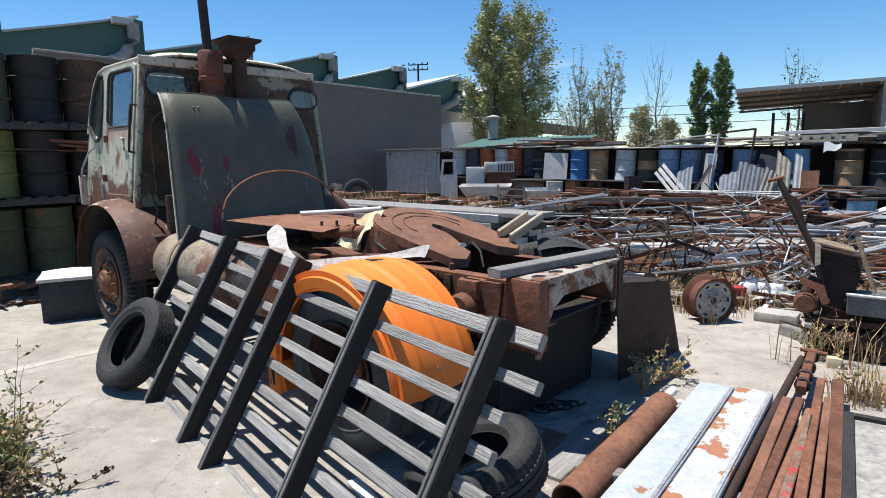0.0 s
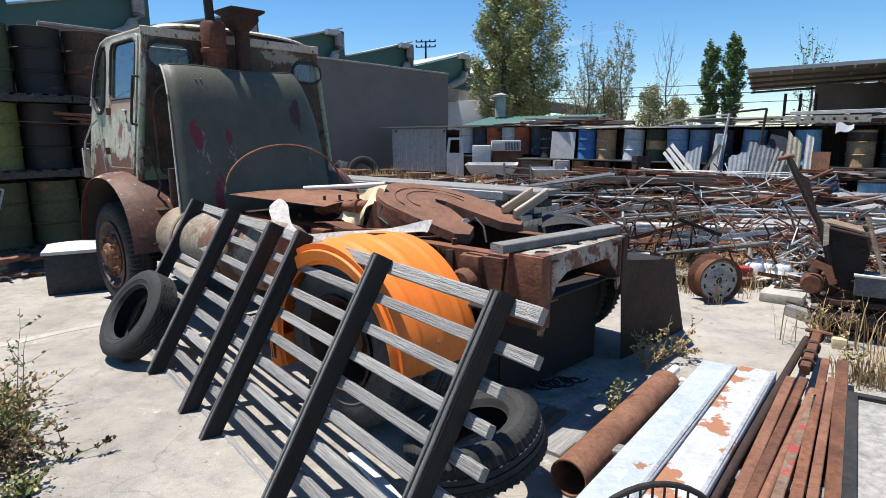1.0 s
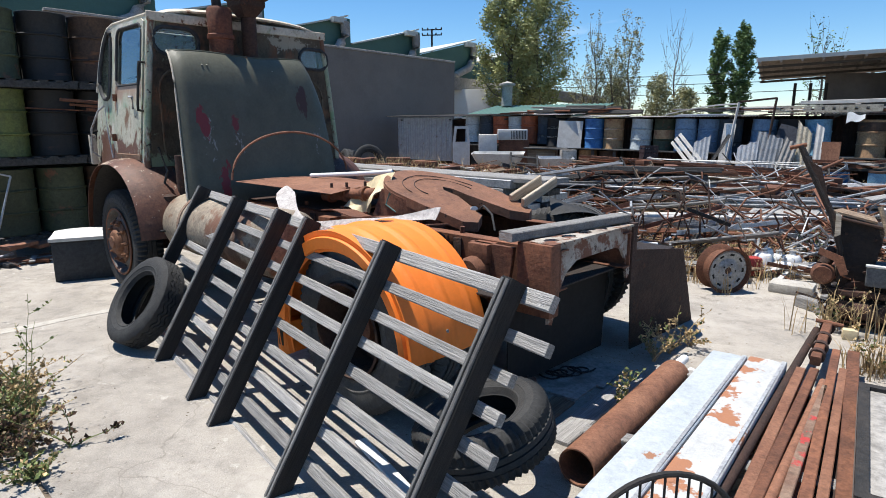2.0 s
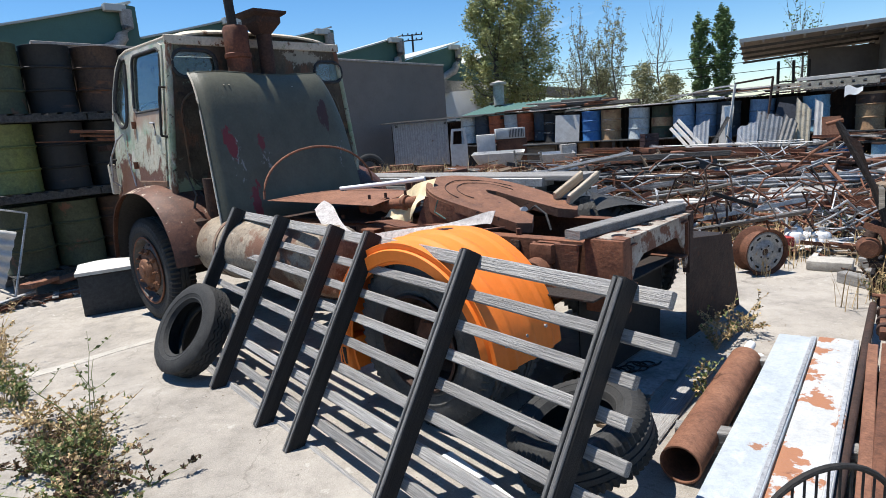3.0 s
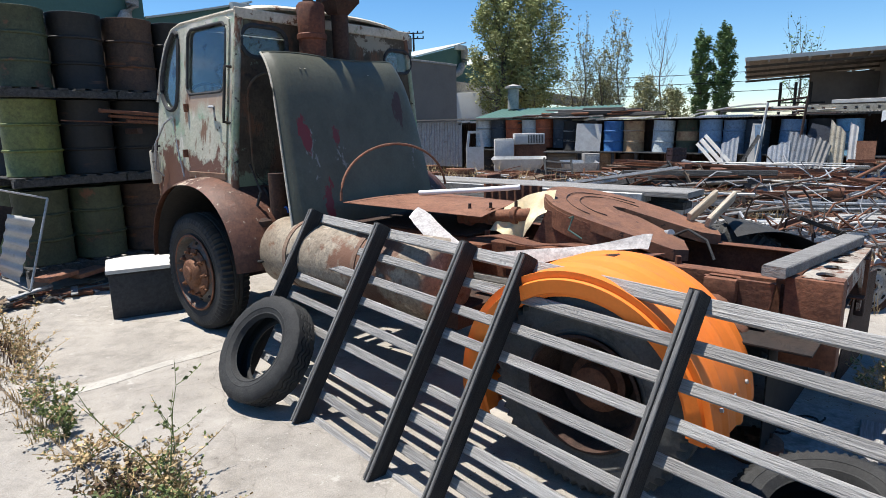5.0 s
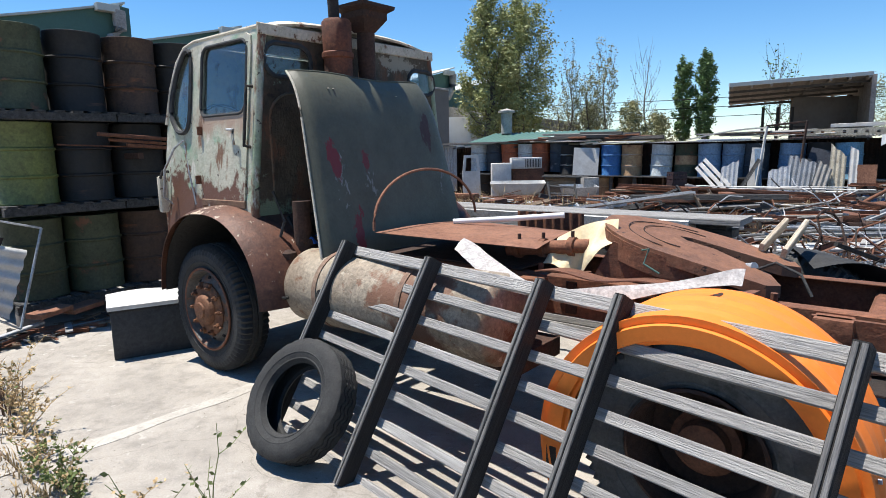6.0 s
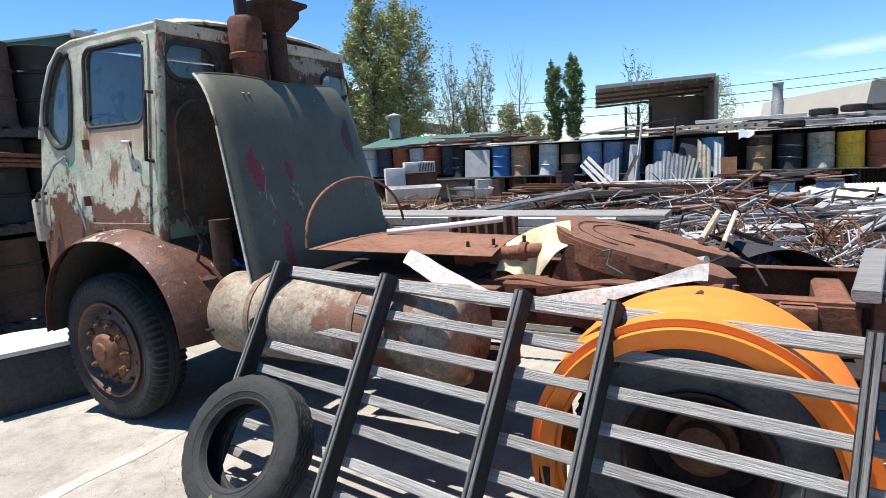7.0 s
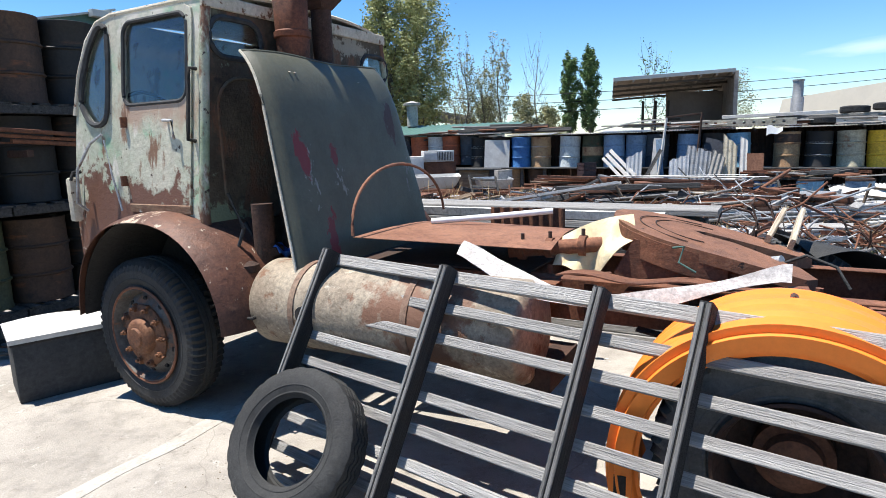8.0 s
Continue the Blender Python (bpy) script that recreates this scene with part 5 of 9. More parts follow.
part("air_line", tube([F(0.10, 1.30, 1.06), F(-0.05, 1.25, 1.14), F(-0.18, 1.18, 1.10), F(-0.24, 1.14, 1.00)], 0.008), "rubber", truck, "dark air line")
part("air_coupling", rod(F(0.16, 1.34, 1.07), F(0.06, 1.28, 1.10), 0.028, 10), "galv", truck, "grey air coupling")
part("green_hose", tube([F(0.56, 0.92, 1.20), F(0.50, 0.86, 1.22), F(0.52, 0.84, 1.14), F(0.44, 0.86, 1.09)], 0.006), "clad_green", truck, "thin green hose")
part("battery_tray", box(1.05, 1.60, -0.78, -0.30, 0.50, 0.62, 0.01), "rust_dark", truck)
part("rail_ledge", sheet(lambda s, t: F(1.12 - 1.17 * s, 0.70 + 0.2 * t, 1.06 + 0.015 * math.sin(s * 14) - 0.02 * t), 24, 3, 0.008), "rust", truck, "buckled rusty rail flange")
# deck of plates across the middle of the frame
part("deck_plate", box(1.35, 2.6, -1.66, -0.78, 1.0, 1.012, 0.003), "rust_dark", truck, "dark rusty deck plate")

# timber and sheet stack beyond the truck
stk = thing("timber_stack", "stack of long grey timbers and sheets beyond the truck", "timber stack", TRUCK)
r_ = random.Random(5)
z = 0.0
while z < 1.10:
    h = r_.choice((0.05, 0.07, 0.09))
    for v in (2.78, 3.02, 3.26):
        u0 = 0.60 + r_.uniform(-0.1, 0.4)
        part("board", beam(L(u0, v + r_.uniform(-0.03, 0.03), z + h / 2), L(u0 + r_.uniform(3.4, 4.3), v, z + h / 2), 0.22, h * 0.92, bev=0.005), r_.choice(("timber", "timber", "timber_dark", "alu")), stk)
    z += h
part("top_board", beam(L(0.50, 2.92, 1.155), L(4.6, 2.92, 1.15), 0.42, 0.05, bev=0.006), "timber", stk, "wide weathered top board")
solo("ribbed_crate", corrugated(0.62, 0.24, 0.08, 0.03, thick=0.006), "rust", "ribbed rusty steel box side", "steel box", TRUCK @ Matrix.Translation(L(1.85, 2.05, 1.0)) @ pose(0, 0, 0, 0, 0, 5))
for k, (a, b) in enumerate((((0.245, 5.16, 1.12), (0.475, 5.35, 1.26)), ((0.34, 5.07, 1.10), (0.595, 5.34, 1.25)))):
    flat = (Vector(b) - Vector(a))
    solo("pale_board", beam((0, 0, 0), (flat.length, 0, 0), 0.03, 0.09), "pale_wood", "sun-bleached board lying on the frame end", "board", basis(Vector(a), flat, (0, 0, 1), (0.2, -0.3, 1)), "pale boards on the frame")
solo("blue_tarp", sheet(lambda s, t: Vector((0.56 + 0.66 * s, 5.13 + 0.52 * t, 1.0 + 0.10 * math.sin(3 * s + 2 * t) - 0.15 * s)), 14, 10, 0.004), "rubber", "dark sheet rubber draped over the far wheel", "rubber sheet")
solo("blue_rag", sheet(lambda s, t: L(2.90 + 0.12 * s, 0.36 + 0.16 * t, 1.10 + 0.05 * math.sin(6 * s) * math.cos(5 * t)), 8, 8, 0.004), "bluebag", "bright blue plastic bag behind the cab", "bag", TRUCK)

# ---- drums ----
def dented(bm, dent):
    for v in bm.verts:
        a = math.atan2(v.co.y, v.co.x)
        k = 1 + 0.012 * math.sin(2 * a + dent) * math.sin(v.co.z * 3.2) + (0.02 * math.sin(a * 3 + dent * 2) * math.sin(v.co.z * 5) if dent % 3 == 1 else 0)
        v.co.x *= k
        v.co.y *= k
    return bm


DRUM_R, DRUM_H = 0.29, 0.86


def drum_meshes(material, dent):
    """A drum's body, its two rolling hoops and its lid, to be shared."""
    R, H = DRUM_R, DRUM_H
    body = [(0.0, 0.012), (R - 0.02, 0.012), (R - 0.012, 0.0), (R, 0.004), (R, 0.02), (R - 0.006, 0.03), (R - 0.006, 0.29), (R - 0.006, 0.58), (R - 0.006, H - 0.03), (R, H - 0.02), (R, H - 0.004), (R - 0.012, H), (R - 0.02, H - 0.014), (R - 0.03, H - 0.016)]
    out = [mesh_of("oil_drum", dented(lathe(body, 28), dent), material, 35)]
    for z in (0.289, 0.579):
        ring = [(R - 0.008, z - 0.02), (R + 0.012, z - 0.007), (R + 0.012, z + 0.007), (R - 0.008, z + 0.02)]
        out.append(mesh_of("hoop", dented(lathe(ring, 28), dent), material, 35))
    bm = lathe([(0.0, H - 0.014), (R - 0.05, H - 0.014), (R - 0.045, H - 0.010), (R - 0.03, H - 0.015)], 24)
    rod((R * 0.6, 0, H - 0.014), (R * 0.6, 0, H - 0.002), 0.03, 10, bm)
    out.append(mesh_of("lid", bm, material, 35))
    return out


DRUMS = {}


def drum(material, place, label, group, turn=0.0, tilt=(0, 0), dent=0, scale=1.0):
    key = (material, dent)
    if key not in DRUMS:
        DRUMS[key] = drum_meshes(material, dent)
    ob = new("oil_drum", DRUMS[key][0])
    ob.matrix_basis = Matrix.Translation(place) @ pose(0, 0, 0, tilt[0], tilt[1], turn) @ Matrix.Scale(scale, 4)
    for nm, me in zip(("hoop", "hoop", "lid"), DRUMS[key][1:]):
        new(nm, me).parent = ob
    return tagged(ob, label, "drum", group)


WORD = {"paint_blue": "blue", "paint_sky": "faded blue", "paint_pale": "pale grey", "paint_tan": "rusting tan", "paint_red": "rusty red", "paint_yellow": "yellow", "paint_olive": "olive green", "paint_lime": "lime green", "paint_black": "black", "paint_brown": "rust-blistered brown", "paint_slate": "slate blue", "paint_skylight": "light blue", "paint_beige": "faded beige"}

# stacked drums on pallets ahead of the truck, three tiers high
STACK_U = 6.90


def pallet_deck(v0, v1, z, u0=STACK_U - 0.36, u1=STACK_U + 0.95):
    p = thing("pallet_deck", "grey timber pallet between tiers of drums", "pallet", TRUCK, "pallets in the drum stack")
    for u in (u0 + 0.05, (u0 + u1) / 2, u1 - 0.05):
        part("bearer", beam(L(u, v0, z + 0.05), L(u, v1, z + 0.05), 0.09, 0.085), "timber_dark", p)
    n = int((v1 - v0) / 0.16)
    for i in range(n):
        v = v0 + 0.07 + i * (v1 - v0 - 0.1) / max(1, n - 1)
        part("deck_board", beam(L(u0, v, z + 0.103), L(u1, v, z + 0.103), 0.10, 0.02, bev=0.003), "timber_dark", p)


TIERS = (0.28, 1.30, 2.28)
cols = [-0.30 + 0.595 * i for i in range(8)]
# The dark paints here also carry the shade on the stack's front.
front = [["paint_olive", "paint_olive", "paint_brown", "paint_black", "paint_black", "paint_olive", "paint_black", "paint_olive"],
         ["paint_lime", "paint_black", "paint_black", "paint_black", "paint_olive", "paint_black", "paint_black", "paint_black"],
         ["paint_olive", "paint_black", "paint_brown", "paint_black", "paint_black", "paint_olive", "paint_black", "paint_olive"]]
flank = [["paint_lime", "paint_lime", "paint_tan", "paint_pale", "paint_olive", "paint_sky"],
         ["paint_tan", "paint_red", "paint_pale", "paint_pale", "paint_tan", "paint_pale"],
         ["paint_slate", "paint_slate", "paint_black", "paint_slate", "paint_olive", "paint_sky"]]
STACK = "drums in the stack ahead of the truck"
for k, z in enumerate(TIERS):
    for i in range(4):
        pallet_deck(-0.62 + 1.19 * i, 0.55 + 1.19 * i, z - 0.115)
    for j in range(1, 4):
        pallet_deck(-0.62, 0.55, z - 0.115, STACK_U - 0.36 + 1.34 * j, STACK_U + 0.95 + 1.34 * j)
    for i, v in enumerate(cols):
        m_ = front[k][i]
        drum(m_, TRUCK @ L(STACK_U + rnd.uniform(-0.02, 0.02), v + rnd.uniform(-0.01, 0.01), z), f"{WORD[m_]} steel oil drum on a stacked pallet", STACK, rnd.uniform(0, 360), dent=i % 4)
        m_ = front[k][(i * 3 + 1) % 8]
        drum(m_, TRUCK @ L(STACK_U + 0.61, v, z), f"{WORD[m_]} steel oil drum on a stacked pallet", STACK, rnd.uniform(0, 360), dent=i % 4)
    for j, m_ in enumerate(flank[k]):
        drum(m_, TRUCK @ L(STACK_U + 1.28 + 0.63 * j + (0.05 if j % 2 else 0), cols[0] + rnd.uniform(-0.02, 0.02), z), f"{WORD[m_]} steel oil drum on the sunlit side of the stack", STACK, rnd.uniform(0, 360), dent=j % 4)
footing = thing("stack_footing", "concrete block footings under the drum stack", "footing", TRUCK)
for u in [STACK_U - 0.25, STACK_U + 0.85] + [STACK_U + 0.85 + 1.1 * j for j in (1, 2, 3)]:
    for v in (-0.5, 0.4, 1.2, 2.0, 2.8, 3.6):
        if u > 7.9 and v > 0.5:
            continue
        part("block", _box(u - 0.1, u + 0.1, -v - 0.1, -v + 0.1, -0.01, TIERS[0] - 0.113, 0.01, None), "wall", footing)
# long rusty bars lying across the drum stack
for k, (u0, v0, z0, u1, v1, z1, w) in enumerate(((6.40, 0.28, 2.03, 6.5, 3.0, 1.85, 0.05), (6.44, 0.40, 1.97, 6.5, 2.9, 1.80, 0.04), (6.46, 0.60, 1.91, 6.5, 2.8, 1.76, 0.05), (6.48, -0.1, 1.92, 6.5, 2.0, 1.84, 0.02))):
    flat_a, flat_b = TRUCK @ L(u0, v0, z0), TRUCK @ L(u1, v1, z1)
    solo("steel_bar", beam((0, 0, 0), ((flat_b - flat_a).length, 0, 0), w, w * 0.8), "rust", "long rusty steel bar racked across the drums", "bar", basis(flat_a, flat_b - flat_a, (0, 0, 1), (0, 0, 1)), "bars racked on the drums")
for v in (0.7, 2.3):
    solo("rack_arm", beam(L(6.36, v, 1.83 - 0.06 * v), L(6.95, v, 1.83 - 0.06 * v), 0.06, 0.07), "rust_dark", "rusty steel arm holding the racked bars", "bracket", TRUCK)

# white-lidded box by the front wheel
def build_box():
    o = thing("chest", "dark grey steel chest with bent white lid by the wheel", "chest", Matrix.Translation((-4.76, 6.13, 0)) @ pose(0, 0, 0, 0, 0, 34))
    body = _box(0.0, 0.82, 0.0, 0.50, 0.0, 0.44, 0.012, None)
    part("body", body, "grime", o, "dark grey steel body")
    part("lid", sheet(lambda s, t: Vector((-0.02 + 0.86 * s, -0.02 + 0.54 * t, 0.485 + 0.02 * math.sin(s * 5) * t + 0.03 * max(0, t - 0.6))), 12, 8, 0.035), "weathered_white", o, "bent white lid")
    part("lid_edge", _box(-0.012, 0.832, -0.012, 0.0, 0.43, 0.46, 0.004, None), "dark", o)


build_box()

# ---- things on the ground near the camera's first place ----


def flat_bar(a, b, w, h, material, name, label, cat, group="", bev=0.006):
    a, b = Vector(a), Vector(b)
    d = b - a
    ob = solo(name, beam((0, 0, 0), (d.length, 0, 0), w, h, (0, 0, 1), bev), material, label, cat, basis(a, d, (0, 0, 1), (0, 0, 1)), group)
    return ob


big = thing("steel_pipe", "thick rust-brown steel pipe lying on the concrete", "pipe")
part("wall", pipe_open((0.65, 3.07, 0.098), (1.36, 4.26, 0.105), 0.095, 0.008, 32), "rust_light", big)
for dx, z in ((0.0, 0.13), (0.05, 0.06)):
    solo("plastic_pipe", pipe_open((1.09 + dx, 3.87 - dx, z), (1.47 + dx * 0.8, 4.47 - dx, z), 0.03, 0.004, 16), "plastic_white", "white plastic pipe end poking from a steel pipe", "pipe", group="plastic pipes")


def trough(a, b, w, material, label, z):
    """A long folded sheet-steel panel with turned-down edges and a shallow centre rib."""
    a, b = Vector(a), Vector(b)
    d = (b - a)
    ln = d.length
    prof = [(-w / 2, -0.055), (-w / 2, -0.004), (-w / 2 + 0.012, 0.0), (-w * 0.02 - 0.02, 0.0), (w * 0.02, 0.004), (w / 2 - 0.035, 0.0), (w / 2 - 0.03, 0.010), (w / 2 - 0.004, 0.010), (w / 2, 0.004), (w / 2, -0.055)]

    def f(s, t):
        k = min(len(prof) - 2, int(t * (len(prof) - 1)))
        q = t * (len(prof) - 1) - k
        y = prof[k][0] + (prof[k + 1][0] - prof[k][0]) * q
        h = prof[k][1] + (prof[k + 1][1] - prof[k][1]) * q
        return Vector((s * ln, -y, h + 0.004 * math.sin(s * 7)))
    ob = solo("folded_panel", sheet(f, 16, 27, 0.003), material, label, "panel", basis((a.x, a.y, z), d, (0, 0, 1), (0, 0, 1)), "long steel panels", smooth=30)
    part("edge_strip", beam((0.02, -w / 2 + 0.017, 0.013), (ln - 0.02, -w / 2 + 0.017, 0.013), 0.018, 0.005, bev=0.001), "galv", ob, "bare grey folded edge")
    return ob


for p in ((1.11, 3.24), (1.65, 4.13)):
    flat_bar((p[0] - 0.4, p[1] + 0.15, 0.07), (p[0] + 1.1, p[1] - 0.35, 0.07), 0.09, 0.14, "timber", "timber_bearer", "grey timber bearer under the steel stock", "timber", "bearers under the steel stock")
trough((0.29, 1.91, 0), (1.74, 4.42, 0), 0.215, "panel", "long white-painted folded steel panel on timber bearers", 0.20)
trough((0.50, 1.83, 0), (1.95, 4.335, 0), 0.215, "panel_rusty", "long white folded steel panel with rust patches", 0.203)
BUNDLE = ((1.25, 2.89, 2.60, 5.16, 0.026, "pipe", "rust_dark"), (1.35, 2.90, 2.14, 4.31, 0.055, "bar", "rust_light"), (1.41, 2.91, 2.22, 4.31, 0.05, "bar", "rust"), (1.47, 2.92, 2.20, 4.14, 0.024, "pipe", "rust_light"),
          (1.53, 2.93, 2.16, 4.05, 0.045, "bar", "strap"), (1.61, 2.94, 2.52, 4.68, 0.05, "bar", "rust"), (1.68, 2.95, 2.40, 4.33, 0.045, "bar", "rust_light"), (1.77, 2.96, 2.62, 4.66, 0.07, "bar", "rust"),
          (1.61, 2.73, 2.34, 4.12, 0.022, "pipe", "rust_dark"), (1.73, 2.82, 2.35, 4.17, 0.03, "bar", "rust_dark"), (1.46, 2.73, 2.13, 3.96, 0.03, "bar", "rust"))
for k, (x0, y0, x1, y1, w, kind, m_) in enumerate(BUNDLE):
    near, tip = Vector((x0, y0, 0)), Vector((x1, y1, 0))
    start = near + (near - tip).normalized() * 1.0
    z = (0.165 if k < 8 else 0.12) + 0.012 * ((k * 3) % 3 - 1)
    if kind == "pipe":
        solo("steel_pipe", rod((start.x, start.y, z), (tip.x, tip.y, z), w, 14), m_, "rusty steel tube in a bundle on the ground", "pipe", group="rusty steel bundle")
    else:
        flat_bar((start.x, start.y, z), (tip.x, tip.y, z), w, 0.045, m_, "steel_bar", "rusty square steel bar in a bundle on the ground", "bar", "rusty steel bundle", 0.004)
o = thing("clamp_fitting", "rusty clamp fitting lashed to the steel bundle", "clamp", basis((2.27, 4.42, 0.18), (0.44, 0.80, 0), (0, 0, 1), (0, 0, 1)), "rusty steel bundle")
part("jaw", beam((0, 0, 0), (0.86, 0, 0.02), 0.06, 0.06), "rust", o)
for x in (0.1, 0.28, 0.5, 0.8):
    part("collar", rod((x, 0, 0), (x + 0.05, 0, 0), 0.05, 12), "rust_dark", o)
part("pin", rod((0.80, -0.10, 0.04), (0.80, 0.08, 0.05), 0.016, 8), "rust", o)

# flat things lying in the shade of the truck's tail
solo("ply_panel", plate([(0.41, 4.16), (0.71, 3.98), (0.86, 4.21), (0.91, 4.19), (1.10, 4.55), (0.94, 4.65), (0.79, 4.80)], [], 0.012, lambda x, y, d: Vector((x, y, 0.016 - d))), "asbestos", "grey weathered ply panel lying on the concrete", "panel", smooth=0)
coil = []
for i in range(90):
    a = i * 0.42
    q = i / 89
    coil.append(Vector((0.52 + 0.30 * q + 0.06 * math.cos(a), 4.29 + 0.16 * q + 0.06 * math.sin(a), 0.03 + 0.012 * math.sin(a * 0.7))))
solo("wire_coil", tube(coil, 0.006, 5), "dark", "tangled coil of black wire on a panel", "wire")
flat_bar((0.57, 3.46, 0.012), (1.16, 4.43, 0.012), 0.15, 0.02, "timber", "timber_plank", "grey weathered plank lying beside the steel pipe", "plank", "planks by the pipe")
flat_bar((0.40, 3.58, 0.012), (0.64, 3.97, 0.012), 0.15, 0.02, "timber_brown", "timber_plank", "brown weathered plank lying beside the steel pipe", "plank", "planks by the pipe")
flat_bar((-0.48, 3.31, 0.014), (-0.06, 2.80, 0.016), 0.07, 0.02, "white", "white_stake", "short white painted stake on the concrete", "stake")
o = thing("brake_drum", "rusty brake drum lying in the shade", "brake drum", Matrix.Translation((0.33, 4.06, 0.0)))
part("shell", lathe([(0.0, 0.0), (0.13, 0.0), (0.14, 0.02), (0.14, 0.09), (0.10, 0.10), (0.05, 0.10), (0.05, 0.13), (0.0, 0.13)], 24), "rust_light", o)
for i in range(5):
    a = i * 1.2566
    part("stud", rod((0.08 * math.cos(a), 0.08 * math.sin(a), 0.09), (0.08 * math.cos(a), 0.08 * math.sin(a), 0.125), 0.01, 6), "rust_dark", o)


def build_case():
    o = thing("window_case", "grey framed metal cabinet with a dull glass front lying flat", "cabinet", basis((1.695, 2.76, 0.0), (0.45, 0.893, 0), (0, 0, 1), (0, 0, 1)))
    part("body", _box(0.0, 1.3, -0.75, 0.0, 0.0, 0.23, 0.008, None), "wall", o, "grey metal body")
    bm = plate(rounded(0, 1.3, -0.75, 0, 0.01), [rounded(0.05, 1.25, -0.70, -0.05, 0.01)], 0.03, lambda x, y, d: Vector((x, y, 0.26 - d)))
    part("frame", bm, "dark", o, "dark metal frame")
    part("pane", _box(0.045, 1.255, -0.705, -0.045, 0.232, 0.238, 0, None), "asbestos", o, "dusty grey panel")


build_case()


def build_grille():
    o = thing("fan_guard", "round rusty wire fan guard standing on edge", "fan guard", Matrix.Translation((0.82, 2.13, 0.0)) @ pose(0, 0, 0, 0, 0, 18))
    R = 0.27
    c = 0.40
    part("stand", rod((0, 0, 0), (0, 0, c - R + 0.01), 0.02, 10), "dark", o)
    part("foot", lathe([(0, 0), (0.16, 0), (0.15, 0.025), (0.02, 0.03)], 20), "dark", o)
    part("rim", tube([Vector((R * math.cos(a), 0, c + R * math.sin(a))) for a in [2 * math.pi * i / 40 for i in range(41)]], 0.010), "dark", o)
    for i in range(-7, 8):
        x = i * 0.04
        h = math.sqrt(max(0.0, R * R - x * x))
        part("wire", rod((x, 0, c - h), (x, 0, c + h), 0.004, 6), "dark", o)


build_grille()

# black steel plate standing against the truck's far rear wheel
def build_plate():
    a, b = Vector((1.18, 4.95, 0)), Vector((1.84, 5.77, 0))
    t0, t1 = Vector((1.10, 4.68, 0.84)), Vector((1.63, 5.40, 0.715))
    bm = sheet(lambda s, t: (a * (1 - s) + b * s) * (1 - t) + (t0 * (1 - s) + t1 * s) * t, 10, 8, 0.008)
    o = solo("steel_plate", bm, "rust_dark", "dark rusty steel plate leaning at the truck's rear", "plate")
    return o


build_plate()


# loose car wheel rim
def build_rim():
    o = thing("wheel_rim", "bare rusty steel car wheel rim on the concrete", "wheel rim", lying((2.40, 6.80, 0.235), (-0.30, 0.95, 0.04)) @ Matrix.Scale(1.14, 4))
    prof = [(0.205, -0.09), (0.212, -0.095), (0.205, -0.085), (0.19, -0.08), (0.185, -0.05), (0.165, -0.03), (0.165, 0.06), (0.19, 0.08), (0.205, 0.09), (0.212, 0.098), (0.2, 0.092), (0.18, 0.075), (0.158, 0.06), (0.158, -0.03), (0.18, -0.055), (0.2, -0.092)]
    part("barrel", lathe(prof, 40, "y", True), "rust", o, "rusty rim barrel")
    part("disc", lathe([(0.186, -0.062), (0.172, -0.072), (0.15, -0.066), (0.12, -0.052), (0.10, -0.056), (0.075, -0.078), (0.045, -0.082), (0.034, -0.074), (0.034, -0.06), (0.10, -0.036), (0.16, -0.046), (0.186, -0.052)], 40, "y"), "steel_grey", o, "grey slotted wheel disc")
    for i in range(9):
        a = 2 * math.pi * i / 9
        part("slot", _box(-0.009, 0.009, -0.004, 0.004, -0.020, 0.020, 0.003, None), "hole", o, at=Matrix.Translation((0.146 * math.cos(a), -0.066, 0.146 * math.sin(a))) @ pose(0, 0, 0, 0, -math.degrees(a), 0))
    for i in range(5):
        a = 2 * math.pi * i / 5
        part("stud_hole", rod((0.062 * math.cos(a), -0.075, 0.062 * math.sin(a)), (0.062 * math.cos(a), -0.083, 0.062 * math.sin(a)), 0.008, 8), "hole", o)


build_rim()

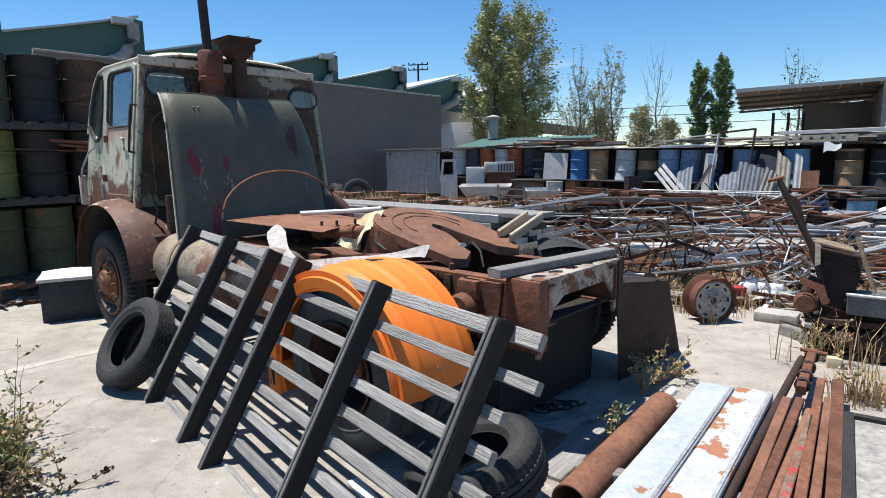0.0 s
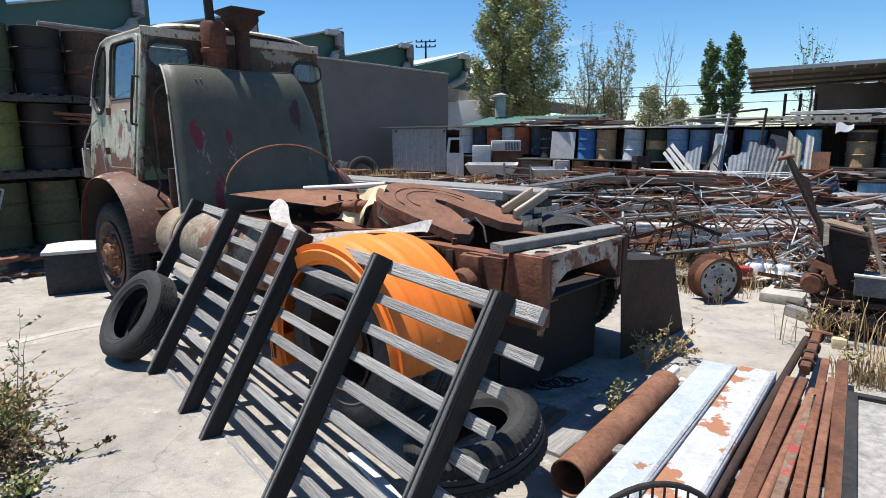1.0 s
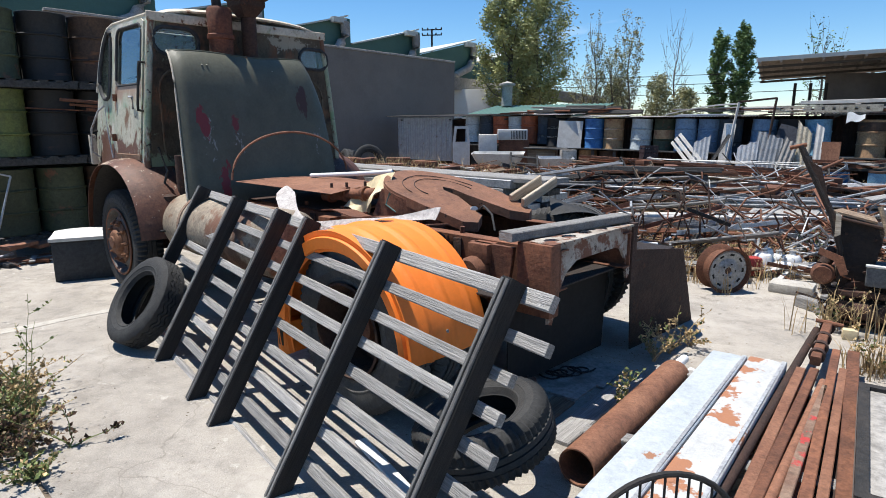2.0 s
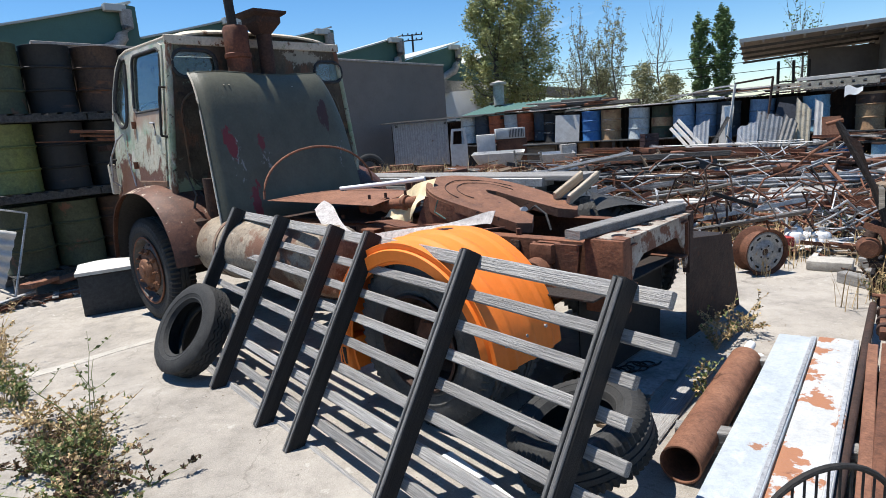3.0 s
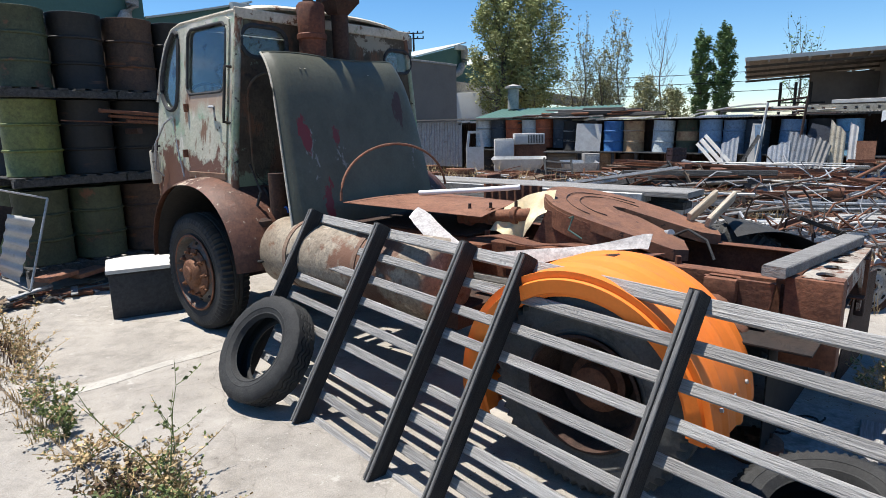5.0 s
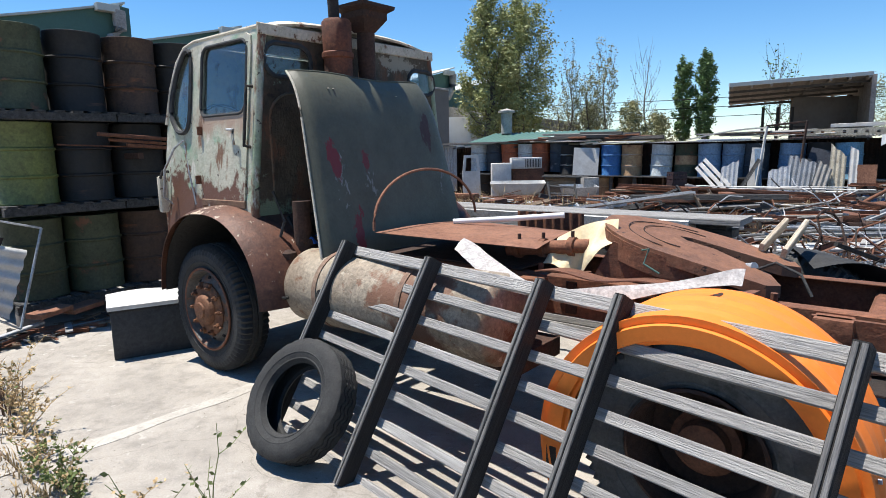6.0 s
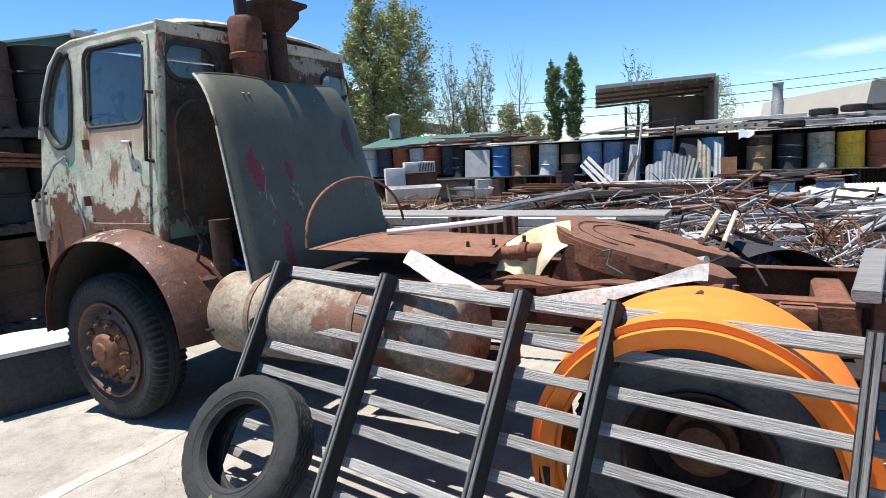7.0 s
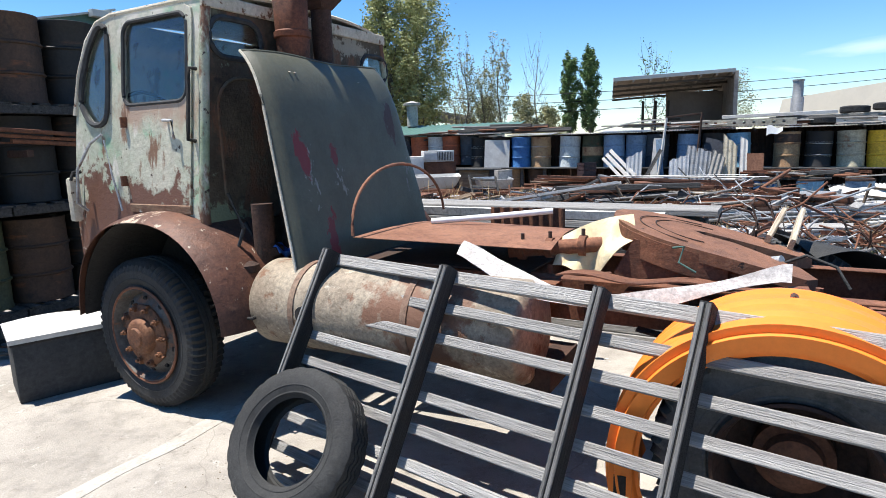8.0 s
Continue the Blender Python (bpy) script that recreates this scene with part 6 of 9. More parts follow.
# ---- weeds ----
def weed(base, height, stems, seed, leafmat="leaf", spread=0.35, leafn=14, size=0.017, dry=0.0):
    r = random.Random(seed)
    o = thing("weed", "straggly green weed growing from a slab joint" if dry < 0.5 else "dry brown weed growing from a slab joint", "weed", Matrix.Translation(base), "weeds in the joints")
    bm = bmesh.new()
    V, F, V2, F2 = [], [], [], []

    def leaf(p, d, s, V, F):
        d = d.normalized()
        w = d.cross(Vector((r.gauss(0, 1), r.gauss(0, 1), r.gauss(0, 1)))).normalized() * s * 0.42
        k = len(V)
        V += [p, p + d * s * 0.6 + w, p + d * s * 1.3, p + d * s * 0.6 - w]
        F.append((k, k + 1, k + 2, k + 3))

    for i in range(stems):
        a = r.uniform(0, 6.283)
        h = height * r.uniform(0.35, 1.0) if i else height
        sp = spread * r.uniform(0.3, 1.0) if i else spread * 0.2
        pts = []
        for k in range(7):
            t = k / 6
            pts.append(Vector((math.cos(a) * sp * t ** 1.3 + r.gauss(0, 0.008), math.sin(a) * sp * t ** 1.3 + r.gauss(0, 0.008), h * t)))
        tube(pts, 0.004, 4, bm, [0.0042 * (1.15 - k / 7) for k in range(7)])
        ends = [(pts, 1.0)]
        for j in range(r.randint(2, 5)):
            k = r.randint(2, 5)
            d = Vector((r.gauss(0, 1), r.gauss(0, 1), r.uniform(0.5, 1.6))).normalized() * h * r.uniform(0.18, 0.38)
            tw = [pts[k], pts[k] + d * 0.5 + Vector((0, 0, -0.01)), pts[k] + d]
            tube(tw, 0.002, 3, bm, [0.0026, 0.002, 0.0012])
            ends.append((tw, 0.7))
        for line, q in ends:
            for j in range(int(leafn * q)):
                t = r.random() ** (0.8 if dry < 0.5 else 0.5) * (len(line) - 1)
                k = min(len(line) - 2, int(t))
                p = line[k].lerp(line[k + 1], t - k)
                d = Vector((r.gauss(0, 1), r.gauss(0, 1), r.gauss(0.4, 0.6)))
                tgt = (V2, F2) if r.random() < dry else (V, F)
                leaf(p, d, size * r.uniform(0.5, 1.5), *tgt)
    part("stem_growth", bm, "straw" if dry > 0.5 else "leaf", o, "thin branching stems")
    for nm, v_, f_, m_ in (("foliage", V, F, leafmat), ("dry_foliage", V2, F2, "straw")):
        if f_:
            me = bpy.data.meshes.new(nm)
            me.from_pydata(v_, [], f_)
            me.materials.append(M[m_])
            c = new(nm, me)
            c.parent = o
    return o


for k, (x, y, h, n, dry, sp) in enumerate(((-2.60, 3.41, 0.80, 9, 0.1, 0.30), (-2.50, 3.34, 0.34, 26, 0.45, 0.30), (-2.72, 3.54, 0.30, 22, 0.7, 0.28), (-2.38, 3.19, 0.28, 20, 0.4, 0.26), (-2.95, 3.63, 0.22, 20, 0.75, 0.3), (-3.28, 3.74, 0.20, 22, 0.7, 0.26), (-3.59, 3.97, 0.26, 22, 0.2, 0.2),
                                            (-3.81, 4.15, 0.34, 22, 0.1, 0.2), (-4.13, 4.41, 0.28, 20, 0.6, 0.25), (-4.49, 4.74, 0.35, 18, 0.85, 0.3), (-4.83, 5.06, 0.42, 20, 0.9, 0.3), (-5.13, 5.33, 0.45, 20, 0.9, 0.32), (-2.25, 2.84, 0.42, 12, 0.3, 0.4), (1.47, 4.91, 0.42, 16, 0.62, 0.28), (1.33, 4.72, 0.30, 14, 0.6, 0.22), (1.67, 5.08, 0.26, 14, 0.75, 0.25), (1.00, 3.87, 0.30, 4, 0.3, 0.10))):
    weed((x, y, -0.005), h * 0.9, max(4, n // 2), 100 + k, spread=sp * 1.25, dry=min(0.9, dry + 0.15), leafn=14)

# dense withered mats at the foot of the tall weed
for k, (x, y, h, n, m_, dry, sp) in enumerate(((-2.43, 3.00, 0.20, 20, "leaf_brown", 0.15, 0.26), (-2.19, 2.90, 0.17, 20, "leaf_brown", 0.15, 0.24), (-2.34, 2.94, 0.13, 18, "leaf_brown", 0.25, 0.30), (-1.97, 2.75, 0.14, 16, "leaf", 0.3, 0.18),
                                              (-2.61, 3.12, 0.26, 20, "leaf", 0.2, 0.24), (-2.44, 3.15, 0.28, 20, "leaf", 0.15, 0.22), (-2.84, 3.17, 0.14, 12, "leaf_brown", 0.3, 0.24), (-2.87, 3.40, 0.18, 16, "leaf_brown", 0.5, 0.24), (-2.01, 3.05, 0.24, 7, "leaf_brown", 0.2, 0.45))):
    weed((x, y, -0.005), h, int(n * 0.7), 140 + k, leafmat=m_, spread=sp, leafn=15, size=0.018, dry=dry)


def tufts(name, label, area, count, seed, hgt=(0.15, 0.4), material="straw"):
    """Dry grass blades strewn over an area, as one object."""
    r = random.Random(seed)
    V, F = [], []
    for i in range(count):
        x, y = area(r)
        z = max(0.0, heap(x, y)) - 0.03
        for j in range(9):
            a = r.uniform(0, 6.283)
            h = r.uniform(*hgt)
            lean = r.uniform(0.1, 0.8) * h
            b = Vector((x + r.gauss(0, 0.05), y + r.gauss(0, 0.05), z))
            w = Vector((-math.sin(a), math.cos(a), 0)) * 0.0048
            m = b + Vector((math.cos(a) * lean * 0.35, math.sin(a) * lean * 0.35, h * 0.65))
            t = b + Vector((math.cos(a) * lean, math.sin(a) * lean, h))
            k = len(V)
            V += [b - w, b + w, m + w * 0.8, m - w * 0.8, t]
            F += [(k, k + 1, k + 2, k + 3), (k + 3, k + 2, k + 4)]
    me = bpy.data.meshes.new(name)
    me.from_pydata(V, [], F)
    me.materials.append(M[material])
    return tagged(new(name, me), label, "grass", kind="stuff")



tufts("dry_grass", "dry grass along the weedy joint", lambda r: tuple((yard(r.uniform(1.2, 7.5), -1.56 + r.gauss(0, 0.05)))[:2]), 110, 3, (0.03, 0.12))
tufts("dry_grass", "dry brown grass patch by the drum stack", lambda r: tuple((yard(r.uniform(4.0, 8.5), -1.85 + r.gauss(0, 0.26)))[:2]), 520, 4, (0.08, 0.30), "leaf_brown")

# ---- scrap heap, in the earlier camera fit's coordinates ----
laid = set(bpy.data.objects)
tufts("dry_grass", "dry straw-coloured grass among the scrap", lambda r: (r.gauss(2.3, 1.0), r.gauss(9.2, 0.8)), 1000, 1, (0.10, 0.36))
tufts("dry_grass", "dry grass between the wall and the yard", lambda r: (r.gauss(-2.6, 1.3), r.gauss(12.0, 1.2)), 420, 5, (0.3, 0.8))
tufts("dry_grass", "dry grass across the scrap heap", lambda r: (r.uniform(-1, 9), r.uniform(9, 17)), 600, 6, (0.15, 0.42))
SC = {}


def stock(kind, n):
    """Shared meshes of scrap pieces one metre long, by kind."""
    key = (kind, n)
    if key in SC:
        return SC[key]
    if kind in ("pvc", "galv_pipe", "rust_pipe"):
        bm = pipe_open((-n / 2, 0, 0), (n / 2, 0, 0), {"pvc": 0.032, "galv_pipe": 0.022, "rust_pipe": 0.035}[kind], 0.006, 12)
        m_ = {"pvc": "weathered_white", "galv_pipe": "galv", "rust_pipe": "rust"}[kind]
    elif kind == "angle":
        bm = beam((-n / 2, 0, 0), (n / 2, 0, 0), 0.06, 0.006)
        beam((-n / 2, 0.03, 0.03), (n / 2, 0.03, 0.03), 0.006, 0.06, bm=bm)
        m_ = "rust"
    elif kind == "channel":
        bm = beam((-n / 2, 0, 0), (n / 2, 0, 0), 0.10, 0.008)
        for y in (-0.05, 0.05):
            beam((-n / 2, y, 0.02), (n / 2, y, 0.02), 0.008, 0.05, bm=bm)
        m_ = "rust_light"
    elif kind == "plank":
        bm = beam((-n / 2, 0, 0), (n / 2, 0, 0), 0.15, 0.03)
        m_ = "timber"
    elif kind == "brown_plank":
        bm = beam((-n / 2, 0, 0), (n / 2, 0, 0), 0.12, 0.035)
        m_ = "timber_brown"
    elif kind == "white_strip":
        bm = beam((-n / 2, 0, 0), (n / 2, 0, 0), 0.09, 0.02)
        m_ = "weathered_white"
    elif kind == "alu_channel":
        bm = beam((-n / 2, 0, 0), (n / 2, 0, 0), 0.11, 0.005)
        for y in (-0.055, 0.055):
            beam((-n / 2, y, 0.02), (n / 2, y, 0.02), 0.005, 0.05, bm=bm)
        m_ = "alu"
    elif kind == "rod":
        bm = tube([Vector((n * (k / 5 - 0.5), 0.05 * math.sin(k * 2.1), 0.04 * math.sin(k * 1.7))) for k in range(6)], 0.010, 6)
        m_ = "rust"
    elif kind == "tin":
        bm = sheet(lambda s, t: Vector(((s - 0.5) * n, (t - 0.5) * 0.7, 0.012 * math.sin(t * 58) + 0.03 * math.sin(s * 4))), 8, 56, 0.002)
        m_ = "galv"
    else:
        bm = beam((-n / 2, 0, 0), (n / 2, 0, 0), 0.10, 0.10)
        m_ = "timber_dark"
    SC[key] = mesh_of(kind, bm, m_)
    return SC[key]


SCRAP = {"pvc": ("plastic_pipe", "white plastic pipe lying on the scrap heap", "pipe"), "galv_pipe": ("steel_pipe", "grey galvanised pipe lying on the scrap heap", "pipe"), "rust_pipe": ("steel_pipe", "rusty steel pipe lying on the scrap heap", "pipe"),
         "angle": ("angle_iron", "rusty angle iron lying on the scrap heap", "steel bar"), "channel": ("steel_channel", "rust-red steel channel lying on the scrap heap", "steel bar"), "plank": ("timber_plank", "grey weathered plank lying on the scrap heap", "plank"),
         "brown_plank": ("timber_plank", "brown timber plank lying on the scrap heap", "plank"), "white_strip": ("white_board", "white painted strip lying on the scrap heap", "board"), "alu_channel": ("aluminium_channel", "dull aluminium channel lying on the scrap heap", "channel"),
         "rod": ("steel_rod", "thin bent rusty rod lying on the scrap heap", "rod"), "tin": ("corrugated_sheet", "loose corrugated iron sheet on the scrap heap", "sheet"), "post": ("timber_post", "dark timber post lying on the scrap heap", "post")}


def scrap(kind, n, place, turn, pitch=0.0, roll=0.0):
    nm, lab, cat = SCRAP[kind]
    ob = new(nm, stock(kind, n))
    ob.matrix_basis = Matrix.Translation(place) @ pose(0, 0, 0, roll, pitch, turn)
    return tagged(ob, lab, cat, "scrap in the heap")


r_ = random.Random(12)
# low debris over the whole heap
for i in range(460):
    x = r_.uniform(-1.5, 9.5)
    y = 8.3 + 9.0 * r_.random()
    if x > 3.6 and y < 8.9:
        continue
    kind = r_.choice(("galv_pipe", "galv_pipe", "rust_pipe", "angle", "angle", "rod", "rod", "rod", "channel", "plank", "plank", "brown_plank", "alu_channel", "post"))
    n = r_.choice((0.9, 1.4, 2.0, 2.8))
    turn = r_.gauss(-4, 30)
    scrap(kind, n, (x, y, heap(x, y) + r_.random() ** 1.3 * (0.16 if x > 6.8 else 0.50 if y < 13.0 else 0.26)), turn, r_.gauss(0, 8), r_.uniform(-25, 25))
# stacks of pipe in the middle of the heap
for i in range(20):
    k = i % 7
    j = i // 7
    scrap("pvc" if i % 3 else "galv_pipe", 2.8, (3.9 + r_.uniform(-0.3, 0.3), 10.2 + 0.10 * k, heap(3.9, 10.3) + 0.16 + 0.075 * j), r_.gauss(3, 1.5), r_.gauss(0, 0.6))
for i in range(30):
    k = i % 8
    j = i // 8
    scrap("alu_channel" if i % 2 else "galv_pipe", 2.8, (5.6 + r_.uniform(-0.4, 0.4), 11.1 + 0.12 * k, heap(5.6, 11.3) + 0.10 + 0.08 * j), r_.gauss(-8, 2), r_.gauss(0, 0.8))
# long rusty bundle propped on posts
for i in range(26):
    k = i % 6
    j = i // 6
    scrap(r_.choice(("channel", "rust_pipe", "angle", "brown_plank")), 4.4, (4.45 + r_.uniform(-0.35, 0.35), 14.6 + 0.13 * k, 0.98 + 0.07 * j), -20 + r_.gauss(0, 1.4), r_.gauss(2.5, 0.7))
for x, y in ((3.2, 15.1), (3.3, 15.8), (4.9, 14.4), (5.0, 15.0), (5.9, 14.1)):
    scrap("post", 1.4, (x, y, 0.45), 0, 90)
for i in range(3):
    scrap("white_strip", 2.8, (5.4 + r_.uniform(-0.6, 0.6), 14.4 + 0.1 * i, 1.32 + 0.01 * i), -14 + r_.gauss(0, 5), r_.gauss(1, 1.5))
scrap("brown_plank", 4.4, (4.4, 13.6, 1.0), -12, 3)
scrap("white_strip", 4.4, (5.2, 12.9, 0.98), -18, 4)

# bent tube chair frames and hooks standing in the heap
def tube_chair(at, turn):
    o = thing("chair_frame", "bent steel tube chair frame thrown on the heap", "chair frame", Matrix.Translation(at) @ pose(0, 0, 0, -12, 14, turn), "chair frames in the heap")
    for x in (-0.2, 0.2):
        part("leg_loop", tube([Vector((x, -0.25, 0)), Vector((x, -0.2, 0.32)), Vector((x, -0.14, 0.42)), Vector((x, 0.0, 0.44)), Vector((x, 0.14, 0.40)), Vector((x, 0.2, 0.0))], 0.014), "rust_dark", o)
    part("back_loop", tube([Vector((-0.2, 0.1, 0.42)), Vector((-0.2, 0.2, 0.75)), Vector((-0.1, 0.22, 0.84)), Vector((0.1, 0.22, 0.84)), Vector((0.2, 0.2, 0.75)), Vector((0.2, 0.1, 0.42))], 0.014), "rust_dark", o)


tube_chair((3.05, 8.75, 0.25), 20)
tube_chair((2.3, 8.9, 0.15), -40)
for k, (x, y, a) in enumerate(((1.75, 8.45, 10), (2.05, 8.4, 60), (2.5, 8.6, -30), (1.4, 8.7, 100), (2.75, 8.5, 25))):
    pts = [Vector((0.0, 0, 0)), Vector((0.05, 0, 0.3)), Vector((0.14, 0.02, 0.5)), Vector((0.27, 0.02, 0.52)), Vector((0.33, 0, 0.38)), Vector((0.36, 0, 0.16))]
    solo("bent_bar", tube(pts, 0.011, 8), "rust_dark", "dark bent steel bar sticking out of the heap", "steel bar", Matrix.Translation((x, y, 0.10)) @ pose(0, 0, 0, r_.uniform(-14, 14), 0, a), "bent bars")
# broken black plough beam
solo("bent_bar", beam((2.75, 8.45, 0.78), (3.35, 8.5, 0.56), 0.07, 0.05), "dark", "dark forged bar lying over the heap", "steel bar", group="bent bars")

# small things at the front of the heap
solo("pump_body", rod((2.95, 7.95, 0.42), (3.35, 7.9, 0.40), 0.10, 18), "rust", "rusty cylindrical pump body", "pump", Matrix.Translation((0, 0, -0.30)))
solo("red_housing", _box(3.30, 3.50, 7.75, 7.95, 0.0, 0.24, 0.04, None), "red", "bright red broken plastic housing", "housing")
for k, (x, y, h) in enumerate(((3.62, 8.05, 0.26), (3.72, 8.25, 0.30), (3.95, 8.35, 0.20), (4.1, 8.3, 0.2), (3.85, 8.0, 0.16))):
    o = thing("plastic_jug", "dusty white plastic container on the ground", "container", Matrix.Translation((x, y, 0)), "white containers")
    part("body", lathe([(0.0, 0.0), (0.09, 0.0), (0.10, 0.02), (0.10, h * 0.7), (0.08, h * 0.85), (0.035, h * 0.9), (0.03, h), (0, h)], 18), "plastic_white", o)
    part("cap", lathe([(0.0, h), (0.036, h), (0.036, h + 0.025), (0, h + 0.025)], 12), "alu", o)
solo("rusty_carton", _box(-0.16, 0.16, -0.12, 0.12, 0, 0.20, 0.01, None), "rust_dark", "small dented brown metal box", "box", Matrix.Translation((3.05, 7.55, 0)) @ pose(0, 0, 0, 0, 0, -25))
solo("paper_sheet", sheet(lambda s, t: Vector((2.84 + 0.22 * s, 7.30 + 0.16 * t, 0.012 + 0.02 * math.sin(4 * s))), 8, 4, 0.004), "white", "crumpled white paper sheet on the concrete", "paper")
solo("paper_sheet", sheet(lambda s, t: Vector((2.90 + 0.2 * s, 7.52 + 0.12 * t, 0.012 + 0.05 * t)), 8, 4, 0.004), "white", "bent white card leaning on a box", "paper")
r_ = random.Random(77)
for i in range(150):
    x, y = r_.uniform(1.6, 4.3), r_.uniform(7.5, 8.8)
    if x < 3.1 and y < 7.7:
        continue
    kind = r_.choice(("angle", "galv_pipe", "brown_plank", "rust_pipe", "white_strip", "plank"))
    ob = scrap(kind, 0.9, (x, y, 0.03 + r_.uniform(0, 0.10)), r_.uniform(0, 180), r_.gauss(0, 7), r_.uniform(-30, 30))
    ob.scale = (r_.uniform(0.25, 0.8),) * 3


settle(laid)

# ---- old machine on its sleepers ----
MACHINE = Matrix.Translation((3.11, 5.73, 0)) @ Matrix.Rotation(radians(-26.9), 4, "Z")


def build_machine():
    """x across the front of the machine, y away from the yard, z up."""
    o = thing("farm_machine", "rusted old farm machine with a black hopper and lever", "machine", MACHINE)
    part("hopper", plate([(-0.15, 0.66), (-0.08, 0.40), (0.10, 0.42), (0.15, 0.72), (0.16, 0.86), (-0.15, 0.92)], [], 0.34, lambda x, y, d: Vector((x * (1 - 0.2 * d), d + 0.05 * y, y))), "machine_black", o, "black grimy sheet hopper", smooth=20)
    part("hopper_rim", beam((-0.18, -0.01, 0.935), (0.18, -0.01, 0.865), 0.03, 0.022), "rust_dark", o)
    part("hopper_lid", plate([(-0.22, 0.0), (0.10, 0.0), (0.08, 0.30), (-0.16, 0.32)], [], 0.018, lambda x, y, d: Vector((x, y, 0.985 - 0.23 * (x + 0.2) - d))), "timber_brown", o, "bleached board on the hopper", smooth=20)
    part("lever", tube([Vector((-0.50, -0.04, 1.52)), Vector((-0.44, -0.04, 1.40)), Vector((-0.36, -0.05, 1.24)), Vector((-0.22, -0.05, 0.96)), Vector((-0.13, -0.05, 0.68)), Vector((-0.11, 0.0, 0.40))], 0.03, 8, None, [0.022, 0.03, 0.028, 0.026, 0.024, 0.024]), "machine_black", o, "long rusty lever")
    part("lever_plate", plate([(-0.42, 1.40), (-0.33, 1.34), (-0.26, 1.10), (-0.22, 0.97), (-0.28, 1.02), (-0.36, 1.22)], [], 0.02, lambda x, y, d: Vector((x, -0.07 + d, y))), "rust_dark", o, "dark lever plate")
    part("lever_pin", rod((-0.58, -0.05, 1.50), (-0.46, -0.03, 1.53), 0.018, 10), "rust", o)
    part("lever_grip", plate([(-0.10, 0.99), (-0.06, 0.96), (-0.05, 0.80), (-0.09, 0.78)], [], 0.02, lambda x, y, d: Vector((x - 0.09, -0.08 + d, y))), "pale_wood", o, "splintered timber grip")
    part("flap", plate([(-0.27, 0.68), (-0.10, 0.62), (-0.05, 0.48), (-0.10, 0.46), (-0.16, 0.58), (-0.28, 0.63)], [], 0.012, lambda x, y, d: Vector((x, -0.10 + d + 0.1 * (y - 0.6), y))), "rust", o, "bent rusty flap")
    part("gearbox", lathe([(0, -0.10), (0.07, -0.10), (0.09, -0.06), (0.09, 0.06), (0.07, 0.10), (0, 0.10)], 18, "y"), "rust", o, "rusty round gearbox", at=Matrix.Translation((-0.23, 0.0, 0.45)))
    part("gearbox_neck", rod((-0.23, 0.0, 0.52), (-0.17, 0.06, 0.66), 0.05, 12), "rust_dark", o)
    for x, y, z, r in ((-0.14, 0.02, 0.36, 0.10), (0.02, 0.05, 0.28, 0.13), (0.20, 0.10, 0.33, 0.09)):
        part("gear_wheel", lathe([(r * 0.25, -0.02), (r, -0.02), (r, 0.02), (r * 0.25, 0.02)], 18, "y", True), "rust_dark", o, "grimy gear wheel", at=Matrix.Translation((x, y, z)) @ pose(0, 0, 0, 8, 0, 14))
    part("tray", box(0.07, 0.75, -0.12, 0.20, 0.40, 0.56, 0.012), "machine_grey", o, "dull grey sheet tray")
    part("tray_edge", beam((0.06, -0.13, 0.575), (0.76, -0.13, 0.565), 0.03, 0.022), "weathered_white", o, "pale tray edge")
    part("timber_bar", beam((0.10, -0.05, 1.05), (0.25, -0.10, 0.60), 0.05, 0.025), "timber_brown", o, "yellowed timber bar")
    part("base_casting", plate([(-0.20, 0.0), (0.80, 0.0), (0.74, 0.40), (0.30, 0.34), (-0.05, 0.42), (-0.16, 0.30)], [], 0.42, lambda x, y, d: Vector((x, 0.06 + d, y))), "machine_black", o, "black grimy base casting", smooth=20)
    part("roller", rod((-0.10, -0.02, 0.16), (0.55, -0.04, 0.17), 0.075, 16), "rust_dark", o, "dark rusty roller")
    part("frame_bar", beam((-0.22, -0.02, 0.30), (0.80, -0.06, 0.33), 0.05, 0.05), "rust_dark", o)
    part("side_plate", plate([(0.30, 0.02), (0.85, 0.02), (0.80, 0.30), (0.55, 0.24), (0.34, 0.36)], [], 0.012, lambda x, y, d: Vector((x, -0.08 + d, y))), "rust_dark", o, "torn dark side plate", smooth=20)
    part("column", lathe([(0, 0), (0.09, 0), (0.09, 0.06), (0.05, 0.09), (0.05, 0.5), (0.08, 0.52), (0.08, 0.58), (0.045, 0.60), (0.045, 0.74), (0, 0.74)], 16), "rust", o, "rusty flanged column", at=Matrix.Translation((0.42, 0.30, 0.32)))
    r = random.Random(9)
    for k in range(12):
        a = Vector((r.uniform(-0.25, 0.7), r.uniform(-0.12, 0.1), r.uniform(0.05, 0.4)))
        part("link_rod", tube([a, a + Vector((r.gauss(0, 0.12), r.gauss(0, 0.03), r.gauss(0, 0.08))), a + Vector((r.gauss(0, 0.22), r.gauss(0, 0.05), r.uniform(0.05, 0.22)))], 0.009, 6), r.choice(("rust", "rust_dark", "machine_black")), o)
    for x, z in ((-0.06, 0.48), (0.06, 0.49), (-0.10, 0.80), (0.10, 0.77)):
        part("bolt", rod((x, 0.05, z), (x, -0.012, z), 0.013, 6), "rust_dark", o)
    return o


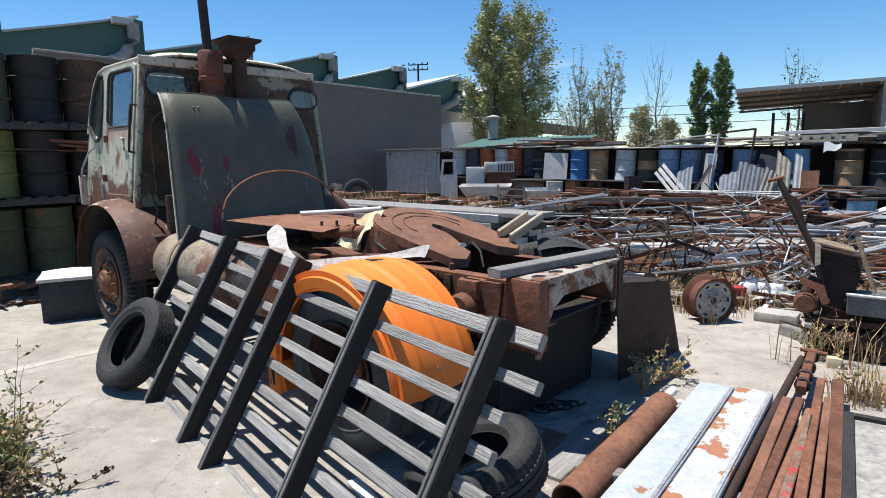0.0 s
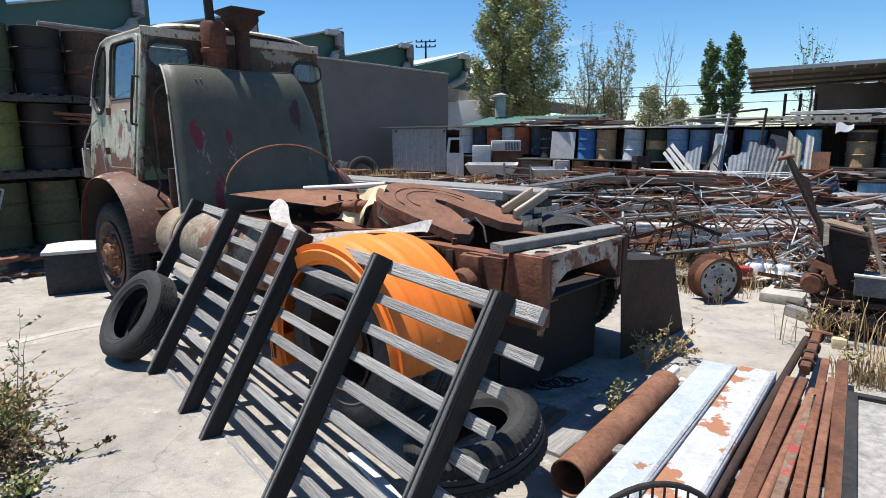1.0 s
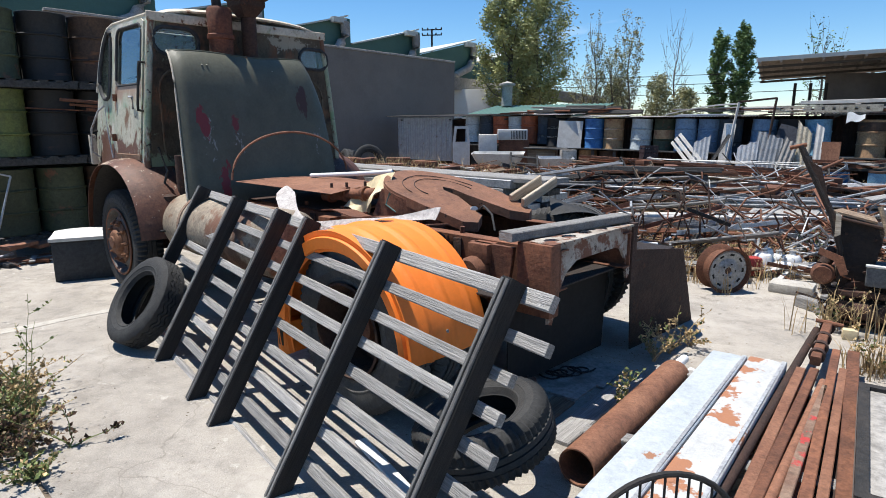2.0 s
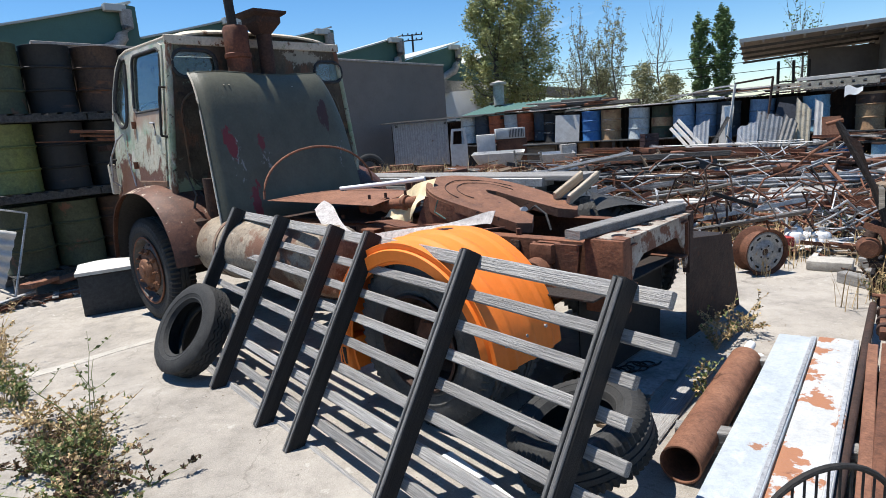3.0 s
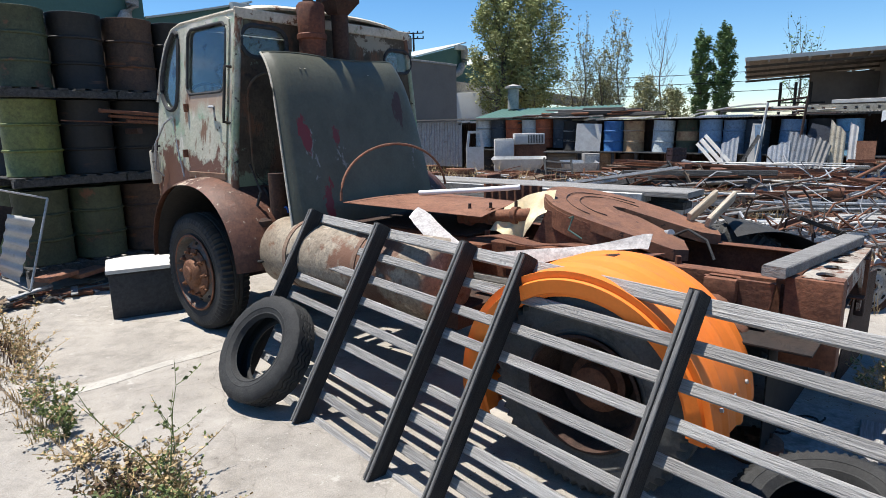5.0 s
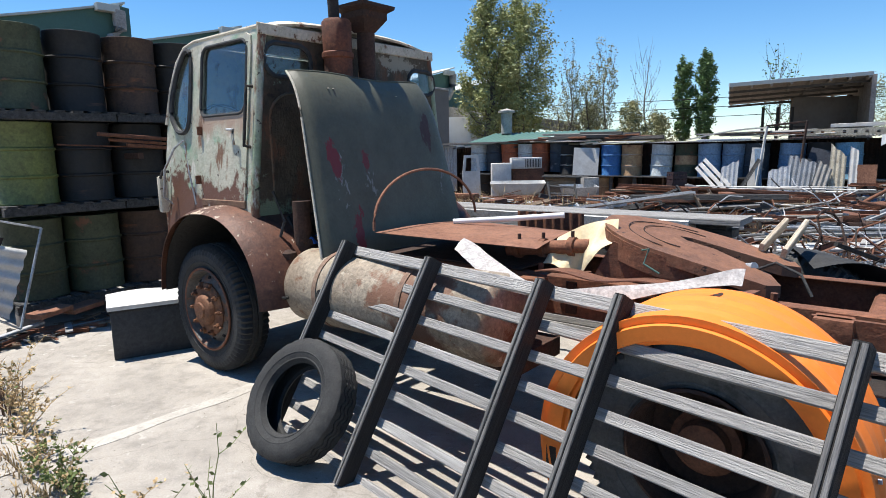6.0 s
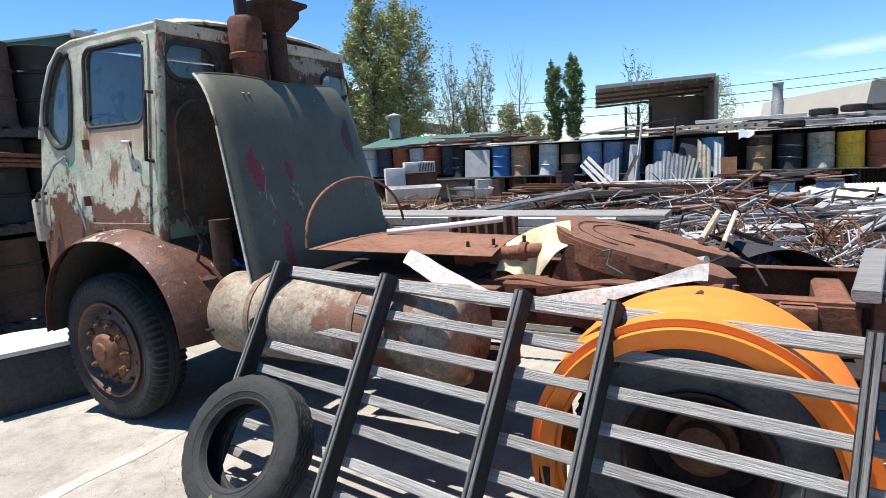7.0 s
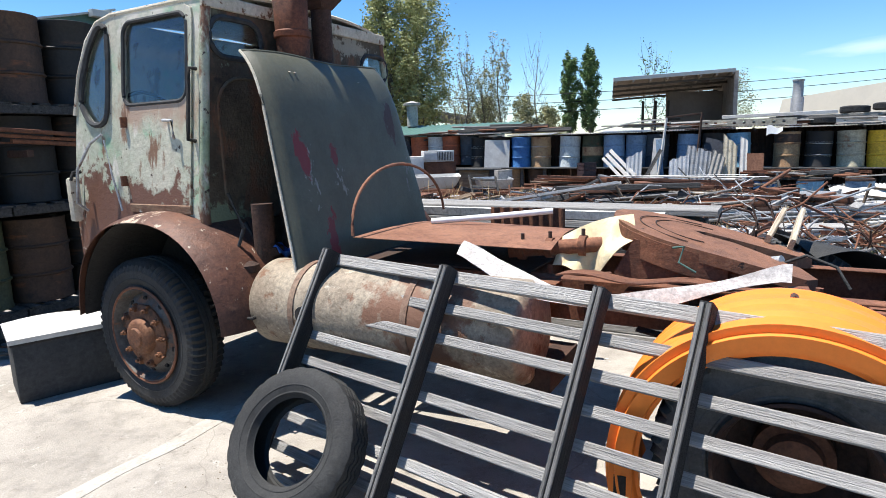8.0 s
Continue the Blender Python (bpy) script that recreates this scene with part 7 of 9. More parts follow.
build_machine()
for a, b in (((3.22, 6.42, 0.05), (3.46, 6.10, 0.05)), ((3.40, 6.85, 0.06), (3.70, 6.50, 0.06)), ((2.98, 6.36, 0.05), (3.16, 5.95, 0.05)), ((3.30, 6.26, 0.14), (3.62, 6.02, 0.14))):
    flat_bar(a, b, 0.14, 0.10, "timber", "timber_sleeper", "split grey timber sleeper by the machine", "sleeper", "sleepers by the machine")
solo("concrete_block", _box(-0.20, 0.20, -0.14, 0.14, 0, 0.10, 0.02, None), "mortar", "pale worn concrete block on the yard", "block", Matrix.Translation((3.10, 6.84, 0)) @ pose(0, 0, 0, 0, 0, -30))
solo("small_box", _box(-0.05, 0.05, -0.04, 0.04, 0, 0.085, 0.006, None), "cloth", "small yellow carton on the concrete", "carton", Matrix.Translation((2.97, 5.42, 0)) @ pose(0, 0, 0, 0, 0, -20))
tufts("dry_grass", "dry straw grass at the foot of the machine", lambda r: r.choice(((r.gauss(3.55, 0.06), r.gauss(5.85, 0.06)), (r.gauss(2.80, 0.10), r.gauss(4.70, 0.06)), (r.gauss(3.60, 0.05), r.gauss(5.95, 0.05)))), 46, 2, (0.10, 0.30))
tufts("dry_grass", "thin dry stalks in the concrete joint by the machine", lambda r: (r.gauss(2.95, 0.15), r.gauss(5.45, 0.25)), 8, 7, (0.25, 0.55))
for k, (x, y, h, n, dry, sp) in enumerate(((2.78, 4.72, 0.26, 8, 0.6, 0.16), (2.88, 5.60, 0.34, 5, 0.7, 0.22), (3.02, 5.50, 0.42, 5, 0.8, 0.15), (3.95, 8.40, 0.42, 14, 0.2, 0.22))):
    weed((x, y, -0.005), h, n, 180 + k, spread=sp, dry=dry, leafn=9)

# ---- leaning window frames by the drum stack ----
def quad(name, label, cat, corners, material, thick=0.006, wave=0.0, torn=0.0, group="frames leaning on the drums"):
    """A flat or fluted sheet between four places in the yard: two along the top, two along the foot."""
    a, b, c, d = [yard(*p) for p in corners]

    def f(s, t):
        p = (a * (1 - s) + b * s) * (1 - t) + (d * (1 - s) + c * s) * t
        return p - UAX * (wave * math.sin(t * 32) + torn * math.sin(5 * s + 9 * t) * math.sin(7 * t)) + Vector((0, 0, torn * 0.8 * math.sin(13 * s)))
    return solo(name, sheet(f, 14, 48 if wave else 14, thick), material, label, cat, group=group)


def bar_frame(label, corners, material, w):
    o = thing("window_frame", label, "window frame", group="frames leaning on the drums")
    pts = [yard(*p) for p in corners]
    for k in range(4):
        part("bar", beam(pts[k], pts[(k + 1) % 4], w, w * 0.8), material, o)


bar_frame("thin grey metal frame leaning on the drums", ((6.30, -0.91, 1.24), (6.30, -0.39, 1.08), (6.18, -0.71, 0.12), (6.18, -0.95, 0.30)), "alu", 0.026)
bar_frame("white window frame with torn lining leaning on the drums", ((6.42, -1.20, 1.43), (6.42, -0.80, 1.41), (6.26, -1.12, 0.45), (6.26, -1.42, 0.62)), "weathered_white", 0.045)
bar_frame("white inner window sash leaning on the drums", ((6.39, -1.10, 1.30), (6.39, -0.88, 1.28), (6.25, -1.14, 0.55), (6.25, -1.30, 0.65)), "weathered_white", 0.028)
quad("torn_lining", "torn dark plastic lining in a window frame", "plastic sheet", ((6.44, -1.16, 1.36), (6.44, -0.84, 1.34), (6.30, -1.14, 0.48), (6.30, -1.38, 0.64)), "slate_sheet", 0.004, 0.0, 0.03)
quad("torn_lining", "crumpled white paper along a window frame", "plastic sheet", ((6.37, -1.24, 1.46), (6.37, -0.86, 1.47), (6.36, -0.92, 1.34), (6.36, -1.22, 1.30)), "weathered_white", 0.004, 0.0, 0.04)
quad("black_sheet", "black sheet panel leaning among the frames", "sheet", ((6.38, -0.88, 1.06), (6.38, -0.70, 1.01), (6.24, -1.00, 0.40), (6.24, -1.12, 0.50)), "machine_black", 0.01)
quad("corrugated_sheet", "bent corrugated offcut leaning on the drums", "sheet", ((6.30, -0.78, 0.95), (6.30, -0.54, 0.87), (6.16, -0.80, 0.24), (6.16, -0.97, 0.36)), "weathered_white", 0.006, 0.022)
flat_bar(yard(6.02, -1.70, 0.72), yard(6.02, -1.00, 0.34), 0.03, 0.12, "orange_board", "painted_board", "faded orange board lying against the frames", "board")
flat_bar(yard(5.98, -1.27, 0.68), yard(5.92, -1.14, 0.02), 0.06, 0.03, "paint_sky", "painted_post", "pale blue flaking post leaning on scrap", "post")
for k, (u, v, a) in enumerate(((6.20, -0.45, 8), (6.28, -0.12, -10))):
    flat_bar(yard(u, v - 0.14, 0.21 - 0.03 * k), yard(u + 0.12, v + 0.20, 0.23 - 0.03 * k), 0.22, 0.05, "rust_light", "scrap_bar", "red-brown board on blocks by the drum stack", "scrap bar", "scrap by the drum stack")
    flat_bar(yard(u + 0.06, v, 0.0), yard(u + 0.06, v, 0.19 - 0.03 * k), 0.09, 0.09, "timber_dark", "timber_block", "dark timber block under a board", "block", "scrap by the drum stack")
for k, (a, b, m_, w) in enumerate((((-7.40, 6.02, 0.24), (-6.45, 6.22, 0.04), "rust_light", 0.09), ((-7.05, 6.12, 0.44), (-6.60, 6.02, 0.03), "alu", 0.05), ((-7.60, 5.87, 0.03), (-6.70, 5.82, 0.03), "timber", 0.14), ((-7.30, 5.77, 0.03), (-6.50, 6.02, 0.03), "timber", 0.12), ((-7.70, 6.17, 0.12), (-6.90, 6.37, 0.12), "timber_dark", 0.12), ((-6.05, 6.92, 0.03), (-5.55, 7.22, 0.03), "rust_light", 0.13), ((-6.15, 6.72, 0.03), (-5.60, 7.02, 0.03), "rust", 0.10), ((-6.30, 6.82, 0.03), (-5.80, 6.67, 0.03), "timber_dark", 0.1), ((-6.20, 6.52, 0.07), (-6.02, 6.92, 0.12), "galv", 0.06))):
    flat_bar(a, b, w, 0.05 if w > 0.06 else 0.03, m_, "scrap_bar", "scrap bar lying by the drum stack", "scrap bar", "scrap by the drum stack")
for i in range(60):
    p = yard(6.2 + r_.uniform(-0.25, 0.25), r_.uniform(-1.0, 0.6))
    ob = scrap(r_.choice(("angle", "brown_plank", "post", "plank")), 0.9, (p.x, p.y, 0.025 + r_.uniform(0, 0.03)), r_.uniform(0, 180), 0, r_.uniform(-20, 20))
    ob.scale = (r_.uniform(0.15, 0.5),) * 3

# ---- the back of the yard, in the earlier camera fit's coordinates ----
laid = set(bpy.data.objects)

# ---- buildings beyond ----
def sawtooth():
    """A long factory with a saw-tooth roof, its gable ends towards the yard."""
    o = thing("factory", "green sheet-clad factory with a saw-tooth roof", "building", kind="")
    step = Vector((3.42, 4.07, 0))
    base = Vector((-22.1, 19.1, 0))
    back_ = Vector((-0.765, 0.643, 0))
    for k in range(7):
        a = base + step * k
        b = a + step
        outline = [(0, 0), (1, 0), (1, 8.95), (0.93, 8.99), (0, 7.62)]
        bm = plate(outline, [], 0.25, lambda x, y, d, a=a, b=b: a + (b - a) * x + back_ * d + Vector((0, 0, y)))
        part("wall", bm, "clad_green", o, "green sheet gable", smooth=0)
        r0, r1 = a + Vector((0, 0, 7.66)), b + Vector((0, 0, 9.02)) - step * 0.04
        part("roof", sheet(lambda s, t, r0=r0, r1=r1: r0 + (r1 - r0) * s - back_ * 0.15 + back_ * 30 * t + Vector((0, 0, 0.12 * s * s)), 6, 2, 0.08), "roof_pale", o, "pale sheet roofing", smooth=0)
        g = b - step * 0.10 - back_ * 0.25
        part("gutter_box", beam(g + Vector((0, 0, 8.75)), g - step * 0.16 + Vector((0, 0, 8.72)), 0.35, 0.28), "roof_pale", o, "pale rainwater head")
        part("downpipe", tube([g + Vector((0, 0, 8.7)), g + Vector((0, 0, 8.0)), g - step * 0.05 + Vector((0, 0, 7.6)), g - step * 0.10 + Vector((0, 0, 7.2)), g - step * 0.35 + Vector((0, 0, 6.6)), g - step * 0.4 + Vector((0, 0, 5.2))], 0.26, 10), "asbestos", o, "fat pale downpipe")
    part("lower_band", beam(base + step * 3.5 + Vector((0, 0, 6.0)) - back_ * 0.6, base + step * 9 + Vector((0, 0, 6.0)) - back_ * 0.6, 0.6, 0.8), "asbestos", o, "pale concrete band")


sawtooth()
# blockwork wall
bl, br = Vector((-13.2, 17.6, 0)), Vector((-2.04, 28.73, 0))
wall_o = thing("boundary_wall", "tall grey blockwork boundary wall", "wall", kind="structure")
part("blockwork", beam(bl + Vector((0, 0, 2.78)), br + Vector((0, 0, 2.78)), 0.25, 5.56, bev=0.01), "wall", wall_o, smooth=0)
part("coping", beam(bl + Vector((0, 0, 5.59)), br + Vector((0, 0, 5.59)), 0.34, 0.08, bev=0.01), "asbestos", wall_o, "concrete coping", smooth=0)
# white wall under the factory
solo("white_shed", _box(-3.2, 3.2, 40.4, 46, -0.02, 5.6, 0.02, None), "clad_white", "low white rendered shed", "building", Matrix.Translation((0, 0, 0)))


# open-fronted skillion shed
def skillion():
    o = thing("skillion_shed", "tall open shed with a cantilevered flat roof", "shed")
    f0, f1 = Vector((17.1, 43.6, 7.72)), Vector((27.4, 44.6, 8.50))
    dep = Vector((3.6, 8.0, -0.4))
    part("roof", sheet(lambda s, t: f0 + (f1 - f0) * s + dep * t + Vector((0, 0, 0.08)), 4, 4, 0.10), "asbestos", o, "pale sheet roof", smooth=0)
    for k in range(8):
        p = f0 + (f1 - f0) * (0.02 + 0.137 * k) - Vector((0, 0, 0.14))
        part("rafter", beam(p, p + dep * 0.97, 0.14, 0.24), "asbestos", o, "pale roof beam")
    for k in range(4):
        p = f0 + dep * (0.12 + 0.25 * k) - Vector((0, 0, 0.32))
        part("purlin", beam(p, p + (f1 - f0), 0.12, 0.16), "timber_dark", o)
    part("fascia", beam(f0 + Vector((0, 0, 0.0)), f1 + Vector((0, 0, 0.0)), 0.12, 0.26), "roof_pale", o, "pale roof edge")
    # Rear wall coloured dark for the shade under the roof.
    part("wall", _box(24.4, 29.5, 49.0, 49.3, -0.02, 7.5, 0.02, None), "shed_dark", o, "dark rear wall", smooth=0)
    part("end_wall", beam((27.6, 44.7, 4.22), (30.9, 52.0, 4.02), 0.3, 8.5), "asbestos", o, "pale end wall", smooth=0)
    for x in (21.8, 22.9, 24.0):
        part("post", beam((x, 48.2, -0.02), (x, 48.2, 6.7), 0.16, 0.16), "dark", o)
    part("girt", beam((21.8, 48.2, 5.2), (25.1, 48.2, 5.2), 0.1, 0.1), "dark", o)


skillion()
sh = thing("warehouse", "large beige sheet-clad warehouse", "building")
part("wall", plate([(38.6, 0), (64, 0), (64, 7.5), (39.2, 7.3), (38.7, 4.9)], [], 12, lambda x, y, d: Vector((x, 43.2 - 0.1 * (x - 31) + d, y - 0.02))), "clad_beige", sh, "beige cladding", smooth=0)
part("ridge", beam((39.2, 42.2, 7.34), (64, 39.8, 7.55), 0.3, 0.12), "clad_beige", sh)
part("wall_panel", _box(47.0, 50.0, 40.9, 41.35, 4.4, 6.3, 0.02, None), "clad_beige", sh, "pale wall panel")
solo("flue", lathe([(0.0, -0.02), (0.50, -0.02), (0.50, 6.9), (0.42, 7.0), (0.42, 8.3), (0.47, 8.32), (0.47, 8.44), (0.0, 8.4)], 20), "galv", "tall round metal flue", "chimney", Matrix.Translation((35.6, 48.0, 0)))


# power poles and wires
def power_pole(x, y, h, arms):
    o = thing("power_pole", "timber power pole with cross-arms and insulators", "power pole", Matrix.Translation((x, y, 0)))
    part("pole", rod((0, 0, -0.3), (0, 0, h), 0.16, 10, r2=0.11), "dark", o)
    for z in arms:
        part("cross_arm", beam((-1.2, 0, z), (1.2, 0, z), 0.1, 0.12), "dark", o)
        for x_ in (-1.15, -0.5, 0.5, 1.15):
            part("insulator", lathe([(0, 0), (0.07, 0), (0.09, 0.1), (0.05, 0.2), (0, 0.22)], 8), "dark", o, at=Matrix.Translation((x_, 0, z + 0.06)))
    return o


for k, (z0, z1) in enumerate(((7.3, 9.6), (8.2, 10.6), (9.0, 11.6))):
    pts = [Vector((0 + 70 * i / 24, 66 - 12 * i / 24, z0 + (z1 - z0) * i / 24 - 0.8 * math.sin(math.pi * i / 24))) for i in range(25)]
    solo("power_line", tube(pts, 0.03, 5), "dark", "thin overhead power cable", "cable", group="overhead cables")


# ---- trees ----
def tree(name, label, base, height, width, leaves, leafmat, size, seed, shape="round", trunk=0.18, low=0.12):
    r = random.Random(seed)
    o = thing(name, label, "tree", Matrix.Translation(base))
    bm = bmesh.new()
    tube([Vector((0.02 * height * math.sin(k * 1.3 + seed), 0.02 * height * math.cos(k + seed), height * k / 7 * 0.93)) for k in range(8)], trunk, 8, bm, [trunk * (1.05 - k / 7.6) for k in range(8)])
    tips = []
    n = 34 if shape != "thin" else 26
    for i in range(n):
        z = height * (low + (0.93 - low) * (i + r.random()) / n)
        f = (z / height - low) / (1 - low)
        if shape == "round":
            reach = width * (0.45 + 0.55 * math.sin(math.pi * min(1, f * 0.8 + 0.22))) * (1.08 - f * 0.55)
        elif shape == "flame":
            reach = width * (math.sin(math.pi * min(1, 0.16 + 0.84 * f)) ** 0.8)
        else:
            reach = width * (0.5 + 0.5 * math.sin(math.pi * min(1, 0.2 + f * 0.75)))
        a = i * 2.4 + r.uniform(-0.4, 0.4)
        up = height * {"round": 0.14, "flame": 0.12, "thin": 0.2}[shape] * r.uniform(0.7, 1.3)
        p0 = Vector((0.02 * height * math.sin(z / height * 9 + seed), 0, z * 0.93))
        p2 = Vector((math.cos(a) * reach, math.sin(a) * reach, z + up * 0.6))
        p1 = (p0 + p2) / 2 - Vector((0, 0, up * 0.2))
        tube([p0, p1, p2], 0.03, 5, bm, [trunk * 0.32 * (1.1 - f), trunk * 0.2 * (1.1 - f), trunk * 0.06])
        for q in (0.35, 0.55, 0.75, 0.9, 1.0, 1.08):
            tips.append((p0.lerp(p2, q), f))
        if shape == "thin":
            for j in range(3):
                e = p1.lerp(p2, r.random())
                t = e + Vector((r.uniform(-0.5, 0.5) * reach, r.uniform(-0.5, 0.5) * reach, r.uniform(0.3, 1.0) * up))
                tube([e, t], 0.01, 4, bm, [trunk * 0.09, trunk * 0.03])
                tips.append((t, f))
    part("trunk", bm, "bark", o, "grey trunk and limbs")
    V, F = [], []
    per = max(1, leaves // len(tips))
    for c, f in tips:
        spread = width * (0.22 if shape == "round" else 0.26 if shape == "flame" else 0.2) * r.uniform(0.6, 1.3)
        for j in range(int(per * r.uniform(0.4, 1.6))):
            p = c + Vector((r.gauss(0, spread * 0.6), r.gauss(0, spread * 0.6), r.gauss(0, spread * 0.75)))
            n_ = Vector((r.gauss(0, 1), r.gauss(0, 1), r.gauss(0, 1))).normalized()
            s = n_.cross(Vector((0.3, 0.5, 0.8))).normalized() * size * r.uniform(0.6, 1.3)
            t = n_.cross(s).normalized() * size * r.uniform(0.35, 0.7)
            k = len(V)
            V += [p - s, p - t * 0.7, p + s, p + t]
            F.append((k, k + 1, k + 2, k + 3))
    me = bpy.data.meshes.new("crown")
    me.from_pydata(V, [], F)
    me.materials.append(M[leafmat])
    c = new("crown", me)
    c.parent = o
    return o


# plastic crates on the heap
def crate(at, turn):
    o = thing("plastic_crate", "dark maroon plastic bottle crate with slots", "crate", Matrix.Translation(at) @ pose(0, 0, 0, 0, 0, turn), "crates on the heap")
    for a in range(4):
        w = 0.40 if a % 2 == 0 else 0.32
        hs = [rounded(-w / 2 + 0.035 + i * w / 5, -w / 2 + 0.035 + i * w / 5 + w / 8, y, y + 0.04, 0.008, 2) for i in range(5) for y in (0.08, 0.20)]
        d = 0.16 if a % 2 == 0 else 0.20
        part("side", plate(rounded(-w / 2, w / 2, 0, 0.30, 0.012, 2), hs, 0.012, lambda x, y, e, a=a, d=d: Matrix.Rotation(a * math.pi / 2, 4, "Z") @ Vector((x, -d + e, y))), "crate", o, smooth=20)
    part("bottom", _box(-0.19, 0.19, -0.15, 0.15, 0.0, 0.012, 0, None), "crate", o)


solo("rusty_box", _box(-0.18, 0.18, -0.15, 0.15, 0, 0.3, 0.01, None), "paint_red", "small rusty red box on the heap", "box", Matrix.Translation((4.35, 16.5, 0.95)))

# white goods and a truck door west of the drums
def cabinet(at, w, d, h, turn, material, label, cat):
    o = thing(cat.replace(" ", "_"), label, cat, Matrix.Translation(at) @ pose(0, 0, 0, 0, 0, turn))
    part("body", _box(-w / 2, w / 2, -d / 2, d / 2, 0, h, 0.015, None), material, o)
    part("front_panel", _box(-w / 2 + 0.03, w / 2 - 0.03, -d / 2 - 0.014, -d / 2 - 0.002, 0.05, h - 0.05, 0.004, None), material, o)
    return o


def bath(at, n, turn, material, label):
    return solo("bathtub", sheet(lambda s, t: Vector((n * (s - 0.5), 0.7 * (t - 0.5), 0.42 - 0.40 * (1 - (2 * t - 1) ** 4) * (1 - (2 * s - 1) ** 6))), 22, 16, 0.012), material, label, "bathtub", Matrix.Translation(at) @ pose(0, 0, 0, 4, 0, turn))


# engines and axles heaped west of the truck
def engine(at, turn, k):
    o = thing("old_engine", "seized rusty engine block on the ground", "engine", Matrix.Translation(at) @ pose(0, 0, 0, 0, 0, turn), "scrap engines")
    part("block", _box(-0.32, 0.32, -0.2, 0.2, 0.0, 0.42, 0.04, None), "rust_dark", o)
    part("head", _box(-0.30, 0.30, -0.12, 0.12, 0.42, 0.54, 0.02, None), "rust", o)
    part("pulley", lathe([(0, -0.03), (0.12, -0.03), (0.09, 0), (0.12, 0.03), (0, 0.03)], 18, "x"), "rust", o, at=Matrix.Translation((-0.36, 0, 0.2)))
    for j in range(4):
        part("port", rod((-0.22 + 0.15 * j, -0.2, 0.36), (-0.22 + 0.15 * j, -0.30, 0.40), 0.035, 10), "rust_dark", o)


for k, (x, y, a) in enumerate(((-2.2, 13.4, 20), (-1.5, 13.9, -30), (-3.0, 14.6, 70), (-2.4, 15.6, 10), (-3.6, 15.6, 130), (-0.9, 13.1, 60))):
    engine((x, y, heap(x, y) - 0.03), a, k)
for k, (x, y, a) in enumerate(((-4.3, 17.5, 10), (-3.7, 18.0, -20), (-5.0, 18.6, 30), (-4.4, 19.0, 0))):
    solo("car_tyre", tyre_mesh(0.45, 0.22, 0.25, 20, 0.01), "rubber", "old truck tyre standing in the scrap", "tyre", lying((x, y, heap(x, y) + 0.42), (math.cos(a), math.sin(a), 0.2)), "tyres in the scrap")
for i in range(26):
    x, y = -4.0 + 3.6 * rnd.random(), 12.4 + 3.2 * rnd.random()
    scrap(rnd.choice(("alu_channel", "plank", "white_strip", "tin", "rust_pipe", "angle")), 1.4, (x, y, heap(x, y) + rnd.uniform(0.02, 0.35)), rnd.gauss(0, 30), rnd.gauss(0, 6), rnd.uniform(-30, 30))

# ---- more of the heap: tangles, frames, lumps and bundles ----
q_ = random.Random(41)


def tangle(at, size, material, seed):
    r = random.Random(seed)
    o = thing("rod_tangle", "tangle of bent rusty rods in the heap", "rods", Matrix.Translation(at), "rod tangles in the heap")
    for k in range(9):
        a = r.uniform(0, 6.283)
        pts = [Vector((math.cos(a) * size * r.uniform(-0.7, -0.2), math.sin(a) * size * r.uniform(-0.7, -0.2), r.uniform(0, 0.08)))]
        for j in range(4):
            pts.append(pts[-1] + Vector((math.cos(a), math.sin(a), 0)) * size * 0.35 + Vector((r.gauss(0, 0.08), r.gauss(0, 0.08), r.gauss(0.06, 0.10))))
        for v in pts:
            v.z = max(0.0, v.z)
        part("bent_rod", tube(pts, r.choice((0.008, 0.011, 0.014)), 6), r.choice((material, "rust", "galv")), o)
    return o


for i in range(44):
    x, y = q_.uniform(0.5, 6.2), 8.4 + 6.0 * q_.random() ** 1.6
    tangle((x, y, heap(x, y) + q_.uniform(0, 0.15)), q_.uniform(0.5, 0.9), q_.choice(("rust", "rust_dark", "dark")), 300 + i)


def old_frame(at, w, h, turn, tip, material):
    o = thing("broken_pallet", "broken slatted pallet standing in the scrap heap", "pallet", Matrix.Translation(at) @ pose(0, 0, 0, tip, q_.gauss(0, 8), turn), "pallets in the heap")
    for x in (-w / 2, w / 2):
        part("stile", beam((x, 0, 0), (x, 0, h), 0.05, 0.04), material, o)
    n = q_.randint(3, 6)
    for k in range(n):
        part("slat", beam((-w / 2 + 0.03, 0, h * (k + 0.5) / n), (w / 2 - 0.03, 0, h * (k + 0.5) / n), 0.025, 0.05), material, o)


for i in range(22):
    x, y = q_.uniform(0.0, 9.0), q_.uniform(11.0, 15.0)
    old_frame((x, y, heap(x, y) - 0.02), q_.uniform(0.4, 1.1), q_.uniform(0.35, 0.75), q_.gauss(0, 25), q_.choice((-60, -30, -12, 10)), q_.choice(("timber_dark", "rust", "timber_brown", "rust_dark", "alu")))
for i in range(5):
    x, y = q_.uniform(0.2, 8.0), q_.uniform(11.5, 15.2)
    engine((x, y, heap(x, y) - 0.04), q_.uniform(0, 180), i)
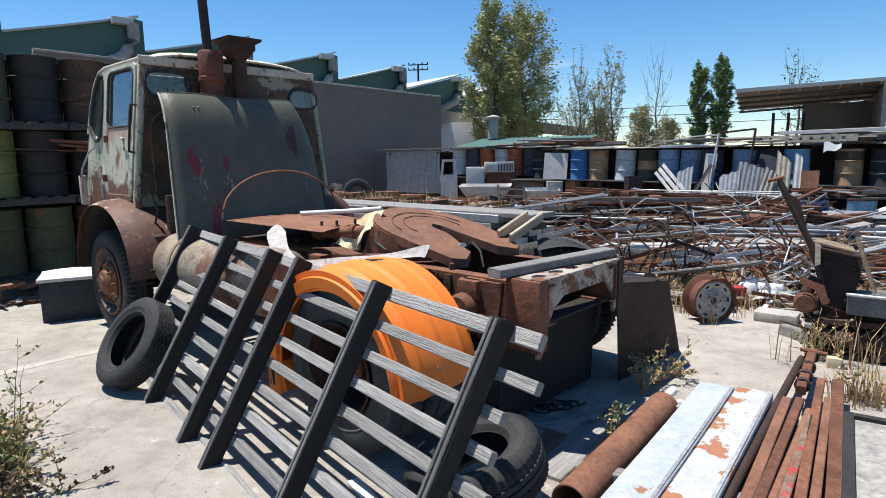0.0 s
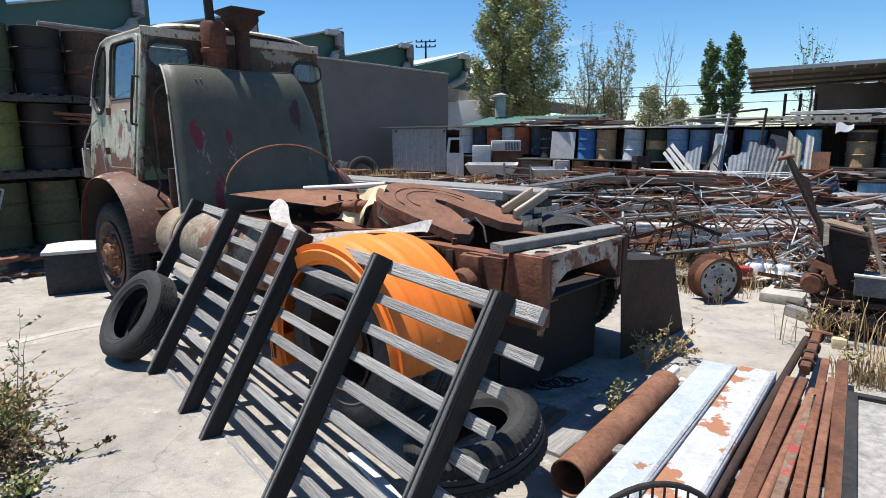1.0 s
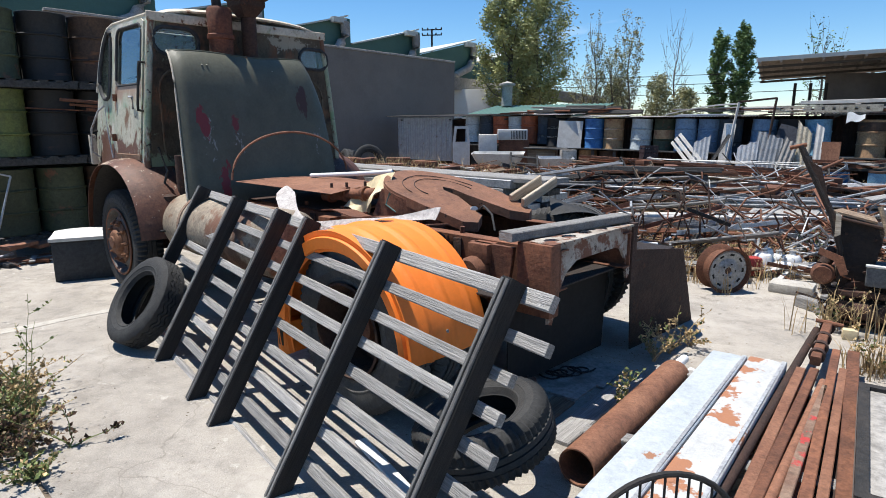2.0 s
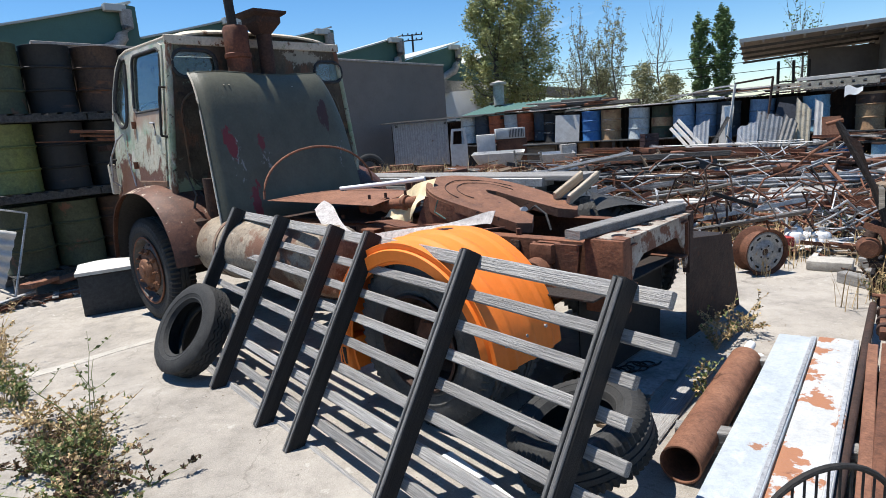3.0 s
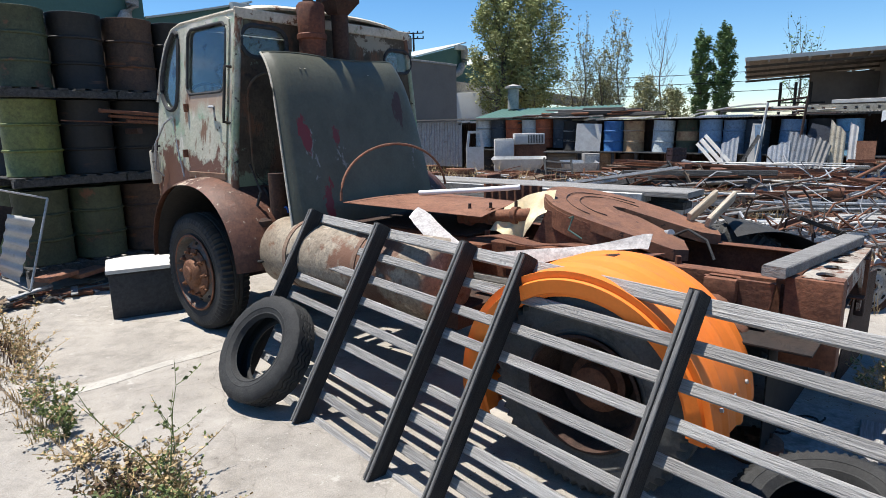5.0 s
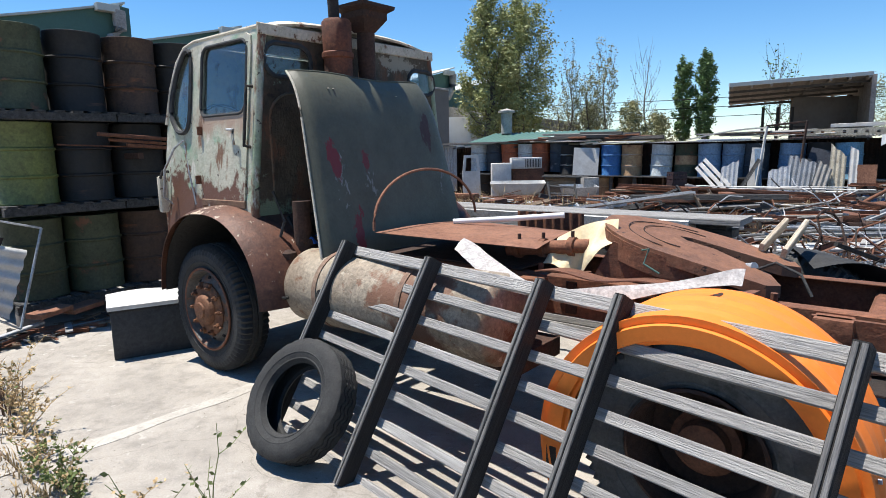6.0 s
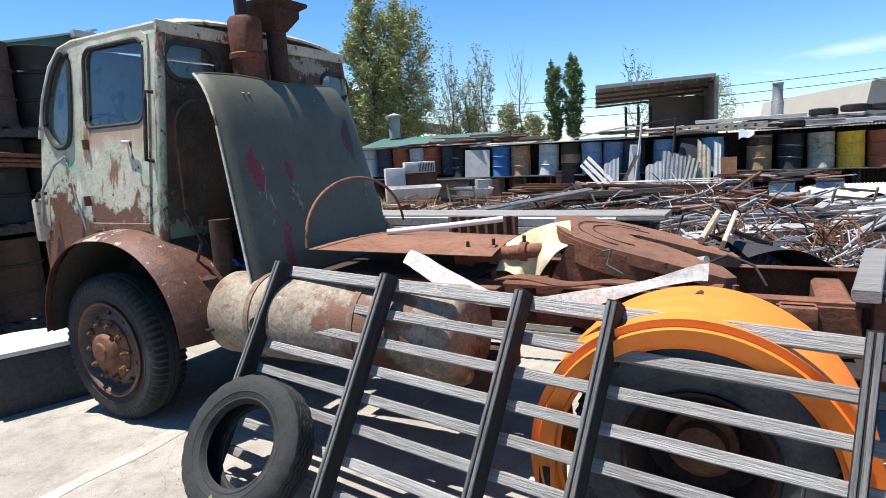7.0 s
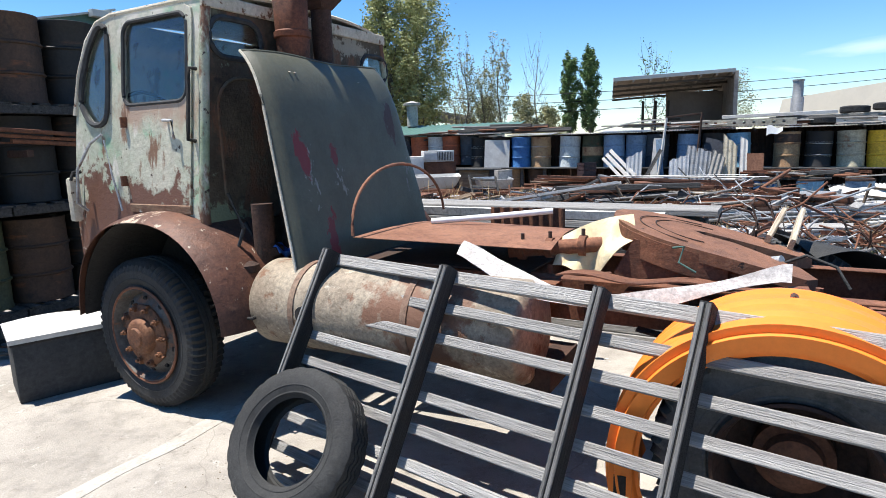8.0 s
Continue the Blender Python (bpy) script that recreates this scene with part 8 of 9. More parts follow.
# bundles of long steel and timber lying on cross bearers
for bx, by, bz, turn, kinds, n in ((3.4, 13.2, 0.30, -8, ("brown_plank", "channel", "angle", "post"), 14), (1.6, 12.2, 0.2, 4, ("angle", "post", "plank"), 12), (5.2, 9.6, 0.12, -10, ("rust_pipe", "angle", "galv_pipe"), 12), (7.8, 10.6, 0.15, -6, ("pvc", "galv_pipe", "alu_channel"), 18), (1.2, 10.4, 0.15, 12, ("angle", "brown_plank", "rust_pipe"), 12)):
    for i in range(n):
        k, j = i % 5, i // 5
        scrap(q_.choice(kinds), q_.choice((2.0, 2.8)), (bx + q_.uniform(-0.4, 0.4), by + 0.15 * k - 0.3, heap(bx, by) + bz + 0.09 * j), turn + q_.gauss(0, 3), q_.gauss(0, 1.5), q_.uniform(-10, 10))
    for e in (-0.7, 0.7):
        c = Vector((bx + e, by, heap(bx, by)))
        flat_bar((c.x, c.y - 0.45, c.z + bz / 2 - 0.03), (c.x + 0.1, c.y + 0.5, c.z + bz / 2 - 0.03), 0.12, bz, "timber_dark", "timber_bearer", "dark timber bearer under a scrap bundle", "timber", "bearers in the heap")
# rusty plates and tins standing about
for i in range(16):
    x, y = q_.uniform(0.5, 9.0), q_.uniform(9.5, 16.5)
    w, h = q_.uniform(0.2, 0.45), q_.uniform(0.12, 0.32)
    solo("scrap_plate", sheet(lambda s, t, w=w, h=h, i=i: Vector((w * (s - 0.5), 0.05 * math.sin(s * 3 + i), h * t)), 5, 4, 0.006), q_.choice(("rust", "rust_dark", "rust_light", "galv", "white")), "bent scrap plate standing in the heap", "plate", Matrix.Translation((x, y, heap(x, y))) @ pose(0, 0, 0, q_.uniform(-40, 10), 0, q_.gauss(0, 30)), "plates in the heap")

# more scrap towards the far tubs
for i in range(90):
    x, y = q_.uniform(7.5, 13.5), q_.uniform(11.0, 14.2)
    scrap(q_.choice(("galv_pipe", "galv_pipe", "rust_pipe", "pvc", "plank", "pvc", "alu_channel", "alu_channel", "white_strip", "post")), q_.choice((1.4, 2.0)), (x, y, heap(x, y) + q_.random() ** 1.5 * 0.22), q_.gauss(-8, 18), q_.gauss(0, 6), q_.uniform(-25, 25))
# bent black mudguard and ash-grey lattice near the pipe stacks
solo("curved_guard", sheet(lambda s, t: Vector((7.35 + 0.55 * math.sin(2.2 * t) + 0.35 * s, 15.3 + 0.2 * s, 0.72 + 0.85 * t)), 6, 16, 0.008), "rust_dark", "curved dark sheet guard standing in the heap", "guard")
for i in range(18):
    j, k = i // 9, i % 9
    scrap("pvc" if (i + j) % 2 else "galv_pipe", 4.4, (8.6 + q_.uniform(-0.5, 0.5), 12.4 + 0.11 * k, heap(8.6, 12.6) + 0.20 + 0.085 * j), -4 + q_.gauss(0, 1.6), q_.gauss(0, 0.8))
for i in range(4):
    scrap("tin", 1.4, (7.2 + 0.28 * i, 13.3 + q_.uniform(-0.3, 0.3), heap(8, 13.3) + 0.30 + 0.02 * i), -6 + q_.gauss(0, 8), q_.gauss(0, 3), q_.uniform(-10, 10))
for i in range(6):
    scrap("white_strip", 2.0, (8.0 + 0.5 * i, 11.3 + q_.uniform(-0.3, 0.3), heap(8, 11.3) + 0.35), -3 + q_.gauss(0, 5), q_.gauss(0, 2), q_.uniform(20, 60))

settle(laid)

# ---- drum row at the back of the yard ----
def row_at(x, off=0.0, z=0.0):
    """A place along the back row of drums, off metres behind its middle line."""
    return Vector((x + 0.50 * off, 20.3 - 0.58 * (x - 2.5) + 0.865 * off, z))


def deck_z(x):
    return 0.97 - 0.012 * (x - 2.4)


ROW = math.degrees(math.atan2(-0.58, 1))
DEPOT = "drums along the back of the yard"


def banded(ob, z0, z1, material, label):
    """A band of other paint round a drum, between two heights."""
    part("paint_band", lathe([(DRUM_R - 0.003, z0), (DRUM_R - 0.001, z0 + 0.01), (DRUM_R - 0.001, z1 - 0.01), (DRUM_R - 0.003, z1)], 28), material, ob, label)


for i, (x, m_, band_) in enumerate(((-1.72, "paint_pale", None), (-1.16, "paint_slate", None), (-0.63, "paint_red", None), (-0.10, "paint_pale", None), (0.36, "paint_red", None), (0.88, "paint_slate", None), (1.20, "paint_black", "weathered_white"), (1.82, "paint_brown", None),
                                    (2.40, "paint_blue", None), (2.93, "paint_tan", "weathered_white"), (3.70, "paint_pale", None), (4.29, "paint_olive", "paint_tan"), (4.85, "paint_sky", None), (5.37, "paint_sky", None), (5.87, "paint_slate", None), (6.58, "paint_sky", None), (7.14, "paint_black", None),
                                    (7.68, "paint_skylight", None), (8.68, "paint_tan", "paint_brown"), (9.30, "paint_black", "weathered_white"), (9.93, "paint_beige", None), (10.50, "paint_yellow", None), (11.08, "paint_red", None), (11.62, "paint_skylight", None), (12.2, "paint_tan", None), (12.8, "paint_blue", None))):
    lift = 0.30 if x < 1.0 else 0.0
    ob = drum(m_, row_at(x, 0.04 * math.sin(i * 3), deck_z(x) + lift * 0.25 - 0.01), f"{WORD[m_]} steel oil drum on the back bench", DEPOT, i * 47 + 20, (rnd.uniform(-2, 2), rnd.uniform(-2.5, 2.5)), i % 4, 1.07)
    if band_ == "paint_tan":
        banded(ob, 0.315, 0.555, band_, "tan paint between the hoops")
    elif band_ == "paint_brown":
        # This brown band paints the awning's shade on the drum's upper part.
        banded(ob, 0.60, 0.80, band_, "dark upper band for the awning's shade")
    elif band_:
        banded(ob, 0.268, 0.31, band_, "white paint on the hoop")
        banded(ob, 0.558, 0.60, band_, "white paint on the hoop")

for i in range(8):
    x = -1.5 + i * 0.62
    m_ = ("paint_black", "paint_slate", "paint_tan", "paint_brown")[i % 4]
    drum(m_, row_at(x, 0.0, deck_z(x) - 0.93), f"{WORD[m_]} steel oil drum under the back bench", DEPOT, i * 31, (0, 0), i % 4)


def bench(x0, x1):
    o = thing("plank_bench", "rough timber plank deck carrying the drums", "plank deck", group="plank decks")
    for j in range(4):
        q = -0.34 + j * 0.23
        part("plank", beam(row_at(x0, q, deck_z(x0) - 0.025 - 0.004 * (j % 2)), row_at(x1, q, deck_z(x1) - 0.025 - 0.004 * (j % 2)), 0.21, 0.035, bev=0.004), "timber_dark" if j == 0 else "timber", o)
    for x in (x0 + 0.3, x1 - 0.3):
        for q in (-0.30, 0.32):
            p = row_at(x, q)
            part("leg", beam((p.x, p.y, mound(p.x, p.y) - 0.05), (p.x, p.y, deck_z(x) - 0.045), 0.09, 0.09), "timber_dark", o)


for x in (-2.2, 0.3, 2.8, 5.3, 7.8, 10.3):
    bench(x, x + 2.48)


# corrugated sheets over the row
def awning(x0, x1, z, material, tip, out):
    bm = corrugated((x1 - x0) * 1.155, 0.95, 0.076, 0.022, thick=0.003)
    return solo("roof_sheet", bm, material, "weathered corrugated sheet roofing over the drums", "roof sheet", Matrix.Translation(row_at((x0 + x1) / 2, -out, z)) @ pose(0, 0, 0, -87 + tip, 0, ROW + tip) @ pose(0, 0, 0, 0, tip * 0.4, 0), "awning sheets")


for i, (x0, x1, z, m_, out) in enumerate(((-5.2, -2.9, 2.03, "dark", 0.45), (-3.0, -0.9, 2.02, "dark", 0.45), (-1.0, 0.6, 2.05, "dark", 0.42), (0.5, 1.9, 2.02, "asbestos", 0.40), (2.0, 3.3, 1.93, "weathered_white", 0.33), (3.4, 4.6, 1.92, "asbestos", 0.38), (4.5, 5.7, 1.915, "galv", 0.40), (5.6, 6.6, 1.92, "asbestos", 0.36), (6.5, 7.6, 1.94, "rust_dark", 0.36),
                                          (7.5, 8.6, 1.96, "asbestos", 0.38), (8.5, 9.6, 1.95, "rust_dark", 0.34), (9.5, 10.6, 1.93, "asbestos", 0.40), (10.5, 11.6, 1.93, "asbestos", 0.40), (11.5, 13.1, 1.93, "asbestos", 0.40))):
    awning(x0, x1, z, m_, 1.6 * math.sin(i * 2.3), out)
for i in range(9):
    x = -4.6 + i * 2.1
    p = row_at(x, 0.40)
    flat_bar((p.x, p.y, mound(p.x, p.y) - 0.05), (p.x, p.y, 1.90), 0.07, 0.07, "timber_dark", "awning_post", "dark timber post holding up the awning", "post", "awning posts")
    flat_bar(row_at(x, -0.28, 1.885), row_at(x, 0.45, 1.93), 0.05, 0.05, "timber_dark", "awning_rafter", "dark timber rafter under the awning sheets", "rafter", "awning rafters")
solo("back_fence", corrugated(21.5, 1.92, 0.10, 0.025, thick=0.003), "rust_dark", "dark rusted corrugated fence behind the drum row", "fence", Matrix.Translation(row_at(3.9, 0.52, 0.0)) @ pose(0, 0, 0, 0, 0, ROW), kind="structure")
solo("shed_side", corrugated(2.75, 1.62, 0.12, 0.045, thick=0.003), "galv", "pale corrugated iron shed side", "shed wall", Matrix.Translation(row_at(-3.62, -0.2, 0.36)) @ pose(0, 0, 0, 0, 0, ROW))


# low green-roofed shed behind the drums
def green_shed():
    o = thing("green_shed", "low shed with a ribbed green sheet roof", "shed")

    def G(x, q, z):
        return row_at(x, q, z)
    part("wall", beam(G(-2.6, 2.4, 1.02), G(1.0, 2.4, 1.02), 1.8, 2.1, bev=0.01), "clad_white", o, "pale wall", smooth=0)
    part("roof", sheet(lambda s, t: G(-2.9 + 4.5 * s, 1.2 + 2.4 * t, 2.06 + 0.42 * t + 0.022 * math.sin(s * 4.5 / 0.2 * 2 * math.pi)), 120, 2, 0.02), "clad_green", o, "ribbed green sheet roof")
    part("fascia", beam(G(-2.9, 1.17, 2.05), G(1.6, 1.17, 2.05), 0.03, 0.10), "clad_green", o)
    part("vent", lathe([(0.22, 0), (0.22, 0.8), (0.34, 0.82), (0.34, 0.9), (0.0, 1.0)], 16), "asbestos", o, "round roof vent", at=Matrix.Translation(G(-2.3, 3.3, 2.45)))


green_shed()


# sheets and boards leaning on the row
def leaning_sheet(x, w, h, lean, material, label, wave=True, off=-0.55, base=None, tip=0.0, turn=0.0):
    p = row_at(x, off)
    z = mound(p.x, p.y) + 0.28 if base is None else base
    if wave:
        bm = corrugated(w, h, 0.11, 0.03, thick=0.003)
        cut = rnd.uniform(0.15, 0.5) * rnd.choice((-1, 1))
        for v in bm.verts:
            if v.co.z > h * 0.9:
                v.co.z += cut * (v.co.x / w) * h * 0.6 + 0.02 * math.sin(v.co.x * 31)
    else:
        bm = sheet(lambda s, t: Vector((w * (s - 0.5), 0.01 * math.sin(s * 3), h * t)), 4, 6, 0.012)
    return solo("leaning_sheet", bm, material, label, "sheet", Matrix.Translation((p.x, p.y, z)) @ pose(0, 0, 0, -lean, tip, ROW + turn), "sheets leaning on the drums")


leaning_sheet(1.80, 0.78, 0.86, 6, "weathered_white", "pale grey panel leaning on the drums", False, -0.42, 0.96, 2, 12)
shut = thing("slatted_shutter", "white shutter with dark slots leaning at a slant", "shutter", Matrix.Translation(row_at(5.35, -0.85, 0.62)) @ pose(0, 0, 0, -24, -47, ROW), "sheets leaning on the drums")
for k, (a, b) in enumerate(((-0.20, -0.11), (-0.06, 0.05), (0.10, 0.20))):
    part("rail", beam(((a + b) / 2, 0, 0), ((a + b) / 2, 0, 1.12), b - a, 0.02, up=(0, 1, 0)), "weathered_white", shut)
for z in (0.05, 0.56, 1.07):
    part("cross_rail", beam((-0.19, 0.016, z), (0.19, 0.016, z), 0.012, 0.06), "dark", shut)
leaning_sheet(5.40, 0.42, 0.72, 12, "galv", "grey corrugated sheet leaning on the drums", True, -0.80, 0.60)
leaning_sheet(5.66, 0.10, 0.95, 14, "timber_dark", "dark board leaning at a slant on the drums", False, -0.95, 0.60, 26)
leaning_sheet(5.90, 0.30, 1.12, 9, "weathered_white", "tall pale board leaning on the drums", False, -0.62, 0.62, 3)
leaning_sheet(6.02, 0.16, 1.10, 9, "paint_sky", "faded blue board leaning on the drums", False, -0.66, 0.62, -5)
leaning_sheet(6.42, 0.50, 0.62, 14, "galv", "grey corrugated sheet leaning on the drums", True, -0.85, 0.60)
leaning_sheet(6.80, 0.62, 0.86, 14, "galv", "grey corrugated sheet leaning on the drums", True, -0.82, 0.60, 4)
leaning_sheet(7.05, 0.60, 0.95, 12, "slate_sheet", "dark torn sheet leaning on the drums", False, -0.56, 0.74, 14)
leaning_sheet(7.16, 0.34, 0.72, 14, "asbestos", "weathered cement sheet leaning on the drums", True, -0.88, 0.60, 12)
leaning_sheet(7.50, 0.34, 1.05, 10, "old_plastic", "yellowed ribbed plastic sheet leaning on the drums", True, -0.75, 0.60)
leaning_sheet(7.78, 0.18, 1.08, 10, "weathered_white", "white ribbed sheet leaning on the drums", True, -0.72, 0.60)
leaning_sheet(8.02, 0.40, 0.66, 8, "rust_light", "rust-brown ply sheet leaning on the drums", False, -0.70, 0.62, 0)
pole = thing("door_frame", "old door frame standing over the awning edge", "door frame", group="")
part("pale_post", beam(row_at(5.94, -0.72, 0.40), row_at(6.10, -0.50, 2.28), 0.06, 0.05), "weathered_white", pole, "pale post")
part("rail", beam(row_at(6.08, -0.50, 2.28), row_at(6.88, -0.50, 2.36), 0.05, 0.05), "rust_dark", pole)
part("dark_post", beam(row_at(6.76, -0.70, 0.40), row_at(6.87, -0.50, 2.36), 0.05, 0.05), "rust_dark", pole)

# perforated lintel, beams, tyres and timber on the awning
lint = thing("breeze_lintel", "pale perforated lintel lying on the awning", "lintel", Matrix.Translation(row_at(7.82, -0.36, 1.995)) @ pose(0, 0, 0, 0, 0, ROW))
part("body", plate(rounded(-1.15, 1.15, 0, 0.17, 0.01), [rounded(-1.02 + 0.23 * i, -0.95 + 0.23 * i, 0.05, 0.12, 0.008) for i in range(9)], 0.10, lambda x, y, d: Vector((x, d, y))), "old_plastic", lint, smooth=20)
for x0, x1, q, z, w, m_, lab in ((7.3, 9.6, -0.12, 2.24, 0.09, "weathered_white", "long pale beam lying on the awning"), (8.7, 12.0, -0.05, 2.10, 0.12, "asbestos", "grey plank lying on the awning"), (8.3, 10.8, 0.1, 2.17, 0.07, "galv", "grey steel beam lying on the awning"), (9.2, 12.4, -0.22, 2.04, 0.10, "weathered_white", "pale plank lying on the awning")):
    flat_bar(row_at(x0, q, z), row_at(x1, q + 0.05, z + 0.03), 0.16, w, m_, "roof_beam", lab, "beam", "beams on the awning")
for x, q, z in ((9.32, -0.12, 2.06), (9.95, 0.1, 2.31), (10.55, 0.05, 2.36), (11.1, 0.1, 2.36)):
    solo("car_tyre", tyre_mesh(0.33, 0.17, 0.19, 20, 0.008), "rubber", "old tyre lying flat on the awning", "tyre", lying(row_at(x, q, z), (0.03, 0.02, 1)), "tyres on the awning")
for i in range(64):
    x = r_.choice((r_.uniform(0.9, 3.3), r_.uniform(0.9, 3.3), r_.uniform(4.4, 7.0), r_.uniform(7.0, 12.0), r_.uniform(-1.0, 1.5)))
    kind = r_.choice(("post", "brown_plank", "plank", "angle", "rust_pipe", "galv_pipe", "white_strip" if 4.4 < x < 7 else "post"))
    p = row_at(x, r_.uniform(-0.30, 0.30), 2.03 + r_.random() ** 1.5 * (0.24 if 0.9 < x < 3.4 else 0.12))
    ob = scrap(kind, r_.choice((0.9, 1.4, 1.4, 2.0)), p, ROW + r_.gauss(0, 7), r_.gauss(0, 1.6), r_.uniform(-20, 20))
    ob["label"], ob["group"] = ob["label"].replace("scrap heap", "drum awning"), "scrap on the awning"
for k in range(3):
    solo("sprung_sheet", sheet(lambda s, t, k=k: row_at(4.35 + 1.7 * s, -0.34 + 0.15 * t + 0.14 * k, 1.97 + 0.26 * math.sin(s * 1.6) + 0.02 * k), 14, 2, 0.01), "weathered_white", "pale strip sprung over the awning edge", "strip", group="strips on the awning")
solo("white_rag", sheet(lambda s, t: row_at(8.22 + 0.32 * s, -0.46 - 0.03 * t, 1.97 - 0.26 * t * (1 - 0.6 * s) - 0.05 * s + 0.03 * math.sin(7 * s)), 10, 8, 0.004), "white", "torn white plastic hanging from the awning", "plastic sheet")

# lower shelf of tubs before the row, with planks over it
tank = solo("water_tank", sheet(lambda s, t: row_at(7.32 + 0.62 * s, -1.45 - 0.10 * math.sin(math.pi * s), 0.10 + 0.58 * t) + Vector((0, 0.014 * math.sin(t * 58), 0)), 12, 80, 0.004), "galv", "ribbed galvanised tank panel standing on edge", "tank")
for k, x in enumerate((8.22, 9.02, 9.9)):
    p = row_at(x, -1.50)
    o = thing("plastic_tub", "blue cut-down drum standing under the planks", "tub", Matrix.Translation((p.x, p.y, mound(p.x, p.y) - 0.03)), "blue tubs")
    part("wall", lathe([(0.26, 0.0), (0.29, 0.02), (0.29, 0.58), (0.30, 0.60), (0.28, 0.60), (0.27, 0.05), (0.0, 0.04)], 28), ("paint_blue", "paint_skylight", "paint_sky")[k], o)
    part("rim", lathe([(0.29, 0.56), (0.305, 0.57), (0.305, 0.61), (0.29, 0.62), (0.27, 0.60)], 28), "rust_dark", o)
for i in range(26):
    x = 7.9 + 2.6 * rnd.random()
    ob = scrap(rnd.choice(("brown_plank", "plank", "rust_pipe", "post", "angle")), 0.9, row_at(x, -1.30 + rnd.uniform(-0.25, 0.4), 0.72 + rnd.uniform(0, 0.12)), ROW + rnd.gauss(0, 20), rnd.gauss(0, 3))
    ob["label"], ob["group"] = ob["label"].replace("scrap heap", "tub shelf"), "scrap on the tub shelf"
flat_bar(row_at(7.9, -1.25, 0.66), row_at(9.4, -1.25, 0.67), 0.5, 0.05, "timber_dark", "shelf_plank", "dark plank shelf over the tubs", "plank", "tub shelf")
for k in range(4):
    solo("corrugated_sheet", corrugated(1.5, 0.55, 0.076, 0.022, thick=0.004), ("galv", "galv", "asbestos", "weathered_white")[k], "corrugated sheet stacked on edge by the tubs", "sheet", Matrix.Translation(row_at(10.1 + 0.1 * k, -1.35 - 0.12 * k, 0.28 + 0.02 * k)) @ pose(0, 0, 0, -70, 0, ROW + 4) , "sheets by the tubs")
solo("white_tarp", sheet(lambda s, t: row_at(9.3 + 1.5 * s, -1.95 - 0.5 * t, 0.46 + 0.05 * math.sin(7 * s + 2 * t) + 0.04 * math.sin(17 * s) - 0.16 * t), 30, 10, 0.006), "weathered_white", "crumpled white plastic sheet over scrap", "tarp")

# white goods, crates and a truck door before the row
# A washing machine, made taller so that it reaches the ground.
cabinet((-1.02, 20.4, mound(-1.0, 20.4) - 0.02), 0.60, 0.55, 1.19, 4, "weathered_white", "dented white washing machine made taller, in the scrap", "freezer")
cabinet((-0.18, 20.7, mound(-0.2, 20.7) - 0.02), 1.0, 0.5, 1.03, 2, "rust", "rusty brown steel cabinet in the scrap", "steel cabinet")
ac = cabinet((-0.23, 20.62, mound(-0.2, 20.7) + 1.012), 0.96, 0.45, 0.34, 6, "weathered_white", "white air conditioner with a slotted side", "air conditioner")
for k in range(10):
    part("slat", _box(-0.05 + 0.05 * k, -0.028 + 0.05 * k, -0.252, -0.238, 0.04, 0.30, 0.002, None), "grime", ac)
cabinet((0.75, 19.6, mound(0.7, 19.6) - 0.02), 0.9, 0.4, 0.72, -8, "timber_brown", "brown timber bench box", "bench")
flat_bar((0.2, 19.5, 0.99), (1.5, 19.2, 0.97), 0.35, 0.04, "timber_dark", "table_top", "dark plank lying over a bench", "plank")
cabinet((1.5, 18.9, mound(1.5, 18.9) - 0.02), 0.45, 0.3, 0.66, 10, "asbestos", "pale drawer box in the scrap", "drawer")
door_o = thing("salvaged_door", "white truck door standing in the scrap", "vehicle door", Matrix.Translation((-1.95, 20.9, mound(-1.9, 20.9) - 0.02)) @ pose(0, 0, 0, -5, 0, 12))
part("shell", plate([(-0.29, 0), (0.29, 0), (0.29, 0.95), (0.24, 1.50), (-0.22, 1.50), (-0.29, 0.95)], [[(-0.20, 0.98), (0.20, 0.98), (0.17, 1.42), (-0.15, 1.42)]], 0.06, lambda x, y, d: Vector((x, d, y))), "weathered_white", door_o, smooth=20)
bath((-0.58, 18.7, 0.46), 1.55, -3, "weathered_white", "pale bathtub on the heap")
bath((1.12, 18.5, 0.34), 1.0, 3, "galv", "grey metal sink trough on the heap")
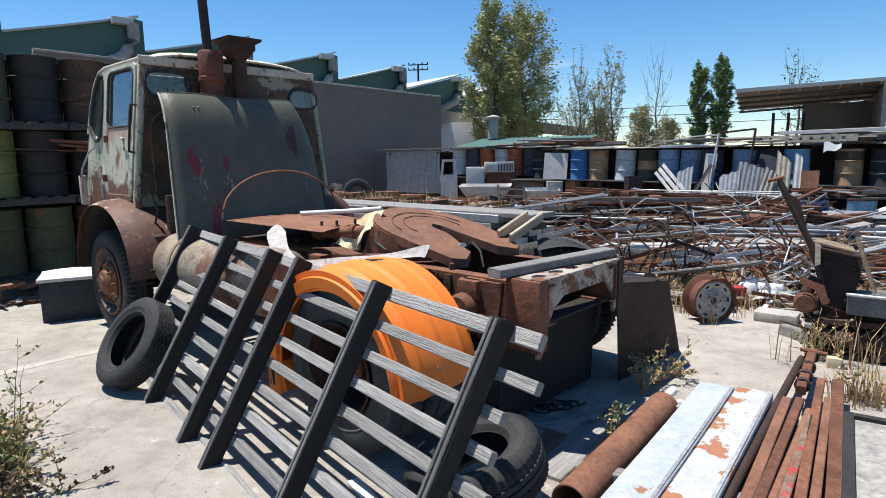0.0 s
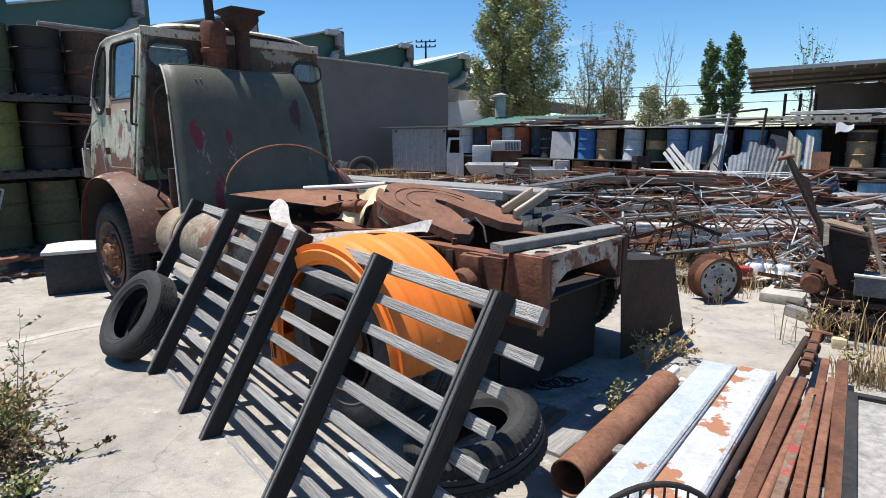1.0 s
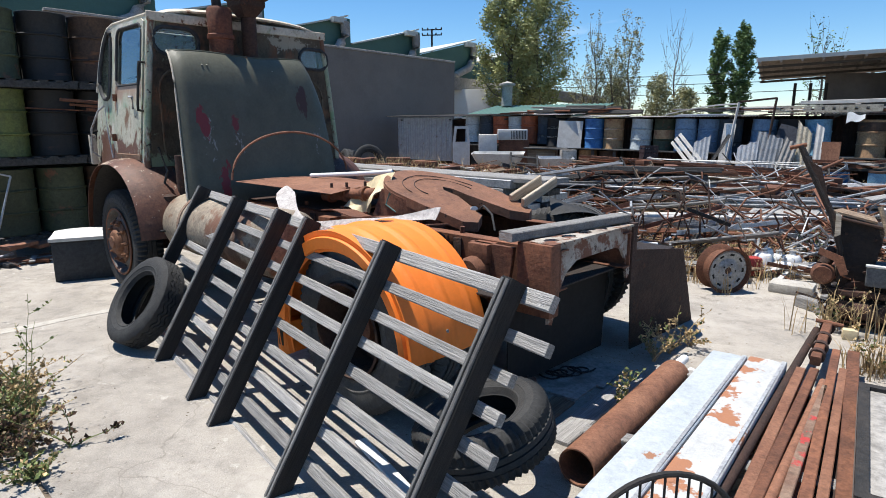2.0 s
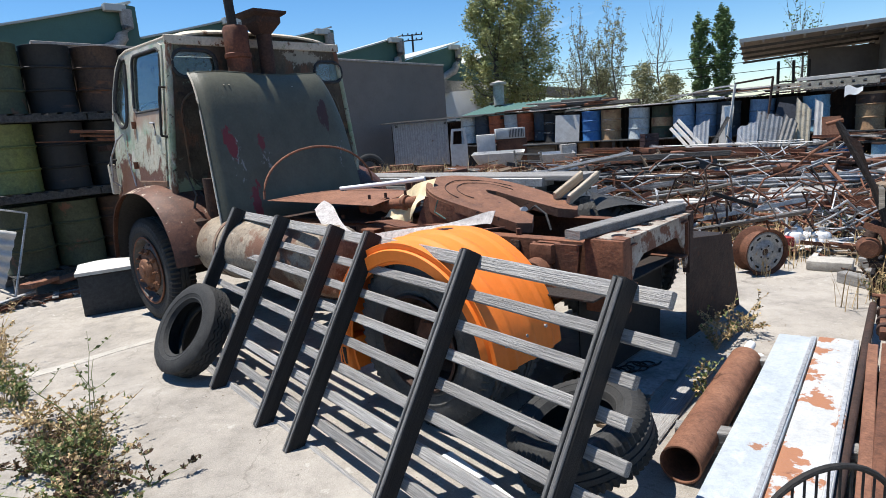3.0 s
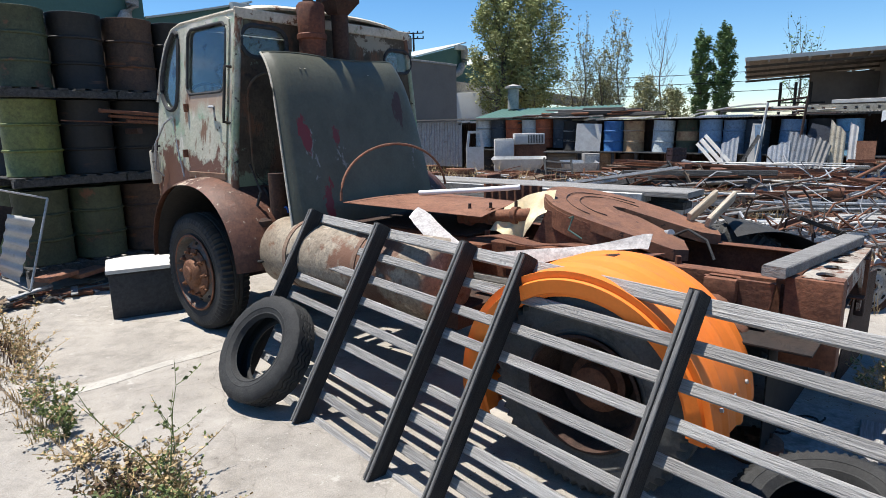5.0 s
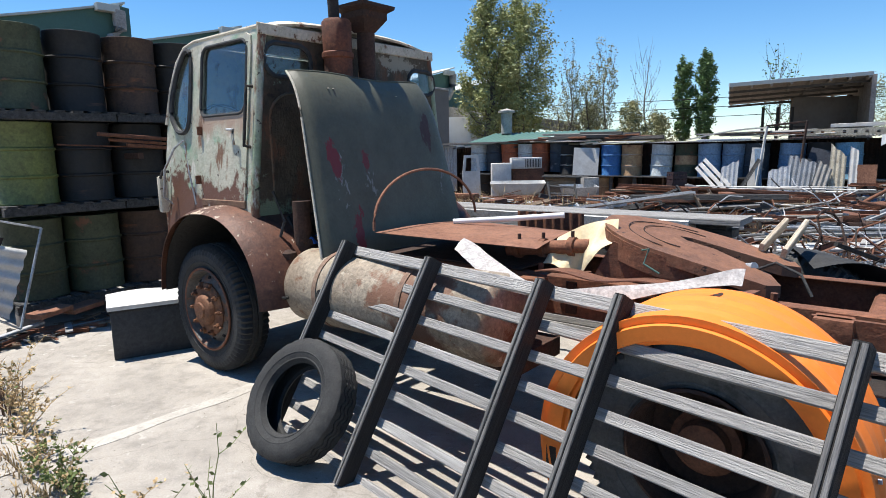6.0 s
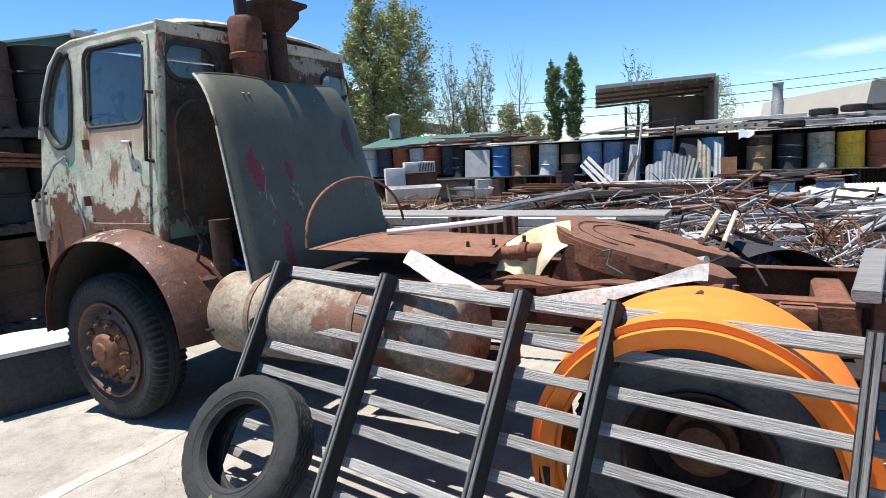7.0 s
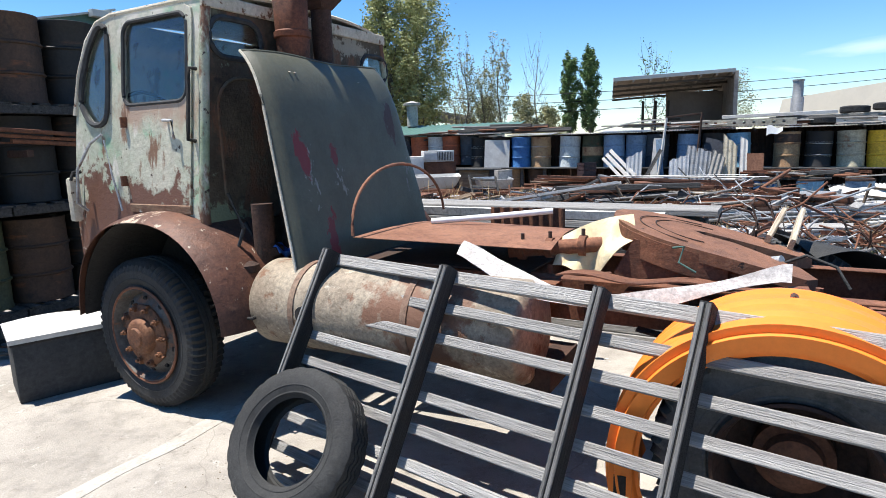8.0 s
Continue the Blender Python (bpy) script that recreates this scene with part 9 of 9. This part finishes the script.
for x, y, z in ((-1.05, 18.7, 0.46), (-0.1, 18.7, 0.46)):
    g = mound(x, y)
    flat_bar((x, y - 0.35, (z + g) / 2), (x + 0.04, y + 0.35, (z + g) / 2), 0.16, z - g + 0.02, "timber_dark", "timber_bearer", "dark timber bearer under a bathtub", "timber", "bearers in the heap")
for k in range(3):
    crate((3.62 + 0.01 * k, 17.9, mound(3.6, 17.9) - 0.12 + 0.302 * k), 4 + 5 * k)

# ---- trees beyond the yard ----
tree("poplar_tree", "tall sunlit poplar with an uneven leafy crown", (-1.25, 40.3, 0), 11.2, 1.75, 19000, "leaf_tree", 0.10, 3, "round", 0.26, 0.22)
tree("poplar_tree", "tall sunlit poplar with an uneven leafy crown", (0.75, 40.4, 0), 11.0, 1.75, 18000, "leaf_tree", 0.10, 5, "flame", 0.22, 0.22)
tree("cypress_tree", "dark green columnar cypress tree", (18.95, 66.5, 0), 10.7, 0.92, 11000, "leaf_dark", 0.13, 11, "flame", 0.2, 0.2)
tree("cypress_tree", "dark green columnar cypress tree", (20.85, 65.6, 0), 11.4, 0.95, 12000, "leaf_dark", 0.13, 13, "flame", 0.2, 0.2)
for x, y, h, w, n, s in ((5.2, 50.1, 8.2, 0.75, 900, 21), (6.5, 50.2, 6.9, 0.9, 1500, 22), (7.7, 49.6, 8.4, 0.85, 1500, 23), (12.9, 57.8, 9.4, 1.2, 200, 24), (4.4, 51.5, 5.6, 1.2, 900, 27)):
    tree("poplar_tree", "slender half-bare poplar tree", (x, y, 0), h, w, n * 2, "leaf_pale", 0.08, s, "thin", 0.13, 0.3)
for x, y, h, w, s in ((10.9, 54.4, 5.6, 1.2, 31), (13.0, 54.0, 4.6, 1.3, 32), (7.2, 53.0, 5.2, 1.3, 33), (41.5, 72.5, 9.0, 2.6, 34)):
    tree("shrub_tree", "bushy yellow-green shrub behind the yard", (x, y, 0), h, w, 4200, "leaf_pale", 0.11, s, "round", 0.14, 0.3)
tree("pine_tree", "distant open-branched pine tree", (29.9, 69.4, 0), 10.8, 1.7, 700, "leaf_dark", 0.16, 41, "thin", 0.2, 0.25)
power_pole(-11.7, 74.4, 12.9, (12.2, 12.8))
